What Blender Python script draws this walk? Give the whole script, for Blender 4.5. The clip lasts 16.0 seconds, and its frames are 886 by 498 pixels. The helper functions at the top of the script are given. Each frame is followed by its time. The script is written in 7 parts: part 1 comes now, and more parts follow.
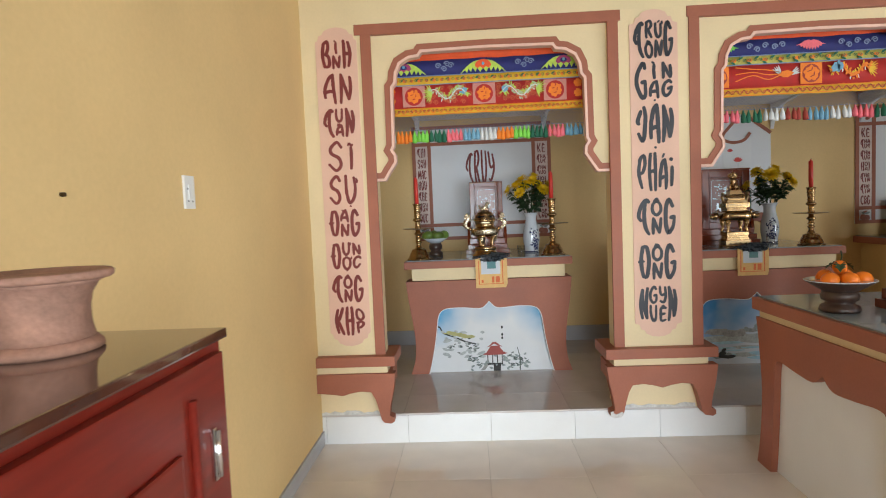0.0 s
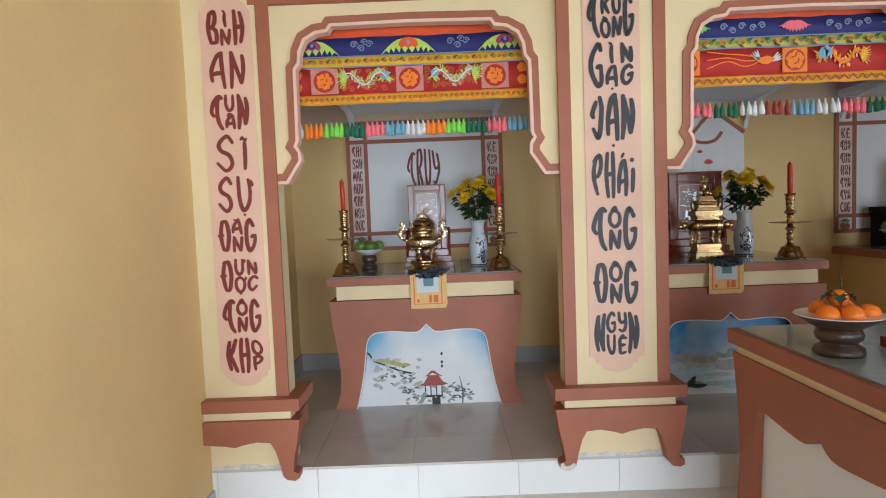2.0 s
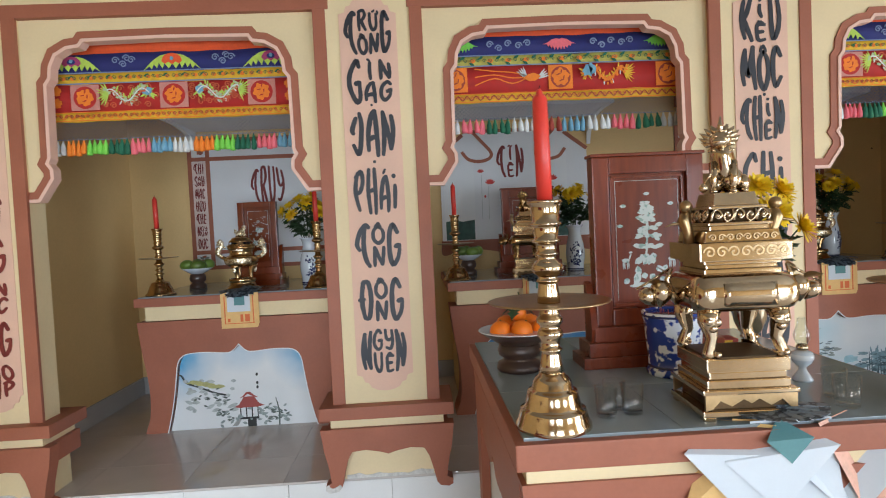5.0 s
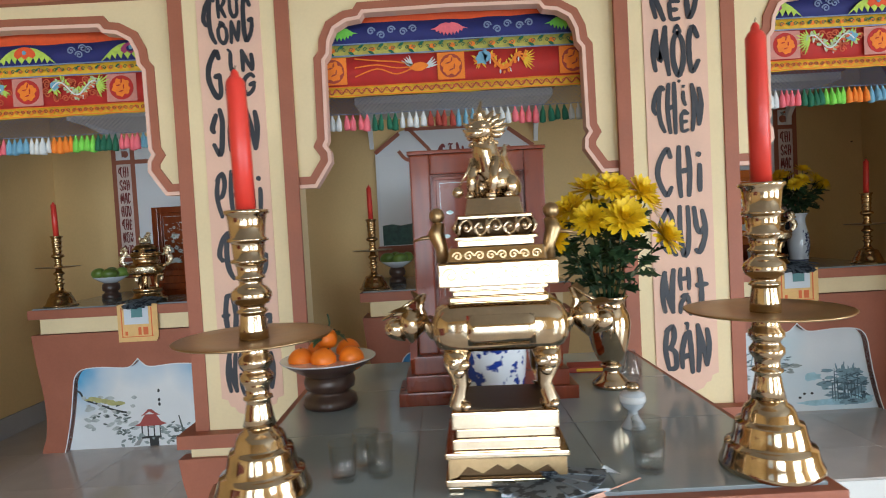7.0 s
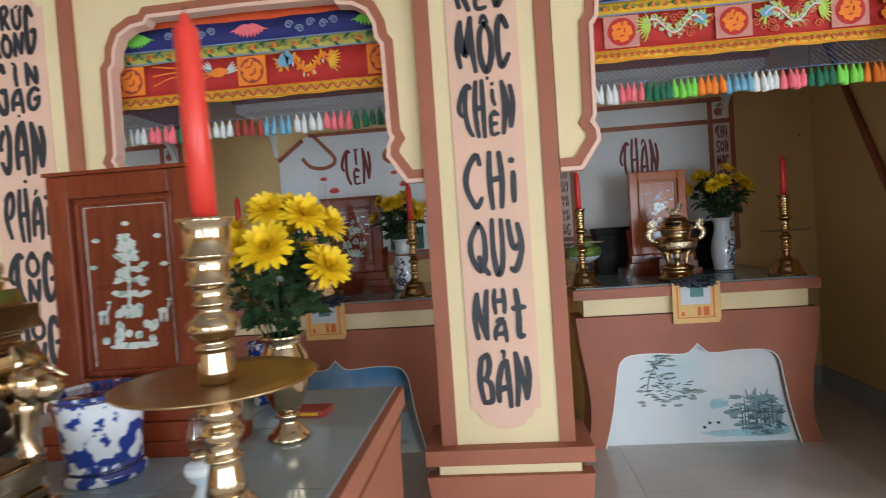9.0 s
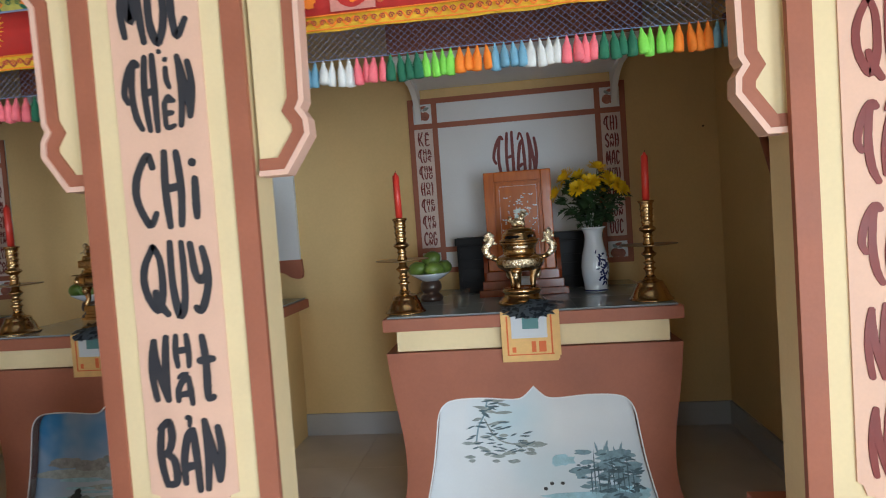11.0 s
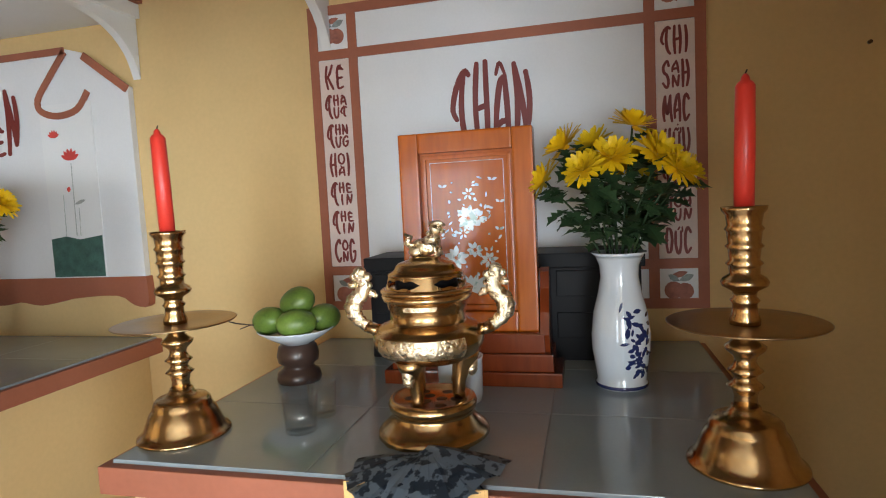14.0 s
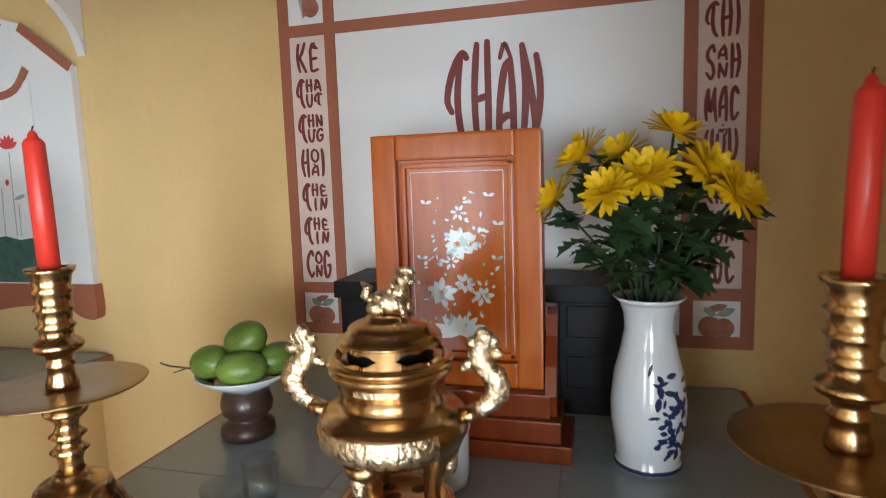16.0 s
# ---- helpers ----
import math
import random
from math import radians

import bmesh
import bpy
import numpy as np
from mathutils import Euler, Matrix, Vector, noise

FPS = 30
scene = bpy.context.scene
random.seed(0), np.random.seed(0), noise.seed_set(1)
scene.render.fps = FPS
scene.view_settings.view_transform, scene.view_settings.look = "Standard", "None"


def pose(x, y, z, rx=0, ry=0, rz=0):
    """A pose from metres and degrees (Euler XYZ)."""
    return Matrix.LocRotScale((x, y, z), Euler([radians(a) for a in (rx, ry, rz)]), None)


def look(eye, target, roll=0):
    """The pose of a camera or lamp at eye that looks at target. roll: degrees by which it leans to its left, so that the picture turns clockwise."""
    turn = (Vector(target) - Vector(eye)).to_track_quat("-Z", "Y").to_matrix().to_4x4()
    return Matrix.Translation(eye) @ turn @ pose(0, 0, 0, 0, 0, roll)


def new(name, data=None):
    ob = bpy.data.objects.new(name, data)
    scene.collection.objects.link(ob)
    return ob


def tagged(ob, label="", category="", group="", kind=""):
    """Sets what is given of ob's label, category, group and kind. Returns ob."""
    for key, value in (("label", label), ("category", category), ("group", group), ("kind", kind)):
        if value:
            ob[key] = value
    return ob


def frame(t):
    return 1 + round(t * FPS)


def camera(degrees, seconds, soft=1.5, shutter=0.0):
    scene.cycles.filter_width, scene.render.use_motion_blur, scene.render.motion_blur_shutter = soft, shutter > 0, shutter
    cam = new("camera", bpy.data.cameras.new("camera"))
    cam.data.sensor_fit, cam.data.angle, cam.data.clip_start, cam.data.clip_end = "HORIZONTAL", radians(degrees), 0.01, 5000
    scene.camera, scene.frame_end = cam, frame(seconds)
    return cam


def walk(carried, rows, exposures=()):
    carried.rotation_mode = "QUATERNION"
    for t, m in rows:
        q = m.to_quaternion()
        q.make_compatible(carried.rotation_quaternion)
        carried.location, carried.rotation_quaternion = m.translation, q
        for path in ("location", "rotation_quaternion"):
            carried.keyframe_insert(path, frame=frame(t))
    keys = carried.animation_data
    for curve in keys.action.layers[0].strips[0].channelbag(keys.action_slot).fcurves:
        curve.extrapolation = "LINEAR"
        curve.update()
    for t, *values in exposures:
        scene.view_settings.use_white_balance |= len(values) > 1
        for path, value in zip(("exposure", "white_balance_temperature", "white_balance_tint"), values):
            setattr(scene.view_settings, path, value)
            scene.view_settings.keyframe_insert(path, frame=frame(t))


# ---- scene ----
cam = camera(74.8, 16.0, 1.05, 0.3)
PATH = [
    (0, (-0.008, 0.174, 1.55), (-0.104, 2.168, 1.424), -2.4),
    (0.5, (0.058, 0.382, 1.54), (-0.016, 2.377, 1.417), -2.3),
    (1, (0.125, 0.569, 1.574), (0.056, 2.564, 1.444), -2.3),
    (1.5, (0.164, 0.759, 1.597), (0.129, 2.755, 1.467), -2.2),
    (2, (0.277, 0.858, 1.588), (0.271, 2.854, 1.462), -2.2),
    (2.5, (0.43, 0.865, 1.571), (0.428, 2.861, 1.446), -2.3),
    (3, (0.611, 0.917, 1.57), (0.625, 2.913, 1.448), -2.3),
    (3.5, (0.791, 0.979, 1.588), (0.839, 2.975, 1.481), -2.5),
    (4, (0.981, 0.934, 1.579), (1.045, 2.931, 1.485), -2.6),
    (4.5, (1.228, 0.848, 1.569), (1.297, 2.845, 1.484), -2.8),
    (5, (1.398, 0.872, 1.543), (1.485, 2.868, 1.469), -2.7),
    (7.5, (2.435, 1.207, 1.541), (2.348, 3.204, 1.474), -3.4),
    (8, (2.748, 1.188, 1.542), (2.536, 3.176, 1.485), -3.9),
    (8.5, (3.021, 1.297, 1.515), (2.802, 3.284, 1.463), -4.2),
    (9, (3.306, 1.49, 1.554), (3.124, 3.481, 1.491), -3.9),
    (9.5, (3.652, 1.637, 1.53), (3.5, 3.63, 1.457), -4.1),
    (10, (3.932, 1.751, 1.542), (3.759, 3.742, 1.47), -4.1),
    (12.5, (4.764, 3.275, 1.611), (4.361, 5.229, 1.479), -3.5),
    (13, (4.804, 3.569, 1.621), (4.331, 5.506, 1.465), -3.3),
    (13.5, (4.738, 3.813, 1.643), (4.252, 5.747, 1.485), -3.3),
    (14, (4.743, 3.963, 1.662), (4.258, 5.896, 1.504), -2.9),
    (14.5, (4.806, 4.055, 1.67), (4.312, 5.987, 1.517), -2.4),
    (15, (4.834, 4.094, 1.662), (4.32, 6.02, 1.499), -2.1),
    (15.5, (4.811, 4.178, 1.664), (4.289, 6.101, 1.5), -2.1),
    (16, (4.72, 4.317, 1.754), (4.204, 6.235, 1.522), -1.8),
]
EXPOSURES = ((0.0, 0.14, 6850, 10), (2.0, 0.12, 6500, 9), (4.5, -0.06, 6480, 10), (7.5, -0.08, 6450, 8), (8.5, -0.09, 6450, 8), (10.0, 0.02, 6520, 10), (12.5, 0.2, 6380, 4), (13.0, 0.40, 6500, 6), (14.0, 1.06, 6700, 9), (15.0, 1.04, 6700, 9), (16.0, 1.1, 6700, 9))
walk(cam, [(t, look(eye, target, roll)) for t, eye, target, roll in PATH], EXPOSURES)

# ---- light ----
world = bpy.data.worlds.new("sky")
scene.world = world
world.use_nodes = True
wn = world.node_tree
sky = wn.nodes.new("ShaderNodeTexSky")
sky.sky_type, sky.sun_disc = "NISHITA", False
sky.sun_elevation, sky.sun_rotation = radians(50), radians(200)
wn.links.new(sky.outputs[0], wn.nodes["Background"].inputs[0])
wn.nodes["Background"].inputs[1].default_value = 0.12


def lamp_area(name, m, w, h, power, color, spread=180):
    d = bpy.data.lights.new(name, "AREA")
    d.shape, d.size, d.size_y, d.energy, d.color = "RECTANGLE", w, h, power, color
    d.spread = radians(spread)
    o = new(name, d)
    o.matrix_world = m
    return o


# daylight of the bright yard through the three front doorways and the side doorway
DAY = (0.74, 0.87, 1.0)
for x, wide, power, spread, turn in ((0.0, 1.2, 36, 72, 12), (2.25, 1.5, 24, 64, 9), (6.05, 1.9, 165, 180, 0)):
    lamp_area("door_daylight", pose(x, -2.72, 1.12, 84, 0, turn), wide, 2.2, power, DAY, spread)
lamp_area("side_door_daylight", pose(8.12, 0.2, 1.2, 82, 0, 90), 2.2, 2.3, 200, DAY)

# ---- materials ----
MATS = {}


def material(name, color, rough=0.6, metal=0.0, vary=0.08, scale=6.0, bump=0.05, fine=120.0, spec=0.5, coat=0.0, per_object=0.0, emission=None):
    """A surface with broad stains and fine grain."""
    m = bpy.data.materials.new(name)
    m.use_nodes = True
    t = m.node_tree
    b = t.nodes["Principled BSDF"]
    n = t.nodes.new
    co = n("ShaderNodeTexCoord")
    big, small = n("ShaderNodeTexNoise"), n("ShaderNodeTexNoise")
    big.inputs["Scale"].default_value, big.inputs["Detail"].default_value = scale, 4
    small.inputs["Scale"].default_value, small.inputs["Detail"].default_value = fine, 3
    for tex in (big, small):
        t.links.new(co.outputs["Object"], tex.inputs["Vector"])
    add = n("ShaderNodeMath")
    add.operation = "MULTIPLY_ADD"
    t.links.new(small.outputs[0], add.inputs[0])
    add.inputs[1].default_value = 0.4
    t.links.new(big.outputs[0], add.inputs[2])
    ramp = n("ShaderNodeMapRange")
    ramp.inputs["From Min"].default_value, ramp.inputs["From Max"].default_value = 0.4, 1.0
    ramp.inputs["To Min"].default_value, ramp.inputs["To Max"].default_value = 1 - vary, 1 + vary
    t.links.new(add.outputs[0], ramp.inputs["Value"])
    value = ramp.outputs[0]
    if per_object:
        info, mul = n("ShaderNodeObjectInfo"), n("ShaderNodeMapRange")
        mul.inputs["To Min"].default_value, mul.inputs["To Max"].default_value = 1 - per_object, 1 + per_object
        t.links.new(info.outputs["Random"], mul.inputs["Value"])
        both = n("ShaderNodeMath")
        both.operation = "MULTIPLY"
        t.links.new(value, both.inputs[0])
        t.links.new(mul.outputs[0], both.inputs[1])
        value = both.outputs[0]
    tint = n("ShaderNodeVectorMath")
    tint.operation = "SCALE"
    tint.inputs[0].default_value = color
    t.links.new(value, tint.inputs["Scale"])
    t.links.new(tint.outputs[0], b.inputs["Base Color"])
    rr = n("ShaderNodeMapRange")
    rr.inputs["To Min"].default_value, rr.inputs["To Max"].default_value = max(0.02, rough * 0.8), min(1, rough * 1.25)
    t.links.new(big.outputs[0], rr.inputs["Value"])
    t.links.new(rr.outputs[0], b.inputs["Roughness"])
    b.inputs["Metallic"].default_value = metal
    b.inputs["Specular IOR Level"].default_value = spec
    b.inputs["Coat Weight"].default_value = coat
    b.inputs["Coat Roughness"].default_value = 0.06
    if bump:
        bn = n("ShaderNodeBump")
        bn.inputs["Strength"].default_value, bn.inputs["Distance"].default_value = bump, 0.01
        t.links.new(add.outputs[0], bn.inputs["Height"])
        t.links.new(bn.outputs[0], b.inputs["Normal"])
    MATS[name] = m
    return m


def patterned(name, ground, ink, scale, cut, rough=0.15, detail=3.0, coat=0.5, stretch=(1, 1, 1)):
    """A glazed ground with blotches of a second colour, as on painted porcelain."""
    m = material(name, ground, rough, vary=0.03, bump=0.0, coat=coat)
    t = m.node_tree
    b = t.nodes["Principled BSDF"]
    base = b.inputs["Base Color"].links[0].from_socket
    co, mp, tex, ramp, mix = (t.nodes.new("ShaderNode" + k) for k in ("TexCoord", "Mapping", "TexNoise", "ValToRGB", "Mix"))
    mp.inputs["Scale"].default_value = stretch
    t.links.new(co.outputs["Object"], mp.inputs["Vector"])
    t.links.new(mp.outputs[0], tex.inputs["Vector"])
    tex.inputs["Scale"].default_value, tex.inputs["Detail"].default_value = scale, detail
    ramp.color_ramp.elements[0].position, ramp.color_ramp.elements[1].position = cut, cut + 0.04
    t.links.new(tex.outputs[0], ramp.inputs[0])
    mix.data_type = "RGBA"
    t.links.new(ramp.outputs[0], mix.inputs[0])
    t.links.new(base, mix.inputs[6])
    mix.inputs[7].default_value = (*ink, 1)
    t.links.new(mix.outputs[2], b.inputs["Base Color"])
    return m


def glassy(name):
    """Thin clear glass: see-through, with gloss that grows towards grazing angles."""
    m = bpy.data.materials.new(name)
    m.use_nodes = True
    t = m.node_tree
    t.nodes.remove(t.nodes["Principled BSDF"])
    clear, gloss, mix, lw, pw, ma = (t.nodes.new("ShaderNode" + k) for k in ("BsdfTransparent", "BsdfGlossy", "MixShader", "LayerWeight", "Math", "Math"))
    clear.inputs[0].default_value = (0.96, 0.97, 0.97, 1)
    gloss.inputs["Roughness"].default_value = 0.03
    pw.operation, ma.operation = "POWER", "MULTIPLY_ADD"
    pw.inputs[1].default_value, ma.inputs[1].default_value, ma.inputs[2].default_value = 3.0, 0.5, 0.04
    t.links.new(lw.outputs["Facing"], pw.inputs[0])
    t.links.new(pw.outputs[0], ma.inputs[0])
    t.links.new(ma.outputs[0], mix.inputs[0])
    t.links.new(clear.outputs[0], mix.inputs[1])
    t.links.new(gloss.outputs[0], mix.inputs[2])
    t.links.new(mix.outputs[0], t.nodes["Material Output"].inputs[0])
    return m


def wood(name, color, dark, rough=0.25, coat=0.6, stretch=(6, 6, 0.7)):
    m = patterned(name, color, dark, 9.0, 0.55, rough, 6.0, coat, stretch)
    for node in m.node_tree.nodes:
        if node.bl_idname == "ShaderNodeValToRGB":
            node.color_ramp.elements[0].position, node.color_ramp.elements[1].position = 0.35, 0.9
    m.node_tree.nodes["Principled BSDF"].inputs["Specular IOR Level"].default_value = 0.28
    return m


M_WALL = material("yellow_plaster", (0.73, 0.515, 0.245), 0.65, vary=0.08, scale=1.6, bump=0.12, fine=60, spec=0.3)
M_CREAM = material("cream_paint", (0.78, 0.63, 0.38), 0.55, vary=0.06, scale=3, bump=0.08, fine=70, spec=0.35)
M_BROWN = material("terracotta_paint", (0.36, 0.122, 0.072), 0.5, vary=0.12, scale=4, bump=0.08, fine=80, spec=0.35)
M_PINK = material("pink_paint", (0.76, 0.48, 0.36), 0.6, vary=0.06, scale=5, bump=0.06)
M_TRIM = material("pale_pink_trim", (0.78, 0.50, 0.40), 0.55, vary=0.06, scale=5)
M_WHITE = material("white_paint", (0.80, 0.81, 0.82), 0.55, vary=0.04, scale=3, bump=0.06)
M_BOARD = material("white_board_paint", (0.77, 0.78, 0.80), 0.5, vary=0.05, scale=3)
# grey picked to weaken bounce from the unseen ceiling; the incense ash shares it
M_CEIL = material("low_bounce_grey", (0.42, 0.40, 0.37), 0.8, vary=0.03, scale=2)
M_REDINK = material("maroon_lettering", (0.20, 0.025, 0.02), 0.5, vary=0.1)
M_INK = material("charcoal_lettering", (0.024, 0.025, 0.034), 0.5, vary=0.1)
M_FLOOR = material("polished_floor_tile", (0.80, 0.73, 0.66), 0.06, vary=0.06, scale=5, bump=0.0, per_object=0.04, spec=0.6)
M_PLAT = material("brown_grey_floor_tile", (0.58, 0.53, 0.50), 0.09, vary=0.07, scale=5, bump=0.0, per_object=0.04, spec=0.6)
M_RISER = material("white_glazed_tile", (0.83, 0.83, 0.82), 0.08, vary=0.04, scale=4, bump=0.0, per_object=0.03, spec=0.6)
M_GROUT = material("grey_grout", (0.50, 0.46, 0.42), 0.8)
M_BED = material("blue_grey_grout", (0.22, 0.25, 0.27), 0.7)
M_STRIP = material("faded_pink_paint", (0.72, 0.58, 0.53), 0.6, vary=0.1, scale=9)
M_TOP = material("blue_grey_glazed_tile", (0.31, 0.375, 0.41), 0.10, vary=0.06, scale=5, bump=0.0, per_object=0.03, spec=0.7)
M_BASE = material("grey_baseboard_tile", (0.42, 0.42, 0.43), 0.2, vary=0.05, spec=0.5)
M_BRASS = material("polished_brass", (0.60, 0.475, 0.33), 0.11, 1.0, vary=0.16, scale=14, bump=0.02)
M_SATIN = material("satin_brass", (0.56, 0.37, 0.185), 0.22, 1.0, vary=0.22, scale=16, bump=0.03)
M_BARE = material("bare_grey_plaster", (0.62, 0.60, 0.57), 0.8, vary=0.25, scale=30, bump=0.3)
M_BRASSD = material("tarnished_brass", (0.42, 0.285, 0.15), 0.32, 1.0, vary=0.18, scale=18, bump=0.04)
# near-black metal: shade inside the censers' hollows put into colour; also the nails
M_NAIL_SHADE = material("dark_nail_metal_and_hollow_shade", (0.10, 0.06, 0.03), 0.4, 0.9, vary=0.2)
M_CAST = material("cast_brass_relief", (0.78, 0.66, 0.47), 0.27, 1.0, vary=0.22, scale=75, bump=0.55, fine=190)
M_CANDLE = material("red_wax", (0.70, 0.045, 0.03), 0.35, vary=0.06, spec=0.5)
M_WOOD = wood("red_brown_varnished_wood", (0.21, 0.038, 0.012), (0.11, 0.018, 0.007), rough=0.28, coat=0.12)
M_WOODO = wood("orange_varnished_wood", (0.50, 0.115, 0.008), (0.34, 0.062, 0.005), rough=0.24, coat=0.15)
M_WOODR = wood("chestnut_varnished_wood", (0.20, 0.036, 0.008), (0.12, 0.020, 0.005), rough=0.22, coat=0.2)
M_CAB = wood("dark_red_lacquered_wood", (0.20, 0.018, 0.010), (0.13, 0.011, 0.007), rough=0.3, coat=0.2, stretch=(6, 0.7, 6))
M_CABTOP = material("dark_glossy_wood_top", (0.075, 0.028, 0.018), 0.06, vary=0.15, coat=0.6, bump=0.0)
M_BLACK = material("black_lacquer", (0.008, 0.007, 0.008), 0.45, spec=0.12, coat=0.0, bump=0.02)
M_DARKW = material("dark_turned_wood", (0.06, 0.032, 0.024), 0.35, coat=0.2)
M_PORC = patterned("blue_and_white_porcelain", (0.80, 0.82, 0.84), (0.02, 0.04, 0.22), 16, 0.56)
M_POT = patterned("blue_porcelain_dense", (0.78, 0.80, 0.84), (0.02, 0.05, 0.28), 20, 0.47)
M_GLAZE = material("white_glaze", (0.64, 0.69, 0.75), 0.12, vary=0.03, bump=0.0, coat=0.5)
M_COBALT = material("cobalt_glaze", (0.022, 0.032, 0.11), 0.12, bump=0.0, coat=0.5)
M_CLAY = material("unglazed_clay", (0.36, 0.19, 0.135), 0.85, vary=0.38, scale=18, bump=0.25)
M_ORANGE = material("orange_peel", (0.90, 0.20, 0.01), 0.4, vary=0.1, bump=0.15, fine=250)
M_MANGO = material("green_mango_skin", (0.115, 0.185, 0.032), 0.38, vary=0.4, scale=14, bump=0.05, per_object=0.25)
M_PETAL = material("yellow_petal", (0.88, 0.58, 0.01), 0.55, vary=0.14, scale=30, bump=0.0, per_object=0.08)
M_LEAF = material("dark_green_leaf", (0.028, 0.062, 0.022), 0.5, vary=0.35, scale=20, per_object=0.1)
M_PEARL = patterned("mother_of_pearl", (0.62, 0.68, 0.66), (0.30, 0.44, 0.40), 40, 0.55, rough=0.2)
M_PAPER = material("white_paper", (0.62, 0.66, 0.71), 0.7, vary=0.03)
M_TEALP = material("teal_paper", (0.10, 0.24, 0.25), 0.6, vary=0.1)
M_JOSS = material("orange_joss_paper", (0.80, 0.50, 0.20), 0.75, vary=0.1, scale=20)
M_JOSSP = material("pink_joss_paper", (0.72, 0.40, 0.30), 0.75, vary=0.15, scale=30)
M_JOSSR = material("red_print", (0.75, 0.16, 0.05), 0.7)
M_PETROL = patterned("dark_folded_notes", (0.20, 0.25, 0.31), (0.035, 0.05, 0.075), 42, 0.50, rough=0.5, coat=0)
M_CHROME = material("chrome", (0.75, 0.75, 0.75), 0.12, 1.0, vary=0.05, bump=0)
M_PLASTIC = material("white_plastic", (0.78, 0.78, 0.76), 0.35, vary=0.02, bump=0)
M_GLASS = glassy("clear_glass")
C_RED = material("red_cloth", (0.48, 0.025, 0.02), 0.75, vary=0.14, scale=25, bump=0.2, fine=300)
C_BLUE = material("navy_cloth", (0.025, 0.03, 0.16), 0.75, vary=0.14, scale=25, bump=0.2, fine=300)
C_GOLD = material("golden_yellow_cloth", (0.78, 0.46, 0.03), 0.7, vary=0.15, scale=40, bump=0.2, fine=300)
C_ORANGE = material("orange_cloth", (0.85, 0.22, 0.02), 0.7, vary=0.1, scale=30, bump=0.2)
C_SCARLET = material("scarlet_orange_cloth", (0.78, 0.10, 0.025), 0.7, vary=0.1, scale=30, bump=0.2)
C_GREEN = material("bright_green_thread", (0.20, 0.62, 0.08), 0.7, vary=0.15, scale=30)
C_DGREEN = material("dark_green_thread", (0.015, 0.13, 0.07), 0.75, vary=0.15, scale=30)
C_PINK = material("pink_thread", (0.80, 0.16, 0.20), 0.75, vary=0.12, scale=30)
C_TAN = material("dusty_pink_cloth", (0.58, 0.24, 0.20), 0.75, vary=0.14, scale=30)
C_SKY = material("sky_blue_thread", (0.16, 0.36, 0.50), 0.75, vary=0.12, scale=30)
C_PALE = material("white_thread", (0.66, 0.68, 0.68), 0.75, vary=0.1, scale=30)
C_LILAC = material("grey_blue_thread", (0.20, 0.26, 0.42), 0.75, vary=0.1)
C_YG = material("yellow_green_cloth", (0.50, 0.46, 0.10), 0.75, vary=0.2, scale=60, bump=0.2)
C_LIME = material("yellow_green_thread", (0.46, 0.64, 0.10), 0.7, vary=0.18, scale=40)
C_PLUM = material("plum_thread", (0.40, 0.05, 0.16), 0.7, vary=0.15, scale=40)
C_SAGE = material("pale_green_thread", (0.42, 0.52, 0.30), 0.7, vary=0.3, scale=70)
C_RUST = material("rust_thread", (0.62, 0.12, 0.05), 0.7, vary=0.15, scale=40)
C_DRED = material("dark_red_thread", (0.34, 0.05, 0.035), 0.75, vary=0.12)
P_DARK = material("dark_ink_wash", (0.10, 0.12, 0.11), 0.6, vary=0.5, scale=40)
P_OLIVE = material("olive_wash", (0.42, 0.40, 0.16), 0.6, vary=0.3, scale=30)
P_GREY = material("ink_wash_grey_green", (0.27, 0.31, 0.305), 0.6, vary=0.4, scale=30)
P_TEAL = material("ink_wash_teal", (0.20, 0.31, 0.36), 0.6, vary=0.45, scale=25)
P_LTEAL = material("pale_blue_wash", (0.36, 0.58, 0.66), 0.6, vary=0.25, scale=20)
P_BLACK = material("ink_black", (0.03, 0.03, 0.03), 0.6)
P_ROOF = material("painted_red_roof", (0.36, 0.07, 0.06), 0.6)
P_FRUIT = material("painted_brown_red_fruit", (0.36, 0.13, 0.09), 0.6, vary=0.4, scale=40)
P_INKB = material("ink_wash_blue_black", (0.075, 0.125, 0.15), 0.6, vary=0.5, scale=35)
P_ROCK = material("painted_rock_grey", (0.33, 0.32, 0.31), 0.6, vary=0.4, scale=25)
P_FLOWER = material("painted_red_flower", (0.62, 0.06, 0.05), 0.6)
P_GREENW = material("painted_dark_green", (0.05, 0.12, 0.10), 0.6, vary=0.4, scale=25)
P_LEAFG = material("painted_leaf_grey", (0.42, 0.45, 0.44), 0.6, vary=0.3, scale=30)


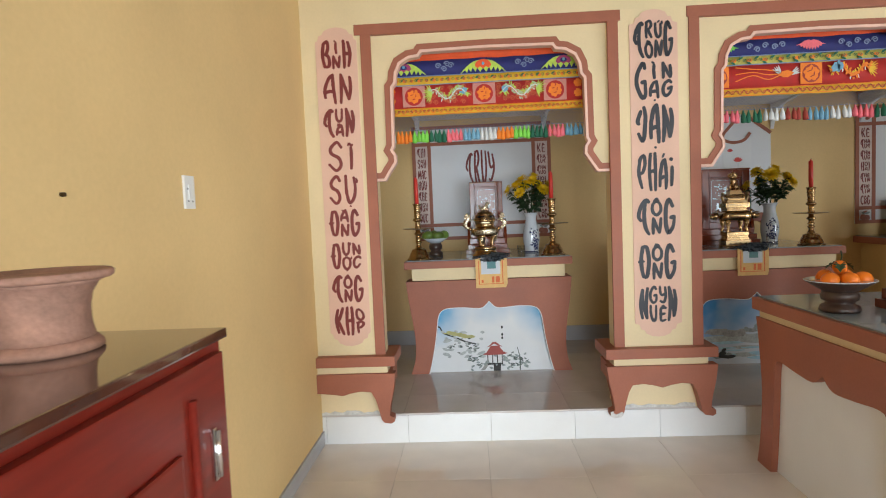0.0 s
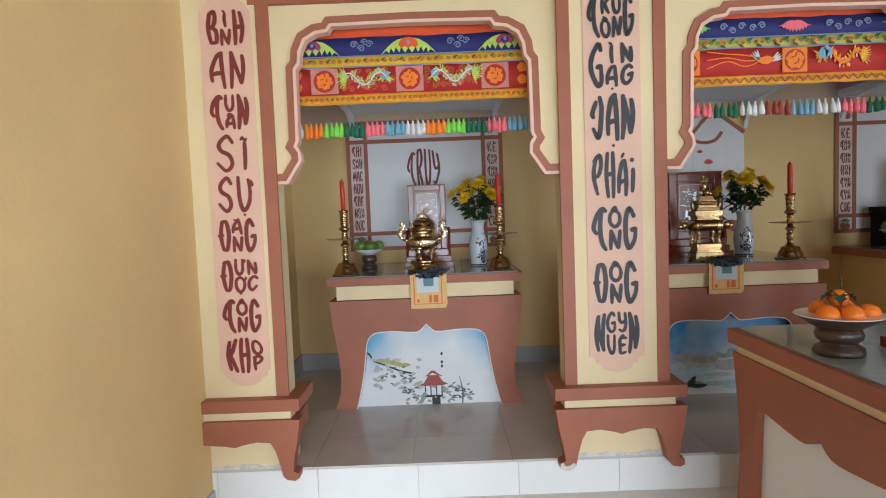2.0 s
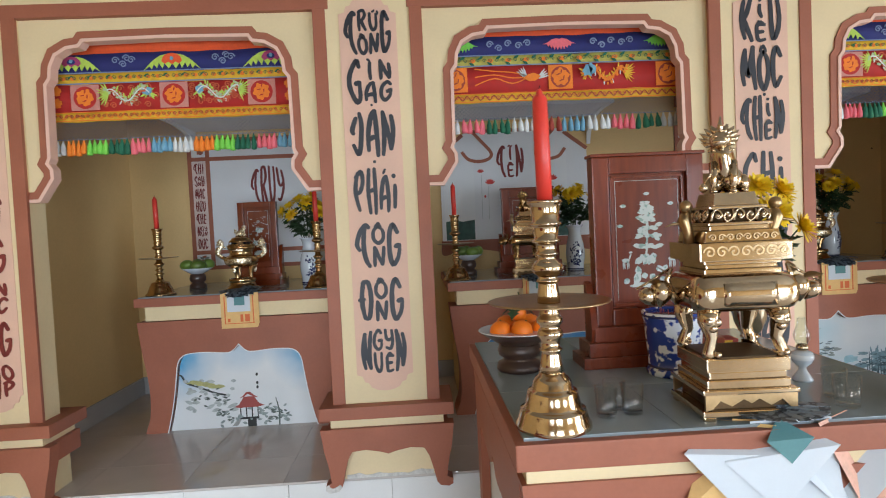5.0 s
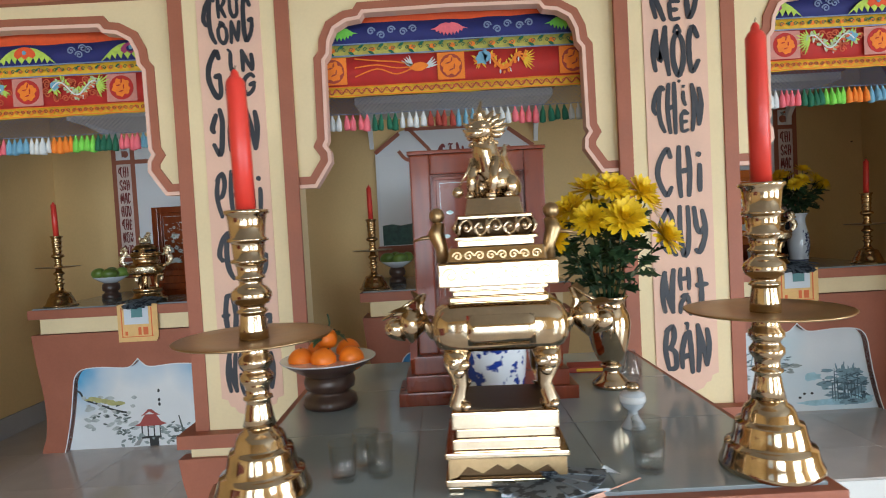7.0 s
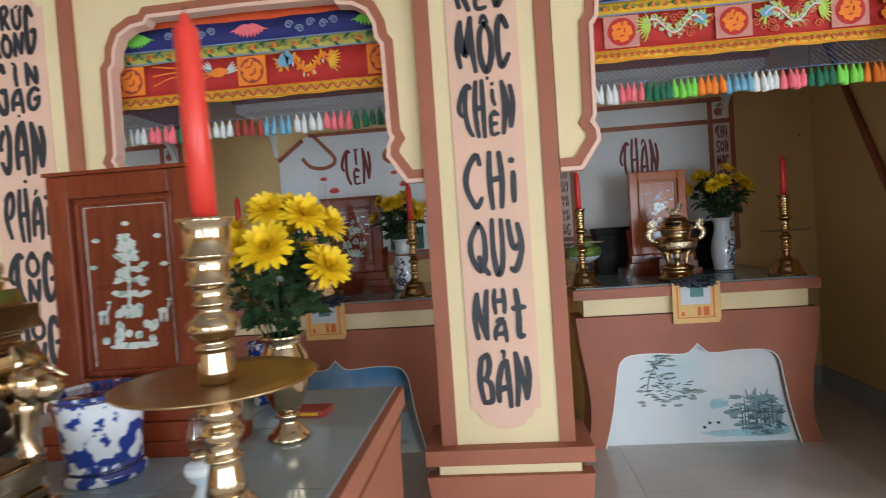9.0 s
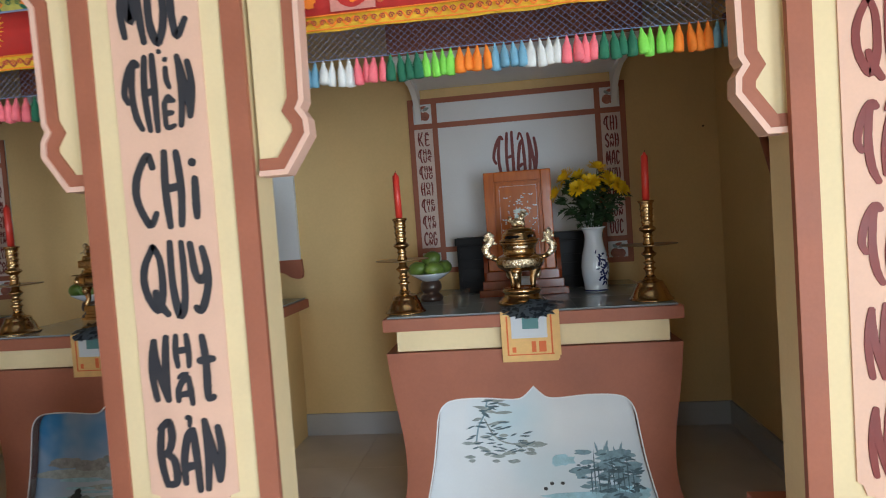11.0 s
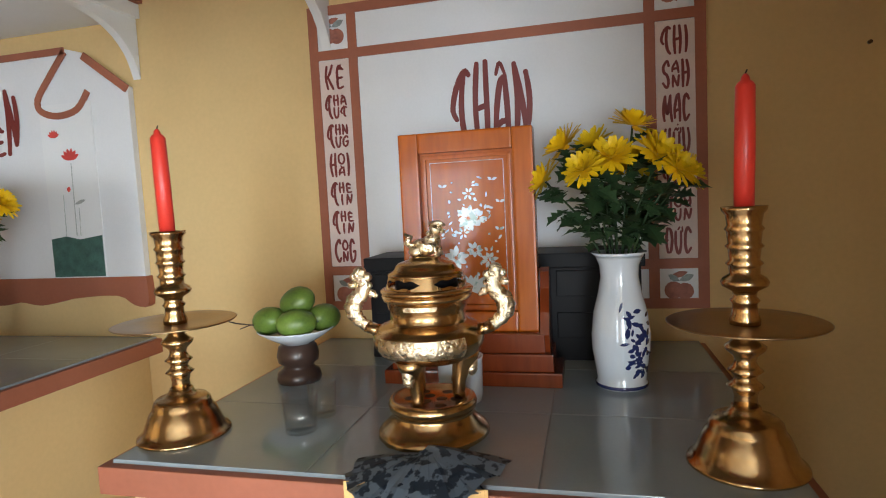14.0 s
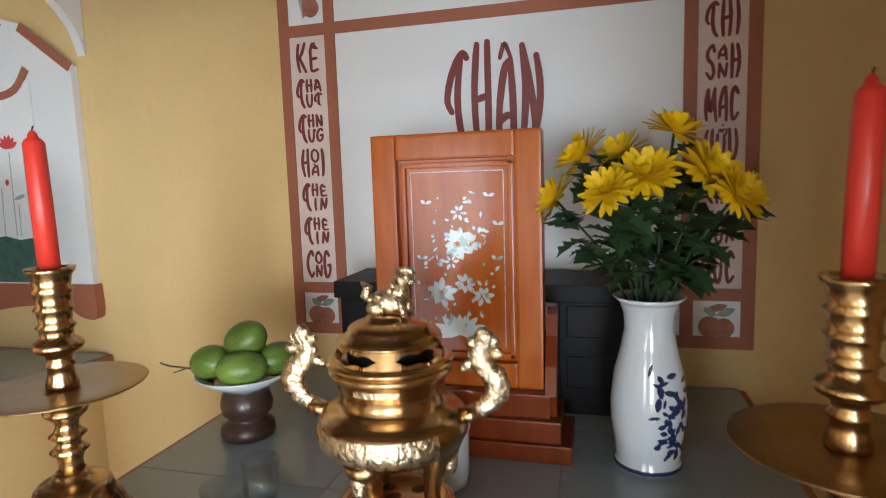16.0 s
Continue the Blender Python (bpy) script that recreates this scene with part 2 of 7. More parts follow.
def painted_sky(name, white, blue, centres):
    """White wall paint with washes of blue round some points of the panel's own plane."""
    m = material(name, white, 0.55, vary=0.04)
    t = m.node_tree
    b = t.nodes["Principled BSDF"]
    last = b.inputs["Base Color"].links[0].from_socket
    co, tex = t.nodes.new("ShaderNodeTexCoord"), t.nodes.new("ShaderNodeTexNoise")
    tex.inputs["Scale"].default_value = 5
    t.links.new(co.outputs["Object"], tex.inputs["Vector"])
    for cx, cz, r, strength in centres:
        sub, ln, mr, mul, mix = (t.nodes.new("ShaderNode" + k) for k in ("VectorMath", "VectorMath", "MapRange", "Math", "Mix"))
        sub.operation, ln.operation, mul.operation, mix.data_type = "SUBTRACT", "LENGTH", "MULTIPLY", "RGBA"
        sub.inputs[1].default_value = (cx, 0, cz)
        t.links.new(co.outputs["Object"], sub.inputs[0])
        t.links.new(sub.outputs[0], ln.inputs[0])
        t.links.new(ln.outputs["Value"], mr.inputs["Value"])
        mr.inputs["From Min"].default_value, mr.inputs["From Max"].default_value = r * 0.35, r
        mr.inputs["To Min"].default_value, mr.inputs["To Max"].default_value = strength * 1.6, 0
        t.links.new(mr.outputs[0], mul.inputs[0])
        t.links.new(tex.outputs[0], mul.inputs[1])
        t.links.new(mul.outputs[0], mix.inputs[0])
        t.links.new(last, mix.inputs[6])
        mix.inputs[7].default_value = (*blue, 1)
        last = mix.outputs[2]
    t.links.new(last, b.inputs["Base Color"])
    return m


SKY1 = painted_sky("painting_sky", (0.72, 0.73, 0.74), (0.05, 0.34, 0.60), [(-0.5, 0.55, 0.36, 1.0), (0.5, 0.55, 0.34, 0.8), (0, 0.62, 0.25, 0.4)])
SKY2 = painted_sky("painting_clouds", (0.62, 0.66, 0.70), (0.04, 0.25, 0.55), [(-0.5, 0.5, 0.55, 1.1), (0.1, 0.6, 0.35, 0.8), (0.5, 0.5, 0.5, 1.0), (-0.1, 0.4, 0.2, 0.5)])
SKY3 = painted_sky("painting_pale", (0.70, 0.73, 0.76), (0.36, 0.60, 0.70), [(-0.12, 0.45, 0.22, 0.5), (0.35, 0.1, 0.3, 0.3), (0.0, 0.2, 0.2, 0.3)])

# ---- mesh helpers ----


def box(bm, x0, x1, y0, y1, z0, z1, bevel=0.0):
    vs = [bm.verts.new((x, y, z)) for x in (x0, x1) for y in (y0, y1) for z in (z0, z1)]
    fs = [bm.faces.new([vs[i] for i in q]) for q in ((0, 1, 3, 2), (4, 6, 7, 5), (0, 4, 5, 1), (2, 3, 7, 6), (0, 2, 6, 4), (1, 5, 7, 3))]
    if bevel:
        es = list({e for f in fs for e in f.edges})
        bmesh.ops.bevel(bm, geom=es, offset=bevel, segments=2, profile=0.7, affect="EDGES")
    return bm


def Box(*a, bevel=0.0):
    return box(bmesh.new(), *a, bevel=bevel)


def lathe(profile, seg=40, bm=None, centre=(0, 0, 0), squash=1.0):
    """Turns (radius, height) pairs round the z axis."""
    bm = bm or bmesh.new()
    rings = []
    for r, z in profile:
        if r < 1e-5:
            rings.append([bm.verts.new((centre[0], centre[1], centre[2] + z))])
        else:
            rings.append([bm.verts.new((centre[0] + r * math.cos(a), centre[1] + squash * r * math.sin(a), centre[2] + z)) for a in (2 * math.pi * i / seg for i in range(seg))])
    for p, q in zip(rings, rings[1:]):
        for i in range(seg):
            j = (i + 1) % seg
            c = [p[i % len(p)], p[j % len(p)], q[j % len(q)], q[i % len(q)]]
            c = list(dict.fromkeys(c))
            if len(c) > 2:
                bm.faces.new(c)
    for ring, flip in ((rings[0], True), (rings[-1], False)):
        if len(ring) > 2:
            bm.faces.new(ring[::-1] if flip else ring)
    for f in bm.faces:
        f.smooth = True
    return bm


def slab(points, y0, y1, bm=None):
    """A flat outline of (x, z) points, given thickness from y0 (front) to y1."""
    bm = bm or bmesh.new()
    a = [bm.verts.new((x, y0, z)) for x, z in points]
    b = [bm.verts.new((x, y1, z)) for x, z in points]
    n = len(points)
    fs = [bm.faces.new(a), bm.faces.new(b[::-1])]
    for i in range(n):
        fs.append(bm.faces.new((a[i], b[i], b[(i + 1) % n], a[(i + 1) % n])))
    bmesh.ops.recalc_face_normals(bm, faces=fs)
    return bm


def ribbon(points, a, b, y0, y1, bm=None):
    """A strip along an open line of (x, z) points, from offset a to offset b on its left."""
    pts = [Vector(p) for p in points]
    out = []
    for i, p in enumerate(pts):
        d1 = (pts[i] - pts[i - 1]).normalized() if i else (pts[1] - pts[0]).normalized()
        d2 = (pts[i + 1] - pts[i]).normalized() if i < len(pts) - 1 else d1
        n1, n2 = Vector((-d1.y, d1.x)), Vector((-d2.y, d2.x))
        n = (n1 + n2)
        n = n / max(0.6, n.length_squared / 2) if n.length > 1e-6 else n1
        out.append((p + n * a, p + n * b))
    bm = bm or bmesh.new()
    rows = [[bm.verts.new((q.x, y, q.y)) for q, y in ((l, y0), (r, y0), (r, y1), (l, y1))] for l, r in out]
    fs = []
    for p, q in zip(rows, rows[1:]):
        for i in range(4):
            fs.append(bm.faces.new((p[i], p[(i + 1) % 4], q[(i + 1) % 4], q[i])))
    fs += [bm.faces.new(rows[0][::-1]), bm.faces.new(rows[-1])]
    bmesh.ops.recalc_face_normals(bm, faces=fs)
    return bm


def tube(points, radii, seg=10, bm=None):
    """A round bar along points; radii one number or one each."""
    bm = bm or bmesh.new()
    pts = [Vector(p) for p in points]
    rad = [radii] * len(pts) if isinstance(radii, (int, float)) else radii
    up, rings = None, []
    for i, p in enumerate(pts):
        d = (pts[min(i + 1, len(pts) - 1)] - pts[max(i - 1, 0)]).normalized()
        side = d.orthogonal().normalized() if up is None else (up - d * up.dot(d)).normalized()
        up = side
        other = d.cross(side)
        rings.append([bm.verts.new(p + rad[i] * (side * math.cos(a) + other * math.sin(a))) for a in (2 * math.pi * k / seg for k in range(seg))])
    for p, q in zip(rings, rings[1:]):
        for i in range(seg):
            bm.faces.new((p[i], p[(i + 1) % seg], q[(i + 1) % seg], q[i])).smooth = True
    bm.faces.new(rings[0][::-1])
    bm.faces.new(rings[-1])
    return bm


def ball(bm, c, r, u=12, v=8, scale=(1, 1, 1), m=None):
    t = Matrix.Translation(c) @ (m or Matrix()) @ Matrix.Diagonal((*scale, 1))
    made = bmesh.ops.create_uvsphere(bm, u_segments=u, v_segments=v, radius=r, matrix=t)
    for v_ in made["verts"]:
        for f in v_.link_faces:
            f.smooth = True
    return bm


def leaf_shape(cx, cz, length, width, angle):
    c, s = math.cos(angle), math.sin(angle)
    pts = [(0, 0), (0.3, 0.42), (0.6, 0.5), (0.85, 0.28), (1, 0), (0.85, -0.28), (0.6, -0.5), (0.3, -0.42)]
    return [(cx + c * a * length - s * b * width, cz + s * a * length + c * b * width) for a, b in pts]


def disc_shape(cx, cz, rx, rz, n=14, rough=0.0, rng=None):
    return [(cx + rx * k * math.cos(a), cz + rz * k * math.sin(a)) for a, k in ((2 * math.pi * i / n, 1 + (rng.uniform(-rough, rough) if rng else 0)) for i in range(n))]


def scatter_flat(shapes, y0=0.0, y1=0.002):
    bm = bmesh.new()
    for i, s in enumerate(shapes):
        slab(s, y0 - 0.00004 * i, y1, bm)
    return bm


def link(name, bm, mat, parent=None):
    me = bpy.data.meshes.new(name)
    bm.to_mesh(me)
    bm.free()
    me.materials.append(mat)
    o = new(name, me)
    o.parent = parent
    return o


def part(name, bm, mat, parent, label=""):
    o = link(name, bm, mat, parent)
    if label:
        o["label"] = label
    return o


def structure(name, bm, mat, label="", category=""):
    return tagged(link(name, bm, mat), label, category, kind="structure")


def thing(name, m, label, category, group="", kind=""):
    o = new(name)
    o.empty_display_size = 0.1
    o.matrix_world = m
    return tagged(o, label, category, group, kind)


# brush letters: strokes of (x, y) points in a unit cell
GLYPHS = {
    "A": [[(0.78, 1.0), (0.42, 0.90), (0.14, 0.52), (0.10, 0.12)], [(0.72, 1.0), (0.80, 0.5), (0.88, 0.0)], [(0.14, 0.36), (0.50, 0.42), (0.80, 0.40)]],
    "B": [[(0.22, 1.0), (0.20, 0.5), (0.26, 0.0)], [(0.10, 0.94), (0.62, 1.0), (0.82, 0.76), (0.60, 0.55), (0.28, 0.52)], [(0.40, 0.54), (0.88, 0.42), (0.86, 0.12), (0.28, 0.03)]],
    "C": [[(0.90, 0.80), (0.62, 1.0), (0.18, 0.76), (0.12, 0.32), (0.48, 0.0), (0.92, 0.20)]],
    "D": [[(0.22, 1.0), (0.20, 0.5), (0.24, 0.0)], [(0.10, 0.96), (0.66, 0.92), (0.94, 0.52), (0.66, 0.08), (0.20, 0.03)]],
    "E": [[(0.86, 0.96), (0.24, 0.96), (0.18, 0.5), (0.28, 0.04), (0.90, 0.06)], [(0.20, 0.52), (0.74, 0.54)]],
    "G": [[(0.86, 0.82), (0.58, 1.0), (0.16, 0.74), (0.12, 0.30), (0.46, 0.0), (0.86, 0.12), (0.90, 0.46)], [(0.54, 0.44), (0.96, 0.48)]],
    "H": [[(0.22, 1.0), (0.16, 0.5), (0.24, 0.0)], [(0.80, 1.0), (0.84, 0.5), (0.80, 0.0)], [(0.18, 0.50), (0.82, 0.54)]],
    "I": [[(0.52, 1.0), (0.48, 0.5), (0.54, 0.0)]],
    "i": [[(0.46, 0.66), (0.44, 0.3), (0.62, 0.02)], [(0.46, 0.92), (0.54, 0.86)]],
    "K": [[(0.22, 1.0), (0.18, 0.5), (0.26, 0.0)], [(0.88, 1.0), (0.60, 0.66), (0.26, 0.46)], [(0.36, 0.54), (0.62, 0.28), (0.92, 0.0)]],
    "M": [[(0.20, 0.98), (0.12, 0.5), (0.06, 0.0)], [(0.20, 0.96), (0.36, 0.55), (0.50, 0.28), (0.66, 0.6), (0.80, 0.98)], [(0.80, 0.98), (0.86, 0.5), (0.96, 0.0)]],
    "N": [[(0.18, 1.0), (0.14, 0.5), (0.10, 0.0)], [(0.18, 0.98), (0.42, 0.55), (0.76, 0.06)], [(0.90, 0.98), (0.84, 0.5), (0.78, 0.06)]],
    "O": [[(0.5, 1.0), (0.14, 0.78), (0.12, 0.28), (0.5, 0.0), (0.88, 0.28), (0.86, 0.78), (0.48, 1.0)]],
    "P": [[(0.24, 1.0), (0.20, 0.5), (0.34, 0.0)], [(0.06, 0.90), (0.58, 1.0), (0.88, 0.76), (0.64, 0.50), (0.26, 0.46)]],
    "Q": [[(0.5, 1.0), (0.14, 0.74), (0.14, 0.30), (0.5, 0.06), (0.86, 0.32), (0.84, 0.76), (0.48, 1.0)], [(0.52, 0.34), (0.72, 0.14), (1.0, 0.02)]],
    "R": [[(0.22, 1.0), (0.20, 0.5), (0.26, 0.0)], [(0.08, 0.92), (0.60, 1.0), (0.84, 0.76), (0.58, 0.54), (0.28, 0.50)], [(0.46, 0.52), (0.66, 0.25), (0.92, 0.0)]],
    "S": [[(0.90, 0.80), (0.60, 1.0), (0.20, 0.84), (0.30, 0.60), (0.72, 0.44), (0.82, 0.18), (0.46, 0.0), (0.06, 0.18)]],
    "T": [[(0.98, 0.90), (0.62, 0.98), (0.20, 0.84), (0.04, 0.52), (0.26, 0.36)], [(0.60, 0.96), (0.56, 0.5), (0.64, 0.16), (0.92, 0.0)]],
    "t": [[(0.46, 1.0), (0.44, 0.4), (0.52, 0.08), (0.90, 0.04)], [(0.08, 0.62), (0.90, 0.68)]],
    "U": [[(0.14, 1.0), (0.14, 0.40), (0.40, 0.02), (0.76, 0.22), (0.84, 1.0)]],
    "V": [[(0.34, 0.92), (0.12, 0.62), (0.26, 0.50)], [(0.60, 1.0), (0.86, 0.70), (0.70, 0.20), (0.38, 0.0), (0.10, 0.20)]],
    "Y": [[(0.14, 1.0), (0.18, 0.60), (0.48, 0.46), (0.84, 0.62)], [(0.86, 1.0), (0.86, 0.40), (0.58, 0.02), (0.12, 0.10)]],
}
MARKS = {
    "`": [[(0.30, 1.0), (0.54, 0.89)]], "'": [[(0.44, 0.89), (0.72, 1.0)]], "?": [[(0.40, 1.0), (0.60, 1.0), (0.56, 0.88)]], "~": [[(0.22, 0.89), (0.42, 0.98), (0.60, 0.90), (0.80, 0.99)]],
    "^": [[(0.20, 0.84), (0.48, 0.97), (0.78, 0.84)]], "u": [[(0.22, 0.96), (0.48, 0.85), (0.76, 0.96)]], ".": [[(0.46, -0.10), (0.58, -0.13)]], "+": [[(0.84, 0.78), (1.04, 0.86), (1.04, 1.0)]],
}
ACCENTED = {"Ì": "I`", "Ĩ": "I~", "Ầ": "A^`", "Ấ": "A^'", "Ậ": "A^.", "Â": "A^", "Ắ": "Au'", "Ạ": "A.", "Á": "A'", "À": "A`", "Ả": "A?", "Ê": "E^", "Ề": "E^`", "Ế": "E^'", "Ô": "O^", "Ố": "O^'", "Ồ": "O^`", "Ổ": "O^?", "Ộ": "O^.", "Ợ": "O+.", "Ư": "U+", "Ứ": "U+'", "Ự": "U+.", "Ữ": "U+~"}


def brush_line(pts, n=5):
    out = []
    for i in range(len(pts) - 1):
        p = [Vector(pts[max(0, min(len(pts) - 1, j))]) for j in (i - 1, i, i + 1, i + 2)]
        for k in range(n):
            t = k / n
            out.append(0.5 * (2 * p[1] + (p[2] - p[0]) * t + (2 * p[0] - 5 * p[1] + 4 * p[2] - p[3]) * t * t + (3 * p[1] - p[0] - 3 * p[2] + p[3]) * t ** 3))
    return out + [Vector(pts[-1])]


def letters(word, w, h, round_off=0.6, depth=0.003, weight=0.047):
    """A word such as "T|O/N|G" (columns, each of one or more stacked letters) brushed to fill a lens-shaped field of w by h."""
    out = bmesh.new()
    columns = [c.split("/") for c in word.split("|")]
    wide = [0.6 if c[0] in "iIÌĨ" and len(c) == 1 else 1.3 if c[0] in "MQ" else 1.0 for c in columns]
    left, layer = -1.0, 0
    rng = random.Random(word)
    for col, share in zip(columns, wide):
        right = left + 2 * share / sum(wide)
        for k, ch in enumerate(col):
            name = ACCENTED.get(ch, ch)
            strokes, marks = GLYPHS["D" if name == "Đ" else name[0]], [m for c in name[1:] for m in MARKS[c]]
            squeeze = 0.84 if any(c in "`'?~^u" for c in name[1:]) else 1.0
            lines = [([(x, y * squeeze) for x, y in l], 1.0) for l in strokes] + [(l, 0.62) for l in marks]
            if name == "Đ":
                lines.append(([(-0.04, 0.50), (0.46, 0.52)], 0.8))
            top, low = 1 - 2 * k / len(col), 1 - 2 * (k + 1) / len(col)
            gap = 0.075 if len(col) > 1 else 0.02
            for l, heavy in lines:
                pts = brush_line(l)
                half = weight * w * heavy * (0.80 if len(col) > 1 else 1.0) * (0.86 if len(columns) > 3 else 1.0)
                path = []
                for p in pts:
                    u = left + (right - left) * (0.10 + 0.80 * p.x)
                    q = low + gap + (top - low - 2 * gap) * p.y
                    u *= 1 - 0.12 * q * q
                    path.append(Vector((u * w / 2, q * math.sqrt(max(0.15, 1 - round_off * u * u)) * h / 2)))
                rows, y = [], -0.00025 * layer
                for i, p in enumerate(path):
                    d = (path[min(i + 1, len(path) - 1)] - path[max(i - 1, 0)]).normalized()
                    f = i / (len(path) - 1)
                    r = half * (0.55 + 0.55 * math.sin(math.pi * min(1, 0.16 + f * 0.74)) ** 0.7) * rng.uniform(0.94, 1.06)
                    side = Vector((-d.y, d.x)) * r
                    if i == 0:
                        rows.append([p - d * half * 0.5 + side * 0.45, p - d * half * 0.5 - side * 0.45])
                    rows.append([p + side, p - side])
                    if i == len(path) - 1:
                        rows.append([p + d * half * 0.45 + side * 0.35, p + d * half * 0.45 - side * 0.35])
                vs = [[out.verts.new((a.x, y, a.y)) for a in row] for row in rows]
                for a, b in zip(vs, vs[1:]):
                    out.faces.new((a[0], a[1], b[1], b[0]))
                layer += 1
        left = right
    ext = bmesh.ops.extrude_face_region(out, geom=out.faces[:])
    bmesh.ops.translate(out, vec=(0, -depth, 0), verts=[g for g in ext["geom"] if isinstance(g, bmesh.types.BMVert)])
    bmesh.ops.recalc_face_normals(out, faces=out.faces[:])
    return out


# ---- the setting ----
XL, XR, XE, YB, YP, YF, ZP, ZC = -1.06, 5.68, 8.0, 6.03, 3.985, -2.6, 0.205, 3.4
structure("wall_left", Box(XL - 0.2, XL, YF - 0.2, YB + 0.2, -0.1, ZC), M_WALL, "yellow plastered side wall", "wall")
structure("wall_right", Box(XR, XR + 0.2, 4.02, YB + 0.2, -0.1, ZC), M_WALL, "yellow plastered side wall of the niche", "wall")
bm = bmesh.new()
for a, b, z0 in ((YF - 0.2, -0.95, -0.1), (-0.95, 1.35, 2.45), (1.35, 4.22, -0.1)):
    box(bm, XE, XE + 0.2, a, b, z0, ZC)
structure("wall_east", bm, M_WALL, "yellow plastered far side wall with an open doorway", "wall")
structure("wall_return", Box(XR + 0.2, XE, 4.02, 4.22, -0.1, ZC), M_WALL, "yellow plastered wall beside the niche", "wall")
structure("wall_back", Box(XL, XR, YB, YB + 0.2, -0.1, ZC), M_WALL, "yellow plastered back wall of the altar niche", "wall")
bm = bmesh.new()
for a, b, z0 in ((XL, -0.65, -0.1), (-0.65, 0.65, 2.45), (0.65, 1.45, -0.1), (1.45, 3.05, 2.45), (3.05, 5.05, -0.1), (5.05, 7.05, 2.45), (7.05, XE, -0.1)):
    box(bm, a, b, YF - 0.2, YF, z0, ZC)
structure("wall_front", bm, M_WALL, "yellow front wall with three open doorways", "wall")
# out of view; coloured grey so the upper walls get less bounce
structure("ceiling", Box(XL, XE, YF, YB, ZC, ZC + 0.15), M_CEIL, "plain unseen ceiling, greyed to limit bounce light", "ceiling")
floor = structure("floor", Box(XL, XE, YF - 0.2, YP + 0.011, -0.12, -0.004), M_GROUT, "polished beige floor tiles with thin joints", "floor")
platform = structure("platform", Box(XL, XR, YP + 0.012, YB, -0.12, ZP - 0.004), M_GROUT, "raised niche floor of glossy grey-brown tiles", "platform")
structure("ground", Box(-30, 38, -40, 40, -0.3, -0.15), M_GROUT, "paved yard before the doors", "ground")
bb = bmesh.new()
box(bb, XL, XR, YB - 0.015, YB, ZP, ZP + 0.15)
box(bb, XL, XL + 0.015, 4.2, YB - 0.015, ZP, ZP + 0.15)
box(bb, XR - 0.015, XR, 4.2, YB - 0.015, ZP, ZP + 0.15)
box(bb, XL, XL + 0.012, YF, YP, 0, 0.1)
structure("baseboard", bb, M_BASE, "grey tile baseboard", "baseboard")

PILLARS = (-0.89, 1.192, 3.305, 5.447)
BAYS = (0.14, 2.25, 4.40)
OPENING = [(-0.78, 1.79), (-0.70, 1.79), (-0.63, 1.895), (-0.632, 1.935), (-0.655, 1.97), (-0.64, 2.0), (-0.635, 2.38), (-0.612, 2.41), (-0.606, 2.47), (-0.575, 2.535), (-0.51, 2.572), (-0.45, 2.58), (-0.43, 2.608), (0, 2.615)]
OPENING = OPENING + [(-x, z) for x, z in OPENING[-2::-1]]

structure("beam", Box(XL, XR, 3.972, 4.18, 2.78, ZC), M_CREAM, "cream painted beam over the arches", "beam")
for c, wide in zip(BAYS, (1.0, 1.0, 1.025)):
    a = thing("arch", pose(c, 0, 0) @ Matrix.Diagonal((wide, 1, 1, 1)), "cream arch panel with cusped brown and pink edging", "arch", "arches between the pillars", "structure")
    part("panel", slab([(-0.78, 2.715), *OPENING, (0.78, 2.715)], 4.0, 4.045), M_CREAM, a)
    part("brown_edging", ribbon(OPENING, -0.002, 0.036, 3.99, 4.0), M_BROWN, a, "brown painted edging")
    part("pink_edging", ribbon(OPENING, -0.019, -0.002, 3.984, 4.048), M_TRIM, a, "pale pink rounded edging")
    part("header_band", Box(-0.85, 0.85, 3.965, 4.12, 2.712, 2.78, bevel=0.004), M_BROWN, a, "brown painted band")

WORDS = {
    0: ("B|Ì/N|H A|N T|U/Ầ|N S|Ĩ S|Ự Đ|Ắ/N|G Đ|Ư/Ợ|N/C T|Ổ/N|G K|H|O/P", M_REDINK),
    1: ("T|R/Ồ|Ứ/N|G G|Ì/Ạ|N/G V|Ạ|N P|H|Á|i T|Ổ/N|G Đ|Ồ/N|G N|G/U|Y/Ê|N", M_INK),
    2: ("K|i/Ề|U M|Ộ|C T|H|i/Ê|N C|H|i Q|U|Y N|H/Ấ|t B|Ả|N", M_INK),
    3: ("V|Ạ|N P|H|Á|P Q|U|Y T|Â|M T|Â|M N|H/Ấ|t N|H|Ư", M_REDINK),
}
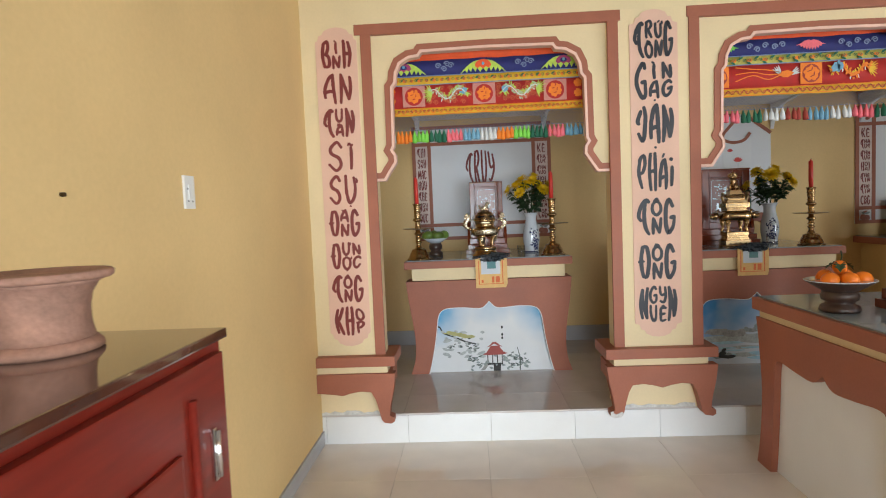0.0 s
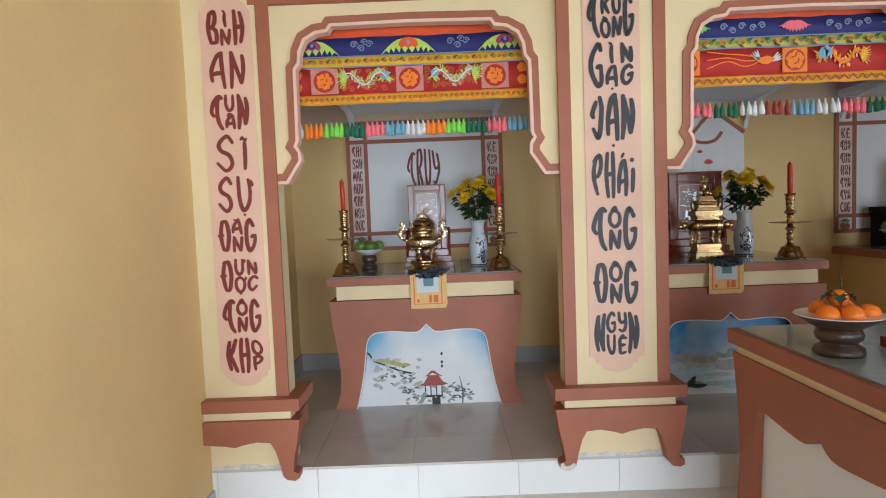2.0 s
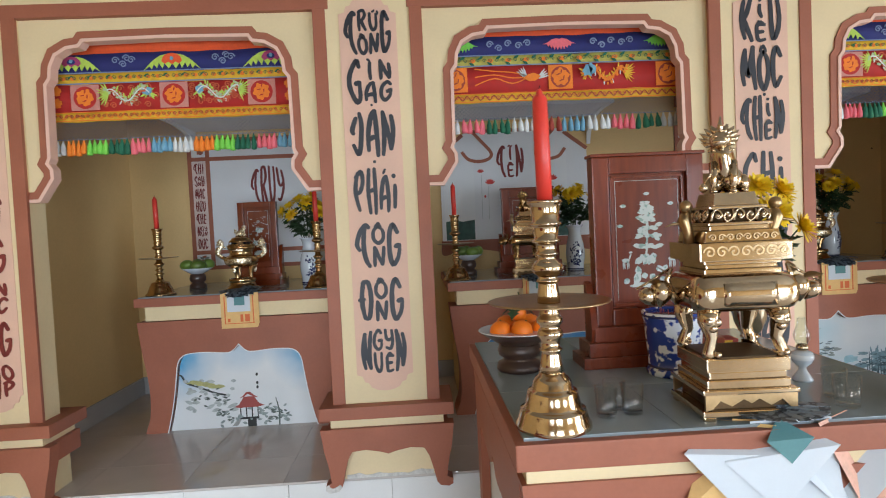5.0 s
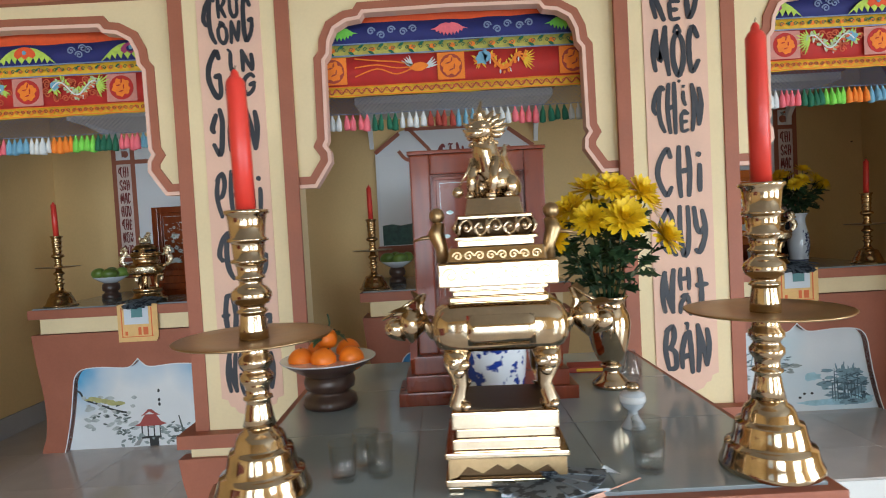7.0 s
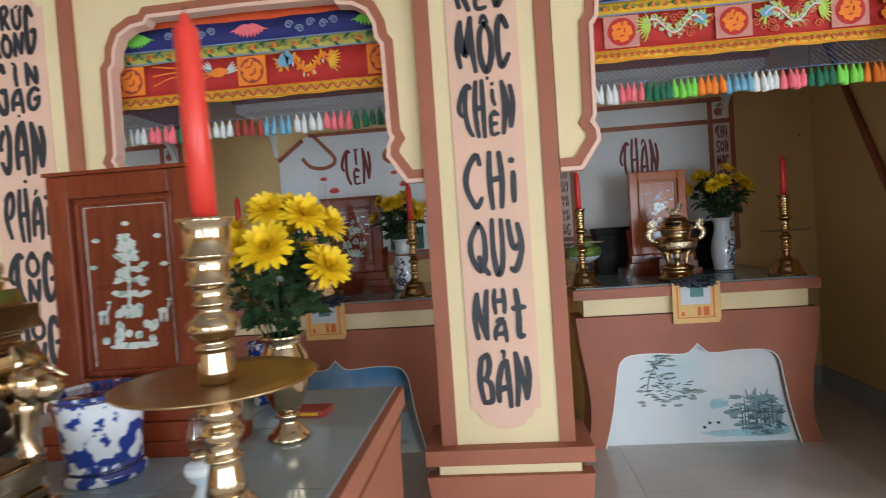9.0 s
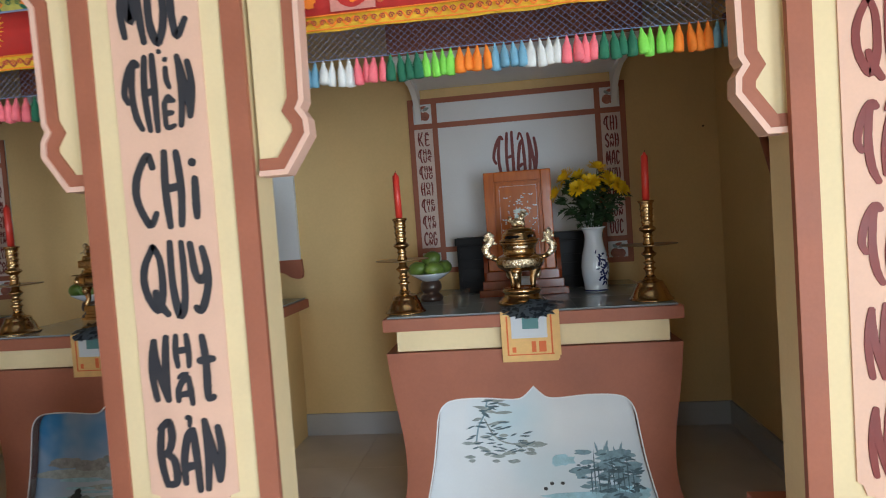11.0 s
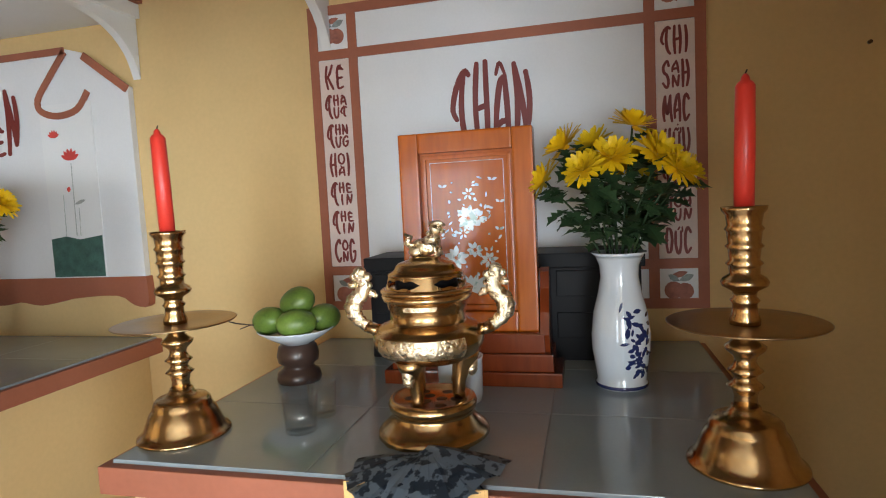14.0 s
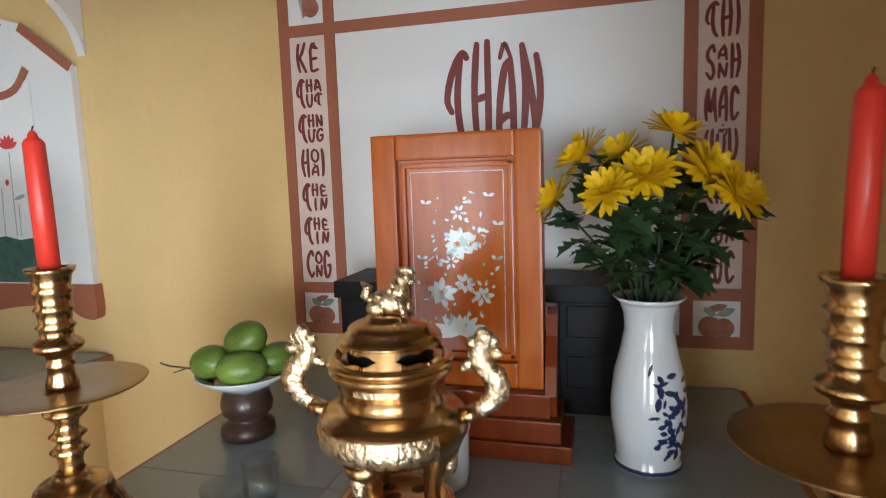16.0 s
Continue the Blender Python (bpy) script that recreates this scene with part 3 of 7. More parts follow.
for k, cx in enumerate(PILLARS):
    lo, hi = (XL - cx if k == 0 else -9), (XR - cx if k == 3 else 9)
    p = thing("pillar", pose(cx, 0, 0), "cream pillar with brown edges and a pink panel of painted %s words" % ("maroon" if k in (0, 3) else "black"), "pillar", "pillars of the altar niche", "structure")
    part("shaft", Box(max(lo, -0.281), min(hi, 0.281), 3.97, 4.12, 0.5, 2.78), M_CREAM, p)
    for s in (-1, 1):
        if lo <= s * 0.28 <= hi:
            x0, x1 = sorted((s * 0.219, s * 0.286))
            part("brown_edge", Box(x0, x1, 3.962, 3.985, 0.62, 2.712, bevel=0.003), M_BROWN, p, "brown painted edge")
    w, mid = (0.15, 0.0) if k in (1, 2) else (0.135, 0.06 if k == 0 else -0.02)
    half = [(w, 0.775), (0.12, 0.765), (0.11, 0.735), (0.09, 0.73), (0.075, 0.705), (0.04, 0.69), (0, 0.685)]
    low = half + [(-x, z) for x, z in half[-2::-1]]
    up = [(x, 3.455 - z) for x, z in low[::-1]]
    part("word_panel", slab([(mid + x, z) for x, z in low + up], 3.964, 3.972), M_PINK, p, "pink panel with cusped ends")
    words, ink = WORDS[k]
    words = words.split(" ")
    span = (2.705 - 0.745) / len(words)
    for i, word in enumerate(words):
        o = part("word", letters(word, 0.25 if k in (1, 2) else 0.215, span * 0.88), ink, p)
        o.location = (mid, 3.964, (2.585, 2.33, 2.055, 1.752, 1.467, 1.176, 0.90)[i] if k in (1, 2) else 2.705 - span * (i + 0.5))
    part("ledge", Box(max(lo, -0.355), min(hi, 0.355), 3.90, 4.24, 0.555, 0.622, bevel=0.006), M_BROWN, p, "brown ledge")
    part("cream_strip", Box(max(lo, -0.30), min(hi, 0.30), 3.93, 4.21, 0.505, 0.556), M_CREAM, p)
    part("plinth_top", Box(max(lo, -0.325), min(hi, 0.325), 3.9345, 4.215, 0.40, 0.505, bevel=0.004), M_BROWN, p, "brown block under the ledge")
    part("plinth", Box(max(lo, -0.27), min(hi, 0.27), YP + 0.004, 4.20, ZP, 0.402), M_CREAM, p, "cream plinth")
    apron = [(0, 0.365), (0.05, 0.38), (0.12, 0.392), (0.19, 0.385), (0.215, 0.34), (0.235, 0.27), (0.25, 0.20), (0.27, 0.178), (0.315, 0.172), (0.335, 0.185), (0.335, 0.212), (0.305, 0.225), (0.315, 0.30), (0.338, 0.40), (0.352, 0.508)]
    if k == 0:
        line = [(lo, 0.508), (lo, 0.385), (-0.06, 0.375)] + apron
    elif k == 3:
        line = [(-x, z) for x, z in apron[::-1]] + [(0.06, 0.375), (hi, 0.385), (hi, 0.508)]
    else:
        line = [(-x, z) for x, z in apron[:0:-1]] + apron
    part("apron", slab(line, 3.902, YP - 0.002), M_BROWN, p, "brown apron with scrolled feet")
    rng = random.Random(60 + k)
    a0, a1 = max(lo, -0.235), min(hi, 0.235)
    worn = [(a0 + (a1 - a0) * i / 14, ZP + 0.022 + rng.uniform(-0.012, 0.014)) for i in range(15)]
    part("worn_foot", slab([(a0, ZP + 0.001), *worn, (a1, ZP + 0.001)], YP + 0.0015, YP + 0.0038), M_BARE, p, "worn whitish plaster at the foot")
    if k in (1, 2):
        foot = [(0.262, 0.215), (0.25, 0.20), (0.27, 0.178), (0.315, 0.172), (0.336, 0.185), (0.336, 0.212), (0.318, 0.219), (0.317, 0.205), (0.30, 0.197), (0.283, 0.203)]
        part("bare_scroll", slab([(-x, z) for x, z in foot], 3.8985, 3.9025), M_BARE, p, "scrolled foot with its paint worn off")

# ---- altars ----
ZT = 1.158
ALTARS = (0.125, 2.285, 4.425)
SIDE = [(0.682, 0.985), (0.662, 0.80), (0.632, 0.60), (0.622, 0.45), (0.632, 0.32), (0.655, 0.25), (0.668, ZP)]
CUT = [(0.562, ZP + 0.006), (0.535, 0.30), (0.50, 0.45), (0.475, 0.60), (0.462, 0.68), (0.435, 0.73), (0.38, 0.755), (0.25, 0.76), (0.12, 0.75), (0.06, 0.755), (0.02, 0.785), (0, 0.805)]


def smooth_line(pts, n=4):
    out = []
    for i in range(len(pts) - 1):
        p = [Vector(pts[max(0, min(len(pts) - 1, j))]) for j in (i - 1, i, i + 1, i + 2)]
        for k in range(n):
            t = k / n
            q = 0.5 * (2 * p[1] + (p[2] - p[0]) * t + (2 * p[0] - 5 * p[1] + 4 * p[2] - p[3]) * t * t + (3 * p[1] - p[0] - 3 * p[2] + p[3]) * t ** 3)
            out.append((q.x, q.y))
    return out + [pts[-1]]


def tiled_top(parent, x0, x1, y0, y1, z, nx, ny):
    """Glazed tiles laid with thin joints on a worktop."""
    w, d = (x1 - x0) / nx, (y1 - y0) / ny
    part("joint_bed", Box(x0 + 0.001, x1 - 0.001, y0 + 0.001, y1 - 0.001, z - 0.009, z - 0.0014), M_BED, parent)
    me = None
    for i in range(nx):
        for j in range(ny):
            if me is None:
                o = part("tile", Box(-w / 2 + 0.0015, w / 2 - 0.0015, -d / 2 + 0.0015, d / 2 - 0.0015, -0.008, 0, bevel=0.001), M_TOP, parent)
                me = o.data
            else:
                o = new("tile", me)
                o.parent = parent
            o.location = (x0 + w * (i + 0.5), y0 + d * (j + 0.5), z)


def painting(a, k, cut):
    rng = random.Random(40 + k)
    canvas = slab(cut + [(-x, z) for x, z in cut[-2::-1]], 4.972, 4.985)
    bmesh.ops.translate(canvas, vec=(0, -4.972, -ZP), verts=canvas.verts[:])
    p = part("painting", canvas, (SKY1, SKY2, SKY3)[k], a, ("painted panel of a red-roofed pagoda and pine branches", "painted panel of a lake with rocks under blue sky", "ink painted panel of bamboo and lakeside shrubs")[k])
    p.location = (0, 4.972, ZP)

    def paint(name, shapes, mat, lift=0.0):
        o = part(name, scatter_flat(shapes, -0.002 - lift, 0.0), mat, p)
        if len(shapes) > 4:
            o["kind"] = "stuff"

    if k == 0:
        branch = [(-0.46, 0.40), (-0.42, 0.385), (-0.39, 0.335), (-0.33, 0.31), (-0.27, 0.285), (-0.2, 0.255), (-0.12, 0.235)]
        part("painted_branch", ribbon(smooth_line(branch), -0.006, 0.006, -0.002, 0), P_BLACK, p)
        paint("painted_leaves", [leaf_shape(rng.uniform(-0.42, -0.08), 0.30 + rng.uniform(-0.18, 0.06), rng.uniform(0.03, 0.07), 0.025, rng.uniform(-0.5, 0.5)) for _ in range(34)], P_LEAFG)
        paint("painted_shrubs", [leaf_shape(rng.uniform(-0.2, 0.05), rng.uniform(0.02, 0.14), rng.uniform(0.02, 0.05), 0.018, rng.uniform(-1, 1)) for _ in range(16)] + [leaf_shape(rng.uniform(0.08, 0.30), rng.uniform(0.02, 0.16), rng.uniform(0.025, 0.06), 0.016, rng.uniform(-0.7, 0.7)) for _ in range(26)], P_GREY)
        paint("painted_foliage", [leaf_shape(x + rng.uniform(-0.05, 0.05), z + rng.uniform(-0.04, 0.04), rng.uniform(0.02, 0.045), 0.010, rng.uniform(-0.6, 0.6)) for x, z in ((-0.13, 0.06), (-0.16, 0.12), (0.2, 0.05), (0.25, 0.1), (0.17, 0.12), (-0.3, 0.2), (-0.22, 0.24), (-0.15, 0.2)) for _ in range(6)], P_DARK, 0.003)
        paint("painted_moss", [disc_shape(-0.33 + 0.05 * i, 0.335 - 0.012 * i, 0.05, 0.014, 14, 0.25, rng) for i in range(4)], P_OLIVE, 0.001)
        paint("painted_trunk", [[(0.235, 0.0), (0.245, 0.0), (0.25, 0.1), (0.225, 0.2), (0.22, 0.2), (0.24, 0.1)]], P_DARK, 0.002)
        paint("painted_ridge", [[(-0.03, 0.205), (-0.005, 0.212), (0.03, 0.235), (0.07, 0.212), (0.10, 0.207), (0.075, 0.222), (0.045, 0.248), (0.02, 0.248), (-0.005, 0.222)]], P_ROOF, 0.002)
        paint("painted_roof", [[(-0.07, 0.145), (-0.035, 0.16), (0.0, 0.215), (0.07, 0.215), (0.105, 0.165), (0.14, 0.15), (0.10, 0.14), (-0.03, 0.138)]], P_ROOF, 0.001)
        paint("painted_pavilion", [[(x, 0.06), (x + 0.008, 0.06), (x + 0.008, 0.14), (x, 0.14)] for x in (-0.03, 0.01, 0.05, 0.09)] + [[(-0.03, 0.055), (0.10, 0.055), (0.10, 0.07), (-0.03, 0.07)], [(0.02, 0.0), (0.08, 0.0), (0.08, 0.06), (0.02, 0.06)]], P_BLACK)
        paint("painted_stairs", [[(-0.09, 0.01), (-0.05, 0.012), (-0.01, 0.075), (-0.03, 0.08)]], P_ROCK)
        for z in (0.37, 0.31, 0.28):
            paint("painted_finial", [disc_shape(0.10, z, 0.008, 0.012)], P_BLACK)
    elif k == 1:
        paint("painted_water", [disc_shape(rng.uniform(-0.35, 0.35), rng.uniform(0.03, 0.24), rng.uniform(0.1, 0.2), rng.uniform(0.008, 0.018), 26, 0.12, rng) for _ in range(16)], P_LEAFG)
        paint("painted_shallows", [disc_shape(rng.uniform(-0.3, 0.3), rng.uniform(0.05, 0.2), rng.uniform(0.08, 0.16), rng.uniform(0.006, 0.012), 26, 0.12, rng) for _ in range(9)], P_LTEAL, 0.0005)
        paint("painted_hills", [disc_shape(-0.30 + 0.13 * i, 0.27 + rng.uniform(-0.015, 0.015), 0.10, rng.uniform(0.015, 0.03), 26, 0.15, rng) for i in range(6)], P_ROCK, 0.001)
        paint("painted_rocks", [disc_shape(x + rng.uniform(-0.03, 0.03), z + rng.uniform(-0.01, 0.01), rng.uniform(0.012, 0.035), rng.uniform(0.008, 0.02), 18, 0.15, rng) for x, z in ((-0.27, 0.08), (-0.22, 0.07), (-0.3, 0.07), (0.03, 0.30), (0.08, 0.295), (-0.05, 0.29), (0.0, 0.32)) for _ in range(3)], P_GREY, 0.0015)
        paint("painted_boat", [leaf_shape(-0.33, 0.075, 0.16, 0.03, -0.1), leaf_shape(-0.30, 0.085, 0.07, 0.04, 0.2), leaf_shape(-0.25, 0.06, 0.10, 0.03, 0.1), leaf_shape(-0.27, 0.10, 0.05, 0.03, 0.8)], P_BLACK, 0.003)
        paint("painted_trees", [leaf_shape(0.25 + 0.02 * i, 0.3, 0.06, 0.012, 1.57) for i in range(9)], P_GREY, 0.001)
    else:
        stem = [(-0.22, 0.54), (-0.235, 0.47), (-0.27, 0.40), (-0.285, 0.33)]
        part("painted_branch", ribbon(smooth_line(stem), -0.004, 0.004, -0.002, 0), P_TEAL, p)
        part("painted_twig", ribbon(smooth_line([(-0.24, 0.44), (-0.2, 0.36), (-0.14, 0.32), (0.0, 0.30)]), -0.003, 0.003, -0.002, 0), P_GREY, p)
        paint("painted_leaves", [leaf_shape(rng.uniform(-0.36, -0.02), rng.uniform(0.23, 0.36), rng.uniform(0.03, 0.075), 0.016, rng.uniform(-0.35, 0.25)) for _ in range(26)] + [leaf_shape(rng.uniform(-0.30, -0.16), rng.uniform(0.38, 0.54), rng.uniform(0.05, 0.1), 0.014, rng.uniform(-0.25, 0.25)) for _ in range(9)], P_GREY)
        paint("painted_shrubs", [disc_shape(rng.uniform(0.18, 0.46), rng.uniform(0.10, 0.27), rng.uniform(0.02, 0.045), rng.uniform(0.008, 0.016), 12, 0.3, rng) for _ in range(46)] + [leaf_shape(rng.uniform(0.28, 0.42), rng.uniform(0.2, 0.27), 0.06, 0.01, 1.57 + rng.uniform(-0.3, 0.3)) for _ in range(12)], P_TEAL)
        paint("painted_bank", [disc_shape(0.25, 0.055, 0.22, 0.02, 24, 0.2, rng), disc_shape(0.40, 0.07, 0.10, 0.03, 18, 0.3, rng), disc_shape(0.12, 0.23, 0.05, 0.03, 14, 0.3, rng)], P_LTEAL, 0.0)
        paint("painted_reeds", [leaf_shape(x + rng.gauss(0, 0.03), z + rng.gauss(0, 0.012), rng.uniform(0.018, 0.05), rng.uniform(0.005, 0.011), rng.uniform(-0.5, 0.5)) for x, z in ((0.24, 0.19), (0.27, 0.14), (0.33, 0.22), (0.36, 0.18), (0.40, 0.23), (0.42, 0.16), (0.30, 0.10), (0.38, 0.11), (0.34, 0.07), (0.43, 0.09)) for _ in range(9)], P_INKB, 0.003)
        paint("painted_stems", [leaf_shape(0.24 + 0.022 * i + rng.uniform(-0.006, 0.006), 0.06, rng.uniform(0.12, 0.22), 0.006, 1.57 + rng.uniform(-0.15, 0.15)) for i in range(10)], P_INKB, 0.0025)
        paint("painted_twigs", [leaf_shape(rng.uniform(-0.34, -0.06), rng.uniform(0.27, 0.40), rng.uniform(0.025, 0.06), 0.006, rng.uniform(-0.5, 0.4)) for _ in range(34)] + [leaf_shape(-0.24 + rng.uniform(-0.05, 0.07), rng.uniform(0.40, 0.53), rng.uniform(0.03, 0.07), 0.008, rng.uniform(-0.7, 0.3)) for _ in range(12)], P_INKB, 0.002)
        paint("painted_shade", [disc_shape(0.37, 0.055, 0.09, 0.022, 22, 0.25, rng), disc_shape(0.30, 0.085, 0.06, 0.014, 20, 0.3, rng)], P_TEAL, 0.001)
        for x, z in ((0.03, 0.095), (0.06, 0.12), (0.11, 0.12)):
            paint("painted_boat", [disc_shape(x, z, 0.010, 0.008, 8)], P_BLACK, 0.001)


for k, cx in enumerate(ALTARS):
    a = thing("altar", pose(cx, 0, 0), "brown masonry altar with a cream band and a painted front panel", "altar", "altars in the niche")
    part("top_slab", Box(-0.69, 0.69, 4.92, YB - 0.003, 1.09, ZT - 0.008, bevel=0.004), M_BROWN, a, "brown painted slab edge")
    tiled_top(a, -0.67, 0.67, 4.94, YB - 0.01, ZT, 3, 3)
    part("cream_band", Box(-0.63, 0.63, 4.95, 5.20, 0.99, 1.091), M_CREAM, a)
    part("core", Box(-0.615, 0.615, 4.99, YB - 0.003, ZP, 1.091), M_WALL, a, "yellow plastered sides")
    line = smooth_line(SIDE)
    cut = smooth_line([(x * (0.915, 0.95, 0.975)[k], z - 0.006) for x, z in CUT])
    outline = [(x, z) for x, z in line] + cut + [(-x, z) for x, z in cut[-2::-1]] + [(-x, z) for x, z in line[::-1]]
    part("front", slab(outline, 4.93, 5.18), M_BROWN, a, "brown front with flared feet")
    part("white_edge", ribbon(cut + [(-x, z) for x, z in cut[-2::-1]], -0.006, 0.0, 4.928, 4.97), M_WHITE, a)
    painting(a, k, cut)

# ---- boards and shelves on the back wall ----


def board(cx, title, strips, k):
    b = thing("wall_board", pose(cx, YB, 0), "white painted wall board with brown frame and maroon lettering", "wall board", "wall boards behind the altars")
    x1, z0, z1 = 0.69, 1.27, 2.41
    part("field", Box(-x1, x1, -0.010, -0.001, z0, z1), M_BOARD, b)
    t = 0.034
    bm = bmesh.new()
    for s in (-1, 1):
        box(bm, *sorted((s * x1, s * (x1 - t))), -0.016, -0.009, z0, z1)
        box(bm, *sorted((s * (x1 - 0.155), s * (x1 - 0.155 - t))), -0.016, -0.009, z0, z1)
    for z in (z0, 1.405, 2.215, z1 - t):
        box(bm, -x1, x1, -0.0165, -0.009, z, z + t)
    part("frame", bm, M_BROWN, b, "brown painted frame lines")
    for s, col in ((-1, strips[0]), (1, strips[1])):
        sx = s * (x1 - 0.094)
        part("strip", Box(sx - 0.060, sx + 0.060, -0.0125, -0.0095, 1.44, 2.213), M_STRIP, b, "pinkish lettered strip")
        words = col.split(" ")
        span = 0.76 / len(words)
        for i, w in enumerate(words):
            o = part("word", letters(w, 0.092, span * 0.84, 0.25, 0.002, 0.046), M_REDINK, b)
            o.location = (sx, -0.0125, 2.205 - span * (i + 0.5))
        for z, mat in ((2.315, P_FRUIT), (1.345, P_FRUIT)):
            part("fruit_emblem", scatter_flat([disc_shape(sx - 0.017, z - 0.014, 0.030, 0.030), disc_shape(sx + 0.018, z - 0.017, 0.028, 0.028), leaf_shape(sx - 0.03, z + 0.03, 0.06, 0.02, 0.3)], -0.0125, -0.010), mat, b)
            part("emblem_leaves", scatter_flat([leaf_shape(sx, z + 0.018, 0.05, 0.022, 0.4), leaf_shape(sx, z + 0.018, 0.04, 0.02, 2.6)], -0.0135, -0.011), P_GREY, b)
    o = part("title_word", letters(title, 0.30, 0.34, 0.7, 0.003, 0.036), M_REDINK, b)
    o.location = (-0.01, -0.010, 1.985)
    return b


STRIP_L, STRIP_R = "K|Ế T|H/U|Ậ/T T|H/Ư|N/G H|O/À|I T|H/I|Ê/N T|H/I|Ê/N C|Ô/N|G", "T|H|I S|Á/N|H M|Ạ|C H|Ữ|U T|H|Ế N|G/U|Y/N Đ|Ứ|C"
board(0.13, "T|R|U|Y", (STRIP_R, STRIP_L), 0)
board(4.44, "T|H|Â|N", (STRIP_L, STRIP_R), 2)

b = thing("scroll_board", pose(2.285, YB, 0), "white scroll-shaped wall board with maroon word and red flowers", "wall board")
part("field", slab([(-0.66, 1.41), (0.66, 1.41), (0.655, 2.20), (0.44, 2.36), (0.35, 2.385), (-0.35, 2.385), (-0.44, 2.36), (-0.655, 2.20)], -0.03, -0.001), M_BOARD, b)
part("side_fold", Box(-0.63, -0.36, -0.034, -0.0305, 1.42, 2.16), M_WHITE, b)
part("side_fold", Box(0.20, 0.47, -0.034, -0.0305, 1.42, 2.16), M_WHITE, b)
bm = bmesh.new()
ribbon([(-0.40, 2.375), (0.36, 2.375)], -0.014, 0.014, -0.037, -0.031, bm)
for s in (-1, 1):
    ribbon(smooth_line([(s * 0.36, 2.37), (s * 0.26, 2.26), (s * 0.20, 2.185), (s * 0.215, 2.135), (s * 0.30, 2.11), (s * 0.40, 2.13), (s * 0.46, 2.20)]), -0.014, 0.014, -0.037, -0.031, bm)
    ribbon([(s * 0.45, 2.345), (s * 0.655, 2.19)], -0.016, 0.016, -0.037, -0.0305, bm)
part("scroll_outline", bm, M_BROWN, b, "brown scroll outline")
part("foot_band", slab(smooth_line([(-0.67, 1.42), (-0.67, 1.30), (-0.60, 1.30), (-0.52, 1.34), (-0.30, 1.33), (-0.12, 1.30), (0, 1.315), (0.12, 1.30), (0.30, 1.33), (0.52, 1.34), (0.60, 1.30), (0.67, 1.30), (0.67, 1.42)], 3), -0.04, -0.001), M_BROWN, b, "scalloped brown foot band")
o = part("title_word", letters("T|Ĩ/Ề|N", 0.255, 0.30, 0.7, 0.003, 0.042), M_REDINK, b)
o.location = (-0.03, -0.0305, 2.105)
rng = random.Random(5)
for x, z, r in ((0.265, 2.03, 0.022), (0.34, 1.935, 0.034), (-0.30, 2.02, 0.024), (-0.22, 1.92, 0.034), (0.315, 1.80, 0.012), (-0.27, 1.80, 0.014)):
    petals = [leaf_shape(x, z - r * 0.4, r * 1.5, r * 0.5, 0.5 + 0.43 * q) for q in range(6)] if r > 0.02 else [leaf_shape(x, z - r, r * 2, r * 1.4, 1.4)]
    part("painted_flower", scatter_flat(petals, -0.0365, -0.034), P_FLOWER, b)
for x0, x1 in ((0.2, 0.465), (-0.625, -0.37)):
    part("painted_pond", scatter_flat([[(x0, 1.425), (x1, 1.425), (x1, 1.60), (x0 + 0.15, 1.585), (x0 + 0.08, 1.60), (x0, 1.59)]], -0.036, -0.034), P_GREENW, b)
for x, z in ((0.28, 1.78), (0.335, 1.91), (0.355, 1.72), (-0.3, 1.99), (-0.24, 1.89)):
    part("painted_stem", scatter_flat([[(x, 1.6), (x + 0.003, 1.6), (x + 0.008, z), (x + 0.005, z)]], -0.0358, -0.034), P_LEAFG, b)
part("painted_leaf", scatter_flat([leaf_shape(0.34, 1.735, 0.06, 0.015, 0.3)], -0.0358, -0.034), P_LEAFG, b)


def wall_shelf(cx, x1, y0, z0, label):
    s = thing("wall_shelf", pose(cx, 0, 0), label, "wall shelf", "shelves above the altars")
    part("soffit", Box(-x1, x1, y0, YB - 0.002, z0, z0 + 0.055, bevel=0.003), M_WHITE, s, "white slab")
    part("top_board", Box(-x1 - 0.02, x1 + 0.02, y0 - 0.02, YB - 0.002, z0 + 0.056, z0 + 0.30, bevel=0.004), M_BROWN, s, "brown upper fascia")
    for q in (-1, 1):
        curve = smooth_line([(YB - 0.003, z0 - 0.24), (YB - 0.04, z0 - 0.15), (YB - 0.12, z0 - 0.075), (YB - 0.25, z0 - 0.03), (y0 + 0.1, z0)])
        prof = curve + [(YB - 0.003, z0)]
        bm = slab(prof, 0, 0.035)
        for v in bm.verts:
            v.co = Vector((q * (x1 - 0.02) - q * v.co.y, v.co.x, v.co.z))
        bmesh.ops.recalc_face_normals(bm, faces=bm.faces[:])
        part("bracket", bm, M_WHITE, s, "white curved bracket")


wall_shelf(2.285, 0.72, 5.42, 2.47, "white shelf slab with curved brackets and brown fascia")
wall_shelf(4.44, 0.66, 5.42, 2.47, "white shelf slab with curved brackets and brown fascia")
wall_shelf(0.13, 0.66, 5.42, 2.47, "white shelf slab with curved brackets and brown fascia")

# ---- banners, nets and tassels ----


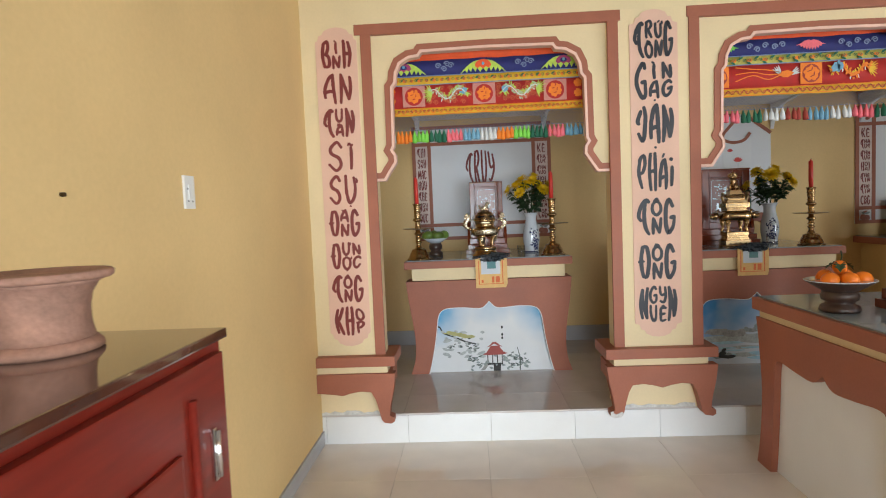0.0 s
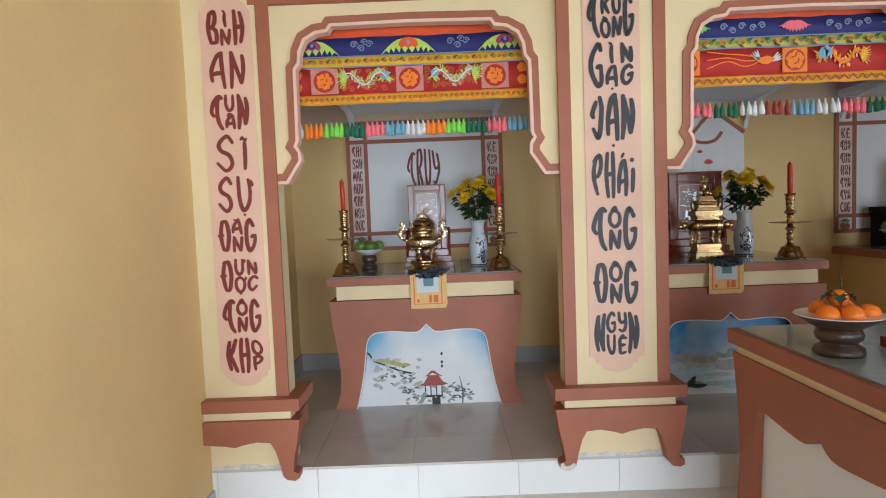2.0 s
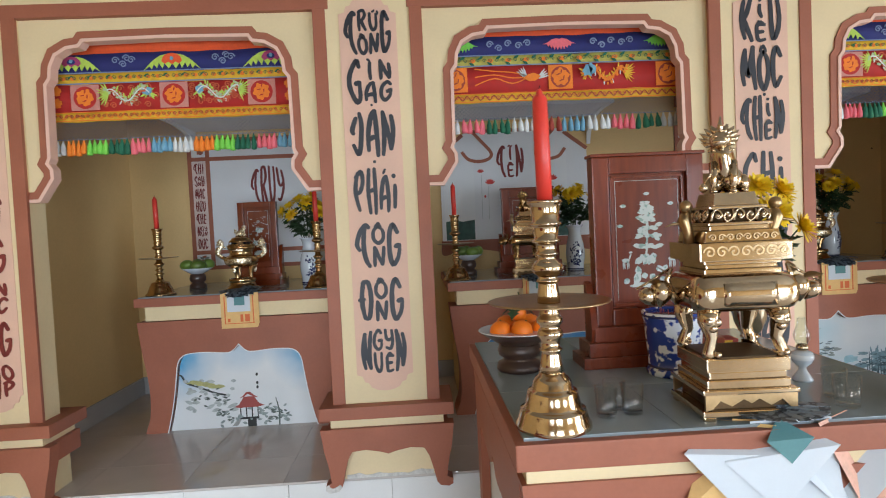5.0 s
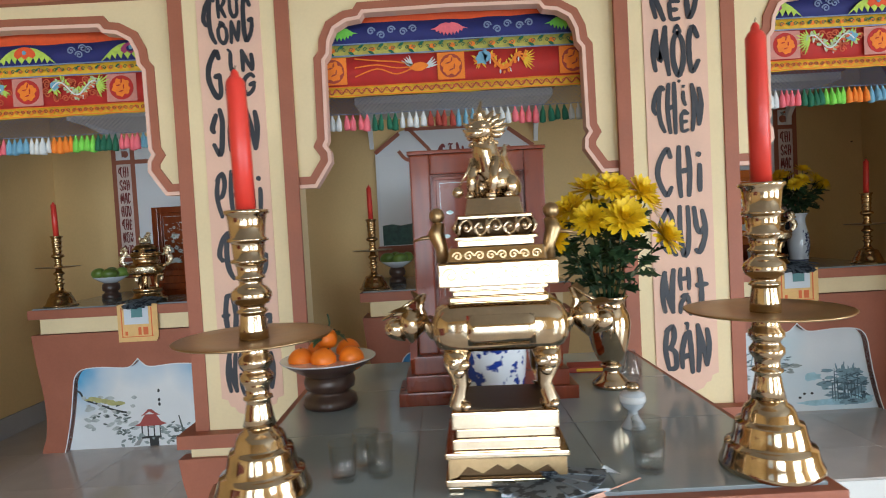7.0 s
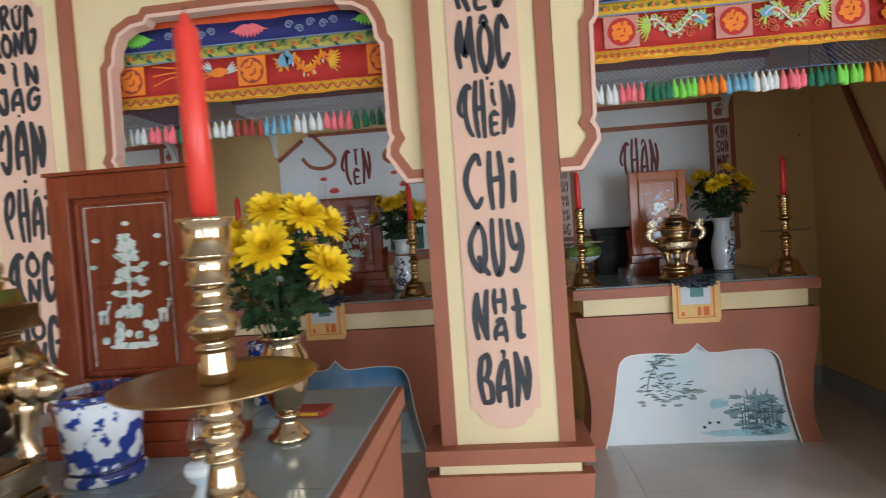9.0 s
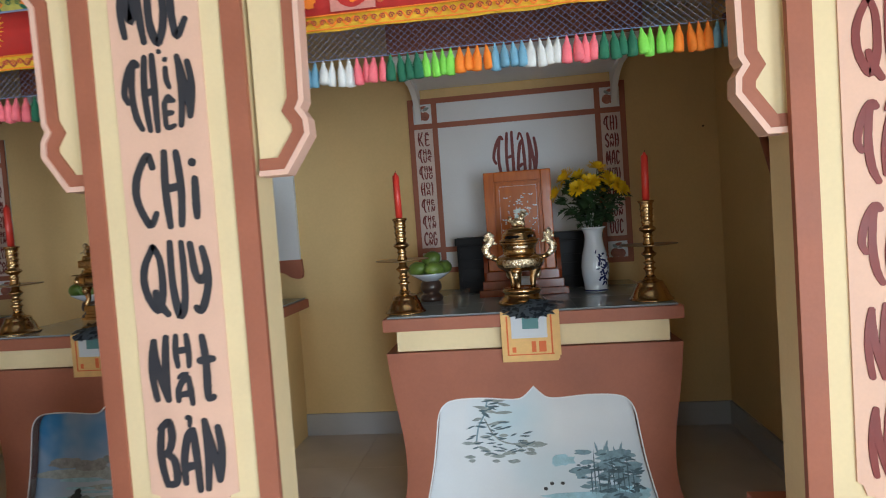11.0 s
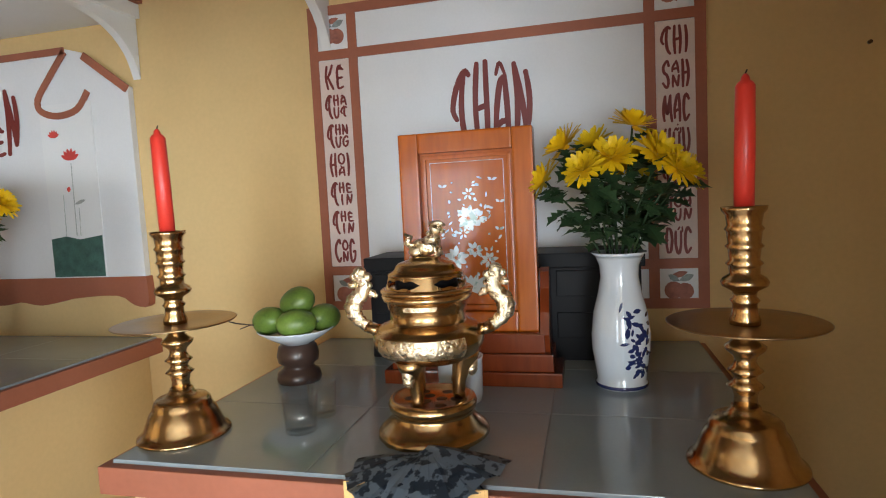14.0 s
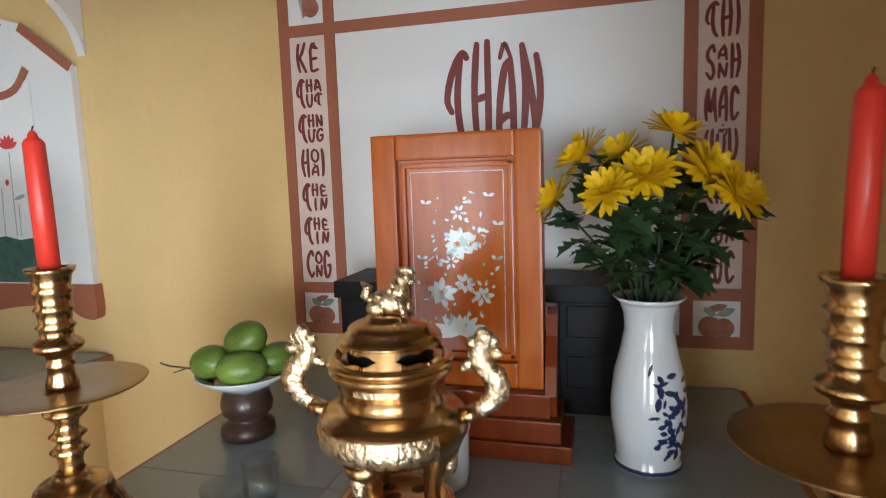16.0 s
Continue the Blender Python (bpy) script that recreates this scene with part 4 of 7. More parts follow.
def cloth(x0, x1, z0, z1, y, wave=0.008, nx=60, seed=0):
    bm = bmesh.new()
    rows = []
    for z in (z0, z1):
        rows.append([bm.verts.new((x0 + (x1 - x0) * i / nx, y + wave * math.sin(9 * (x0 + (x1 - x0) * i / nx) + seed) + 0.5 * wave * math.sin(23 * (x0 + (x1 - x0) * i / nx)), z + 0.25 * wave * math.sin(7 * i / nx * 6))) for i in range(nx + 1)])
    fs = [bm.faces.new((rows[0][i], rows[0][i + 1], rows[1][i + 1], rows[1][i])) for i in range(nx)]
    g = bmesh.ops.extrude_face_region(bm, geom=fs)
    bmesh.ops.translate(bm, vec=(0, 0.003, 0), verts=[v for v in g["geom"] if isinstance(v, bmesh.types.BMVert)])
    bmesh.ops.recalc_face_normals(bm, faces=bm.faces[:])
    for f in bm.faces:
        f.smooth = True
    return bm


def bat(cx, cz, s):
    half = [(0, 0.34), (0.18, 0.40), (0.5, 0.32), (0.8, 0.12), (1.1, 0.02), (0.8, 0.02), (0.74, -0.14), (0.62, -0.04), (0.52, -0.26), (0.42, -0.10), (0.32, -0.34), (0.22, -0.14), (0.12, -0.36), (0, -0.16)]
    return [(cx + x * s, cz + z * s) for x, z in half] + [(cx - x * s, cz + z * s) for x, z in half[-2:0:-1]]


def wing_pair(cx, cz, s):
    """Drooping wings with a spiked lower edge."""
    half = [(0, 0.40), (0.22, 0.46), (0.46, 0.36), (0.72, 0.10), (0.96, -0.26), (1.14, -0.58), (0.90, -0.30), (0.80, -0.50), (0.72, -0.16), (0.60, -0.44), (0.52, -0.10), (0.38, -0.46), (0.30, -0.12), (0.14, -0.48), (0, -0.16)]
    return [(cx + x * s, cz + z * 0.62 * s) for x, z in half] + [(cx - x * s, cz + z * 0.62 * s) for x, z in half[-2:0:-1]]


def crescent(cx, cz, s):
    return [(cx + s * math.cos(a), cz + s * 0.8 * math.sin(a)) for a in (math.pi * i / 12 for i in range(13))] + [(cx + s * x, cz + s * z) for x, z in ((-0.7, -0.28), (-0.35, -0.08), (0, -0.35), (0.35, -0.08), (0.7, -0.28))]


def curl(cx, cz, r, flip=1, turns=1.4, w=0.003):
    pts = [(cx + flip * r * (1 - k / 22) * math.cos(turns * 2 * math.pi * k / 18), cz + r * (1 - k / 22) * math.sin(turns * 2 * math.pi * k / 18)) for k in range(19)]
    return pts


def rosette(cx, cz, r):
    n = 44
    return [(cx + r * k * math.cos(a), cz + r * k * math.sin(a)) for a, k in ((a, 0.86 + 0.07 * math.sin(5 * a + cx * 9) + 0.07 * math.sin(9 * a + cx * 5)) for a in (2 * math.pi * i / n for i in range(n)))]


def dragon(cx, cz, s, rng, flip=1):
    """A winding body, a fan of tail fins and a mane, as outlines in the banner's plane."""
    body = [(cx + flip * s * (-0.7 + 1.35 * t / 24), cz + s * (0.20 * math.sin(t / 24 * 8.2 + 1) + 0.02)) for t in range(25)]
    tail = [leaf_shape(cx + flip * s * -0.66, cz + s * 0.08, s * rng.uniform(0.3, 0.48), s * 0.045, (math.pi if flip > 0 else 0) + (k - 4.5) * 0.26) for k in range(10)]
    back = [leaf_shape(x, z + 0.01, s * rng.uniform(0.10, 0.2), s * 0.05, 1.57 + rng.uniform(-0.8, 0.8)) for x, z in body[4:20]]
    mane = [leaf_shape(cx + flip * s * 0.62, cz + s * 0.1, s * rng.uniform(0.15, 0.32), s * 0.05, rng.uniform(0, 6.28)) for _ in range(12)]
    claws = [leaf_shape(x, z - 0.01, s * 0.16, s * 0.045, -1.57 + rng.uniform(-0.6, 0.6)) for x, z in body[3:22:5]]
    scales = [leaf_shape(x + rng.uniform(-0.006, 0.006), z + rng.uniform(-0.012, 0.012), s * rng.uniform(0.10, 0.18), s * 0.075, rng.uniform(0, 6.28)) for x, z in body for _ in range(2)]
    return body, tail + back + mane, claws, scales


def banner(c, lift, kind, seed):
    x0, x1, y = -0.70, 0.70, 4.118
    rng = random.Random(seed)
    b = thing("altar_banner", pose(c, 0, lift), "embroidered red and navy altar banner with gold trim", "banner", "banners hung in the arches")
    part("top_strip", cloth(x0, x1, 2.565, 2.70, y, 0.006, seed=seed), C_SCARLET, b, "scarlet strip")
    part("navy_field", cloth(x0, x1, 2.462, 2.567, y - 0.001, 0.006, seed=seed), C_BLUE, b, "navy row")
    part("gold_trim", cloth(x0, x1, 2.405, 2.463, y - 0.003, 0.006, seed=seed), C_GOLD if kind == 0 else C_YG, b, "gold floral trim")
    part("red_field", cloth(x0, x1, 2.255, 2.406, y - 0.001, 0.007, seed=seed), C_RED, b, "red row")
    part("lower_trim", cloth(x0, x1, 2.205, 2.257, y - 0.004, 0.007, seed=seed), C_GOLD, b, "golden scrolled edge")
    Y0 = y - 0.013

    def stitch(name, shapes, mat, lift=0.0):
        if len(shapes) > 12:
            part(name, scatter_flat(shapes, Y0 - lift - 0.002, Y0 - lift), mat, b)["kind"] = "stuff"
            return
        for s_ in shapes:
            part(name, scatter_flat([s_], Y0 - lift - 0.002, Y0 - lift), mat, b)

    def line(name, lines, mat, w=0.0025, lift=0.0):
        bm = bmesh.new()
        for l in lines:
            ribbon(l, -w, w, Y0 - lift - 0.002, Y0 - lift, bm)
        o = part(name, bm, mat, b)
        if len(lines) > 2:
            o["kind"] = "stuff"

    n = 28
    line("lower_scroll", [[(x0 + (x1 - x0) * (i + t / 8) / n, 2.23 + 0.012 * math.sin(2 * math.pi * t / 8)) for t in range(9)] for i in range(n)], C_ORANGE if kind == 0 else C_DRED, 0.003)
    line("trim_curls", [curl(x0 + 0.02 + 0.0286 * i, 2.231, 0.010, 1 if i % 2 else -1, 1.3) for i in range(48)], C_DRED if kind == 0 else C_RUST, 0.0016, 0.002)
    line("trim_edging", [[(x0, z_), (x1, z_)] for z_ in (2.253, 2.209)], C_ORANGE, 0.002, 0.002)
    line("vine_curls", [curl(x0 + 0.02 + 0.035 * i, 2.434, 0.011, 1 if i % 2 else -1, 1.2) for i in range(39)], C_DGREEN, 0.0015, 0.002)
    line("cord", [[(x0, 2.463), (x1, 2.463)], [(x0, 2.406), (x1, 2.406)]], C_LILAC, 0.003)
    if kind == 0:
        xs = (-0.55, -0.02, 0.51)
        stitch("bat", [wing_pair(x, 2.512, 0.135) for x in xs], C_LIME)
        stitch("bat_wing", [crescent(x, 2.512, 0.05) for x in xs[:1] + xs[2:]], C_PLUM, 0.002)
        stitch("bat_wing", [crescent(-0.02, 2.512, 0.054)], C_SCARLET, 0.002)
        stitch("bat_body", [disc_shape(x, 2.522, 0.022, 0.014) for x in xs[:1] + xs[2:]], C_BLUE, 0.004)
        stitch("bat_face", [disc_shape(x, 2.526, 0.009, 0.010, 10, 0.2, rng) for x in xs], C_SKY, 0.006)
        line("cloud_embroidery", [curl(x + dx, 2.515 + dz, 0.02, f) for x in (-0.28, 0.25) for dx, dz, f in ((-0.04, 0.01, 1), (0.0, -0.012, -1), (0.045, 0.01, 1), (0.02, 0.02, -1))], C_LILAC, 0.003)
        stitch("trim_dots", [disc_shape(x0 + 0.05 * i, 2.434, 0.012, 0.010) for i in range(1, 28)], C_ORANGE)
        stitch("trim_leaves", [leaf_shape(x0 + 0.025 + 0.1 * i, 2.434, 0.03, 0.012, 0.5) for i in range(14)], C_DGREEN)
        squares = (-0.49, -0.02, 0.45)
        stitch("square_patch", [[(x - 0.075, 2.263), (x + 0.075, 2.263), (x + 0.075, 2.399), (x - 0.075, 2.399)] for x in squares], C_TAN)
        stitch("round_patch", [disc_shape(x, 2.331, 0.06, 0.06, 22) for x in squares], C_RED, 0.002)
        stitch("blossom", [rosette(x, 2.331, 0.05) for x in squares], C_ORANGE, 0.004)
        stitch("blossom_slit", [leaf_shape(x + dx, 2.331 + dz, 0.024, 0.006, a) for x in squares for dx, dz, a in ((-0.025, 0.008, 0.2), (0.0, 0.02, 1.3), (-0.012, -0.022, 0.3), (0.012, -0.008, 1.5))], C_RED, 0.006)
        centres, flips = (-0.255, 0.215), (1, -1)
        for x, f in zip(centres, flips):
            body, bits, claws, scales = dragon(x, 2.335, 0.165, rng, f)
            stitch("dragon_scales", scales, C_SAGE, 0.0025)
            stitch("dragon_belly", [leaf_shape(px, pz - 0.012, 0.022, 0.010, rng.uniform(-1, 1)) for px, pz in body[2:22]], C_RUST, 0.0045)
            stitch("dragon_head", [disc_shape(*body[-2], 0.026, 0.022, 12, 0.3, rng)], C_SKY, 0.005)
            stitch("dragon_claw", claws, C_PALE, 0.003)
            line("dragon_spine", [body], C_PALE, 0.003, 0.006)
            stitch("dragon_fringe", bits, C_LIME, 0.001)
            line("flame_embroidery", [curl(x + rng.uniform(-0.15, 0.15), 2.331 + rng.uniform(-0.05, 0.05), 0.018, rng.choice((-1, 1))) for _ in range(22)], C_RUST, 0.0025)
        stitch("side_blossom", [rosette(x, 2.335 + dz, 0.03) for x in (-0.64, 0.6, 0.66) for dz in (-0.03, 0.035)], C_ORANGE)
    else:
        stitch("bat", [bat(x, 2.512, 0.085) for x in (-0.56, 0.56)], C_GREEN)
        stitch("bat", [bat(-0.01, 2.512, 0.085)], C_PINK)
        line("cloud_embroidery", [curl(x + dx, 2.512 + dz, 0.02, f) for x in (-0.30, 0.28) for dx, dz, f in ((-0.1, 0.01, 1), (-0.05, -0.012, -1), (0.0, 0.012, 1), (0.06, 0.0, 1), (0.11, 0.012, -1))], C_LILAC, 0.0035)
        stitch("trim_dots", [disc_shape(x0 + 0.1 * i, 2.434, 0.016, 0.012) for i in range(1, 14)], C_ORANGE)
        stitch("trim_leaves", [leaf_shape(x0 + 0.03 + 0.05 * i, 2.434 + 0.008 * (-1) ** i, 0.035, 0.014, 0.5 * (-1) ** i) for i in range(26)], C_DGREEN)
        for x in (-0.60, -0.01, 0.60):
            stitch("square_patch", [[(x - 0.068, 2.265), (x + 0.068, 2.265), (x + 0.068, 2.398), (x - 0.068, 2.398)]], C_ORANGE)
            stitch("round_patch", [disc_shape(x, 2.331, 0.056, 0.059, 22)], C_DRED, 0.002)
            stitch("blossom", [rosette(x, 2.331, 0.054)], C_ORANGE, 0.004)
            stitch("blossom_slit", [leaf_shape(x + dx, 2.331 + dz, 0.03, 0.007, a) for dx, dz, a in ((-0.028, 0.01, 0.3), (0.0, 0.015, 1.3), (-0.012, -0.025, 0.4), (0.014, -0.02, 1.4))], C_DRED, 0.006)
        line("phoenix_tail", [smooth_line([(-0.49, 2.30 + 0.045 * i), (-0.38, 2.335 + 0.02 * i), (-0.28, 2.305 + 0.03 * i), (-0.18, 2.34)]) for i in (0, 1, 2)], C_ORANGE, 0.003)
        stitch("phoenix_wing", [leaf_shape(-0.165 + (0.02 if q < 1.6 else -0.03), 2.325, 0.075, 0.009, q) for q in (0.25, 0.45, 0.65, 0.85, 1.9, 2.1, 2.3, 2.5)], C_PALE)
        stitch("phoenix_body", [leaf_shape(-0.22, 2.33, 0.1, 0.045, 0.1)], C_ORANGE, 0.002)
        body, bits, claws, scales = dragon(0.24, 2.335, 0.165, rng, -1)
        stitch("dragon_fringe", bits, C_GOLD)
        stitch("dragon_scales", scales, C_ORANGE, 0.0025)
        stitch("dragon_head", [disc_shape(*body[-2], 0.03, 0.03, 14, 0.3, rng), disc_shape(*body[-5], 0.02, 0.028, 14, 0.3, rng)], C_SKY, 0.005)
        stitch("dragon_claw", claws, C_PALE, 0.003)
        line("dragon_spine", [body], C_ORANGE, 0.005, 0.004)
    return b


for i, (c, kind) in enumerate(zip(BAYS, (0, 1, 0))):
    banner(c, (0.0, 0.02, 0.033)[i], kind, i)


def tassel_mesh(rng):
    bm = bmesh.new()
    lathe([(0.002, 0.0), (0.003, -0.006), (0.006, -0.010), (0.005, -0.014), (0.0125, -0.034), (0.0150, -0.060), (0.0150, -0.080), (0.0, -0.084)], 9, bm)
    return bm


def fringe(c, y, z, colours, x0=-0.74, x1=0.74, count=13):
    rng = random.Random(int(c * 100))
    b = thing("net_fringe", pose(c, 0, 0), "knotted net valance with a row of coloured tassels", "fringe", "tassel fringes in the arches")
    bm = bmesh.new()
    step = 0.024
    n = int((x1 - x0) / step)
    for i in range(n + 1):
        for s in (-1, 1):
            pts = []
            for j in range(11):
                pts.append((x0 + i * step + s * 0.5 * step * (j % 2) * 1.0, y, z + 0.105 - 0.0105 * j))
            tube(pts, 0.0011, 3, bm)
    part("net", bm, C_LILAC, b, "grey knotted net")
    part("cord", tube([(x0 + (x1 - x0) * k / 20, y, z + 0.002 * math.sin(k)) for k in range(21)], 0.0013, 6), C_LILAC, b)
    me = {}
    x, gi = x0, 0
    group = (x1 - x0) / count
    for gi in range(count):
        mat = colours[gi % len(colours)]
        for k in range(4):
            px = x0 + group * (gi + (k + 0.5) / 4)
            if mat not in me:
                o = part("tassel", tassel_mesh(rng), mat, b)
                me[mat] = o.data
            else:
                o = new("tassel", me[mat])
                o.parent = b
            o.location = (px, y + rng.uniform(-0.004, 0.004), z)
            o.rotation_euler = (rng.uniform(-0.08, 0.08), rng.uniform(-0.10, 0.10), rng.uniform(0, 6))
            o.scale = (rng.uniform(0.9, 1.3), rng.uniform(0.9, 1.2), rng.uniform(0.95, 1.12))


ROW = [C_PALE, C_ORANGE, C_GREEN, C_DGREEN, C_PINK, C_SKY]
fringe(BAYS[0], 4.135, 2.112, ROW)
fringe(BAYS[1], 4.165, 2.148, [C_PALE, C_PINK, C_DGREEN, C_PALE, C_DRED, C_SKY], -0.72, 0.72, 10)
fringe(BAYS[2], 4.135, 2.15, [C_SKY, C_PALE, C_PINK, C_DGREEN, C_GREEN, C_ORANGE])

# ---- the offering table before the niche ----
TX, TY0, TY1, TT = 2.275, 2.305, 3.615, 0.992
tb = thing("offering_table", pose(TX, 0, 0), "brown masonry offering table with a grey tiled top", "table")
part("top_slab", Box(-0.655, 0.655, TY0, TY1, TT - 0.078, TT - 0.008, bevel=0.005), M_BROWN, tb, "brown painted slab edge")
tiled_top(tb, -0.63, 0.63, TY0 + 0.025, TY1 - 0.025, TT, 3, 3)
part("cream_band", Box(-0.625, 0.625, TY0 + 0.03, TY1 - 0.03, TT - 0.122, TT - 0.077), M_CREAM, tb)
part("core", Box(-0.60, 0.60, TY0 + 0.06, TY1 - 0.06, 0, TT - 0.12), M_WHITE, tb, "white painted panels")


def apron_outline(half, z1):
    side = [(half, z1), (half - 0.015, z1 * 0.8), (half - 0.03, z1 * 0.5), (half - 0.02, z1 * 0.2), (half, 0)]
    inner = [(half - 0.11, 0), (half - 0.13, z1 * 0.2), (half - 0.15, z1 * 0.5), (half - 0.165, z1 * 0.72), (half - 0.21, z1 * 0.765), (half - 0.35, z1 * 0.75), (0.08, z1 * 0.74), (0, z1 * 0.80)]
    a, c = smooth_line(side), smooth_line(inner)
    return a + c + [(-x, z) for x, z in c[-2::-1]] + [(-x, z) for x, z in a[::-1]]


part("front", slab(apron_outline(0.64, TT - 0.121), TY0 + 0.02, TY0 + 0.0595), M_BROWN, tb, "brown front apron")
part("back", slab(apron_outline(0.64, TT - 0.121), TY1 - 0.0595, TY1 - 0.02), M_BROWN, tb, "brown back apron")
for s in (-1, 1):
    bm = slab(apron_outline((TY1 - TY0) / 2 - 0.06, TT - 0.121), 0, 0.038)
    for v in bm.verts:
        v.co = Vector((s * (0.602 + v.co.y), (TY0 + TY1) / 2 + v.co.x, v.co.z))
    bmesh.ops.recalc_face_normals(bm, faces=bm.faces[:])
    part("side_apron", bm, M_BROWN, tb, "brown side apron")

# ---- candlesticks ----
TALL = (
    [(0.166, 0.0), (0.174, 0.006), (0.173, 0.022), (0.161, 0.045), (0.153, 0.078), (0.151, 0.086), (0.134, 0.092), (0.129, 0.100), (0.121, 0.135), (0.115, 0.160), (0.112, 0.167), (0.097, 0.172), (0.093, 0.180), (0.087, 0.205), (0.077, 0.222), (0.062, 0.232), (0.056, 0.250)],
    [(0.056, 0.250), (0.048, 0.285), (0.041, 0.325), (0.040, 0.337), (0.050, 0.343), (0.049, 0.350), (0.039, 0.355), (0.041, 0.385), (0.048, 0.395), (0.057, 0.408), (0.057, 0.424), (0.046, 0.437), (0.042, 0.446), (0.048, 0.456), (0.058, 0.467), (0.058, 0.484), (0.046, 0.497), (0.043, 0.520), (0.048, 0.540)],
    [(0.050, 0.552), (0.049, 0.585), (0.042, 0.634), (0.041, 0.640), (0.051, 0.646), (0.050, 0.654), (0.040, 0.660), (0.045, 0.672), (0.060, 0.682), (0.069, 0.700), (0.067, 0.718), (0.054, 0.732), (0.040, 0.742), (0.039, 0.758), (0.050, 0.764), (0.050, 0.771), (0.041, 0.777), (0.045, 0.806), (0.050, 0.815), (0.063, 0.820), (0.062, 0.828), (0.051, 0.834), (0.055, 0.880), (0.058, 0.889), (0.069, 0.893), (0.068, 0.901), (0.058, 0.907), (0.063, 0.965), (0.066, 0.982), (0.075, 0.988), (0.076, 0.998), (0.072, 1.0), (0.055, 1.0), (0.05, 0.97), (0.0, 0.97)],
)
STEM = [(0.042, 0.235), (0.038, 0.27), (0.045, 0.30), (0.062, 0.315), (0.045, 0.33), (0.036, 0.345), (0.045, 0.362), (0.060, 0.375), (0.045, 0.388), (0.036, 0.41), (0.040, 0.43), (0.066, 0.455), (0.070, 0.468), (0.05, 0.485), (0.038, 0.50), (0.036, 0.54)]
DISH = [(0.03, 0.535), (0.10, 0.540), (0.20, 0.548), (0.262, 0.556), (0.268, 0.562), (0.262, 0.564), (0.19, 0.560), (0.09, 0.553), (0.0, 0.55)]
CUP = [(0.05, 0.552), (0.052, 0.57), (0.042, 0.60), (0.040, 0.63), (0.05, 0.645), (0.038, 0.66), (0.042, 0.68), (0.075, 0.70), (0.08, 0.715), (0.072, 0.73), (0.05, 0.745), (0.052, 0.775), (0.062, 0.785), (0.05, 0.80), (0.054, 0.84), (0.064, 0.85), (0.054, 0.862), (0.058, 0.905), (0.066, 0.915), (0.056, 0.93), (0.062, 0.97), (0.074, 0.985), (0.076, 1.0), (0.055, 1.0), (0.05, 0.97), (0.0, 0.97)]
BELL = [(0.168, 0.0), (0.174, 0.006), (0.171, 0.016), (0.158, 0.026), (0.146, 0.05), (0.136, 0.085), (0.122, 0.125), (0.112, 0.14), (0.109, 0.15), (0.104, 0.175), (0.092, 0.19), (0.070, 0.196), (0.056, 0.205), (0.046, 0.22), (0.042, 0.235)]
LOW = (BELL, STEM, CUP)


def candlestick(m, height, girth, label, candle, tip, group, base=1.0, shape=TALL, metal=M_BRASS):
    c = thing("candlestick", m, label, "candlestick", group)

    def turned(name, prof, mat=metal, lab=""):
        part(name, lathe([(r * girth, z * height) for r, z in prof], 44), mat, c, lab)

    turned("base", [(r * base, z) for r, z in shape[0]])
    turned("stem", shape[1])
    turned("drip_dish", DISH, M_BRASSD, "wide flat tarnished drip dish")
    turned("cup", shape[2])
    k = thing("candle", m @ pose(0, 0, height * 0.972, *tip), "plain red wax candle standing in a brass candlestick", "candle", "red candles")
    r = 0.032 * girth
    part("wax", lathe([(r * 1.05, 0), (r * 1.08, candle * 0.5), (r * 1.02, candle * 0.90), (r * 0.8, candle * 0.925), (r * 0.5, candle * 0.94), (r * 0.42, candle * 0.965), (r * 0.2, candle * 0.985), (0, candle * 0.99)], 20), M_CANDLE, k)
    part("wick", tube([(0, 0, candle * 0.98), (0.001, 0, candle * 1.0), (0.003, 0, candle * 1.015)], 0.0012, 6), M_BLACK, k, "black wick")


for x, y, wax in ((1.742, 2.406, 0.315), (2.832, 2.408, 0.355)):
    candlestick(pose(x, y, TT, 0, 0, 20), 0.61, 0.61, "tall polished brass candlestick on the offering table", wax, (0.5, -1.0, 0), "candlesticks on the offering table", 0.96)
for x, y in ((3.822, 5.085), (5.012, 5.085), (-0.45, 5.09), (0.68, 5.07), (1.675, 5.09), (2.79, 5.07)):
    candlestick(pose(x, y, ZT, 0, 0, 10), 0.472, 0.50, "brass candlestick with turned rings on the altar", 0.245, (0.4, -0.8 if x < 4.5 else 0.9, 0), "candlesticks on the altars", 1.18, LOW, M_SATIN)

# ---- brass censers ----


def scroll_lines(cx0, cx1, z, r, n, y, bm):
    for i in range(n):
        x = cx0 + (cx1 - cx0) * (i + 0.5) / n
        ribbon(curl(x, z, r, 1 if i % 2 else -1, 1.3), -r * 0.12, r * 0.12, y - 0.0015, y, bm)
    return bm


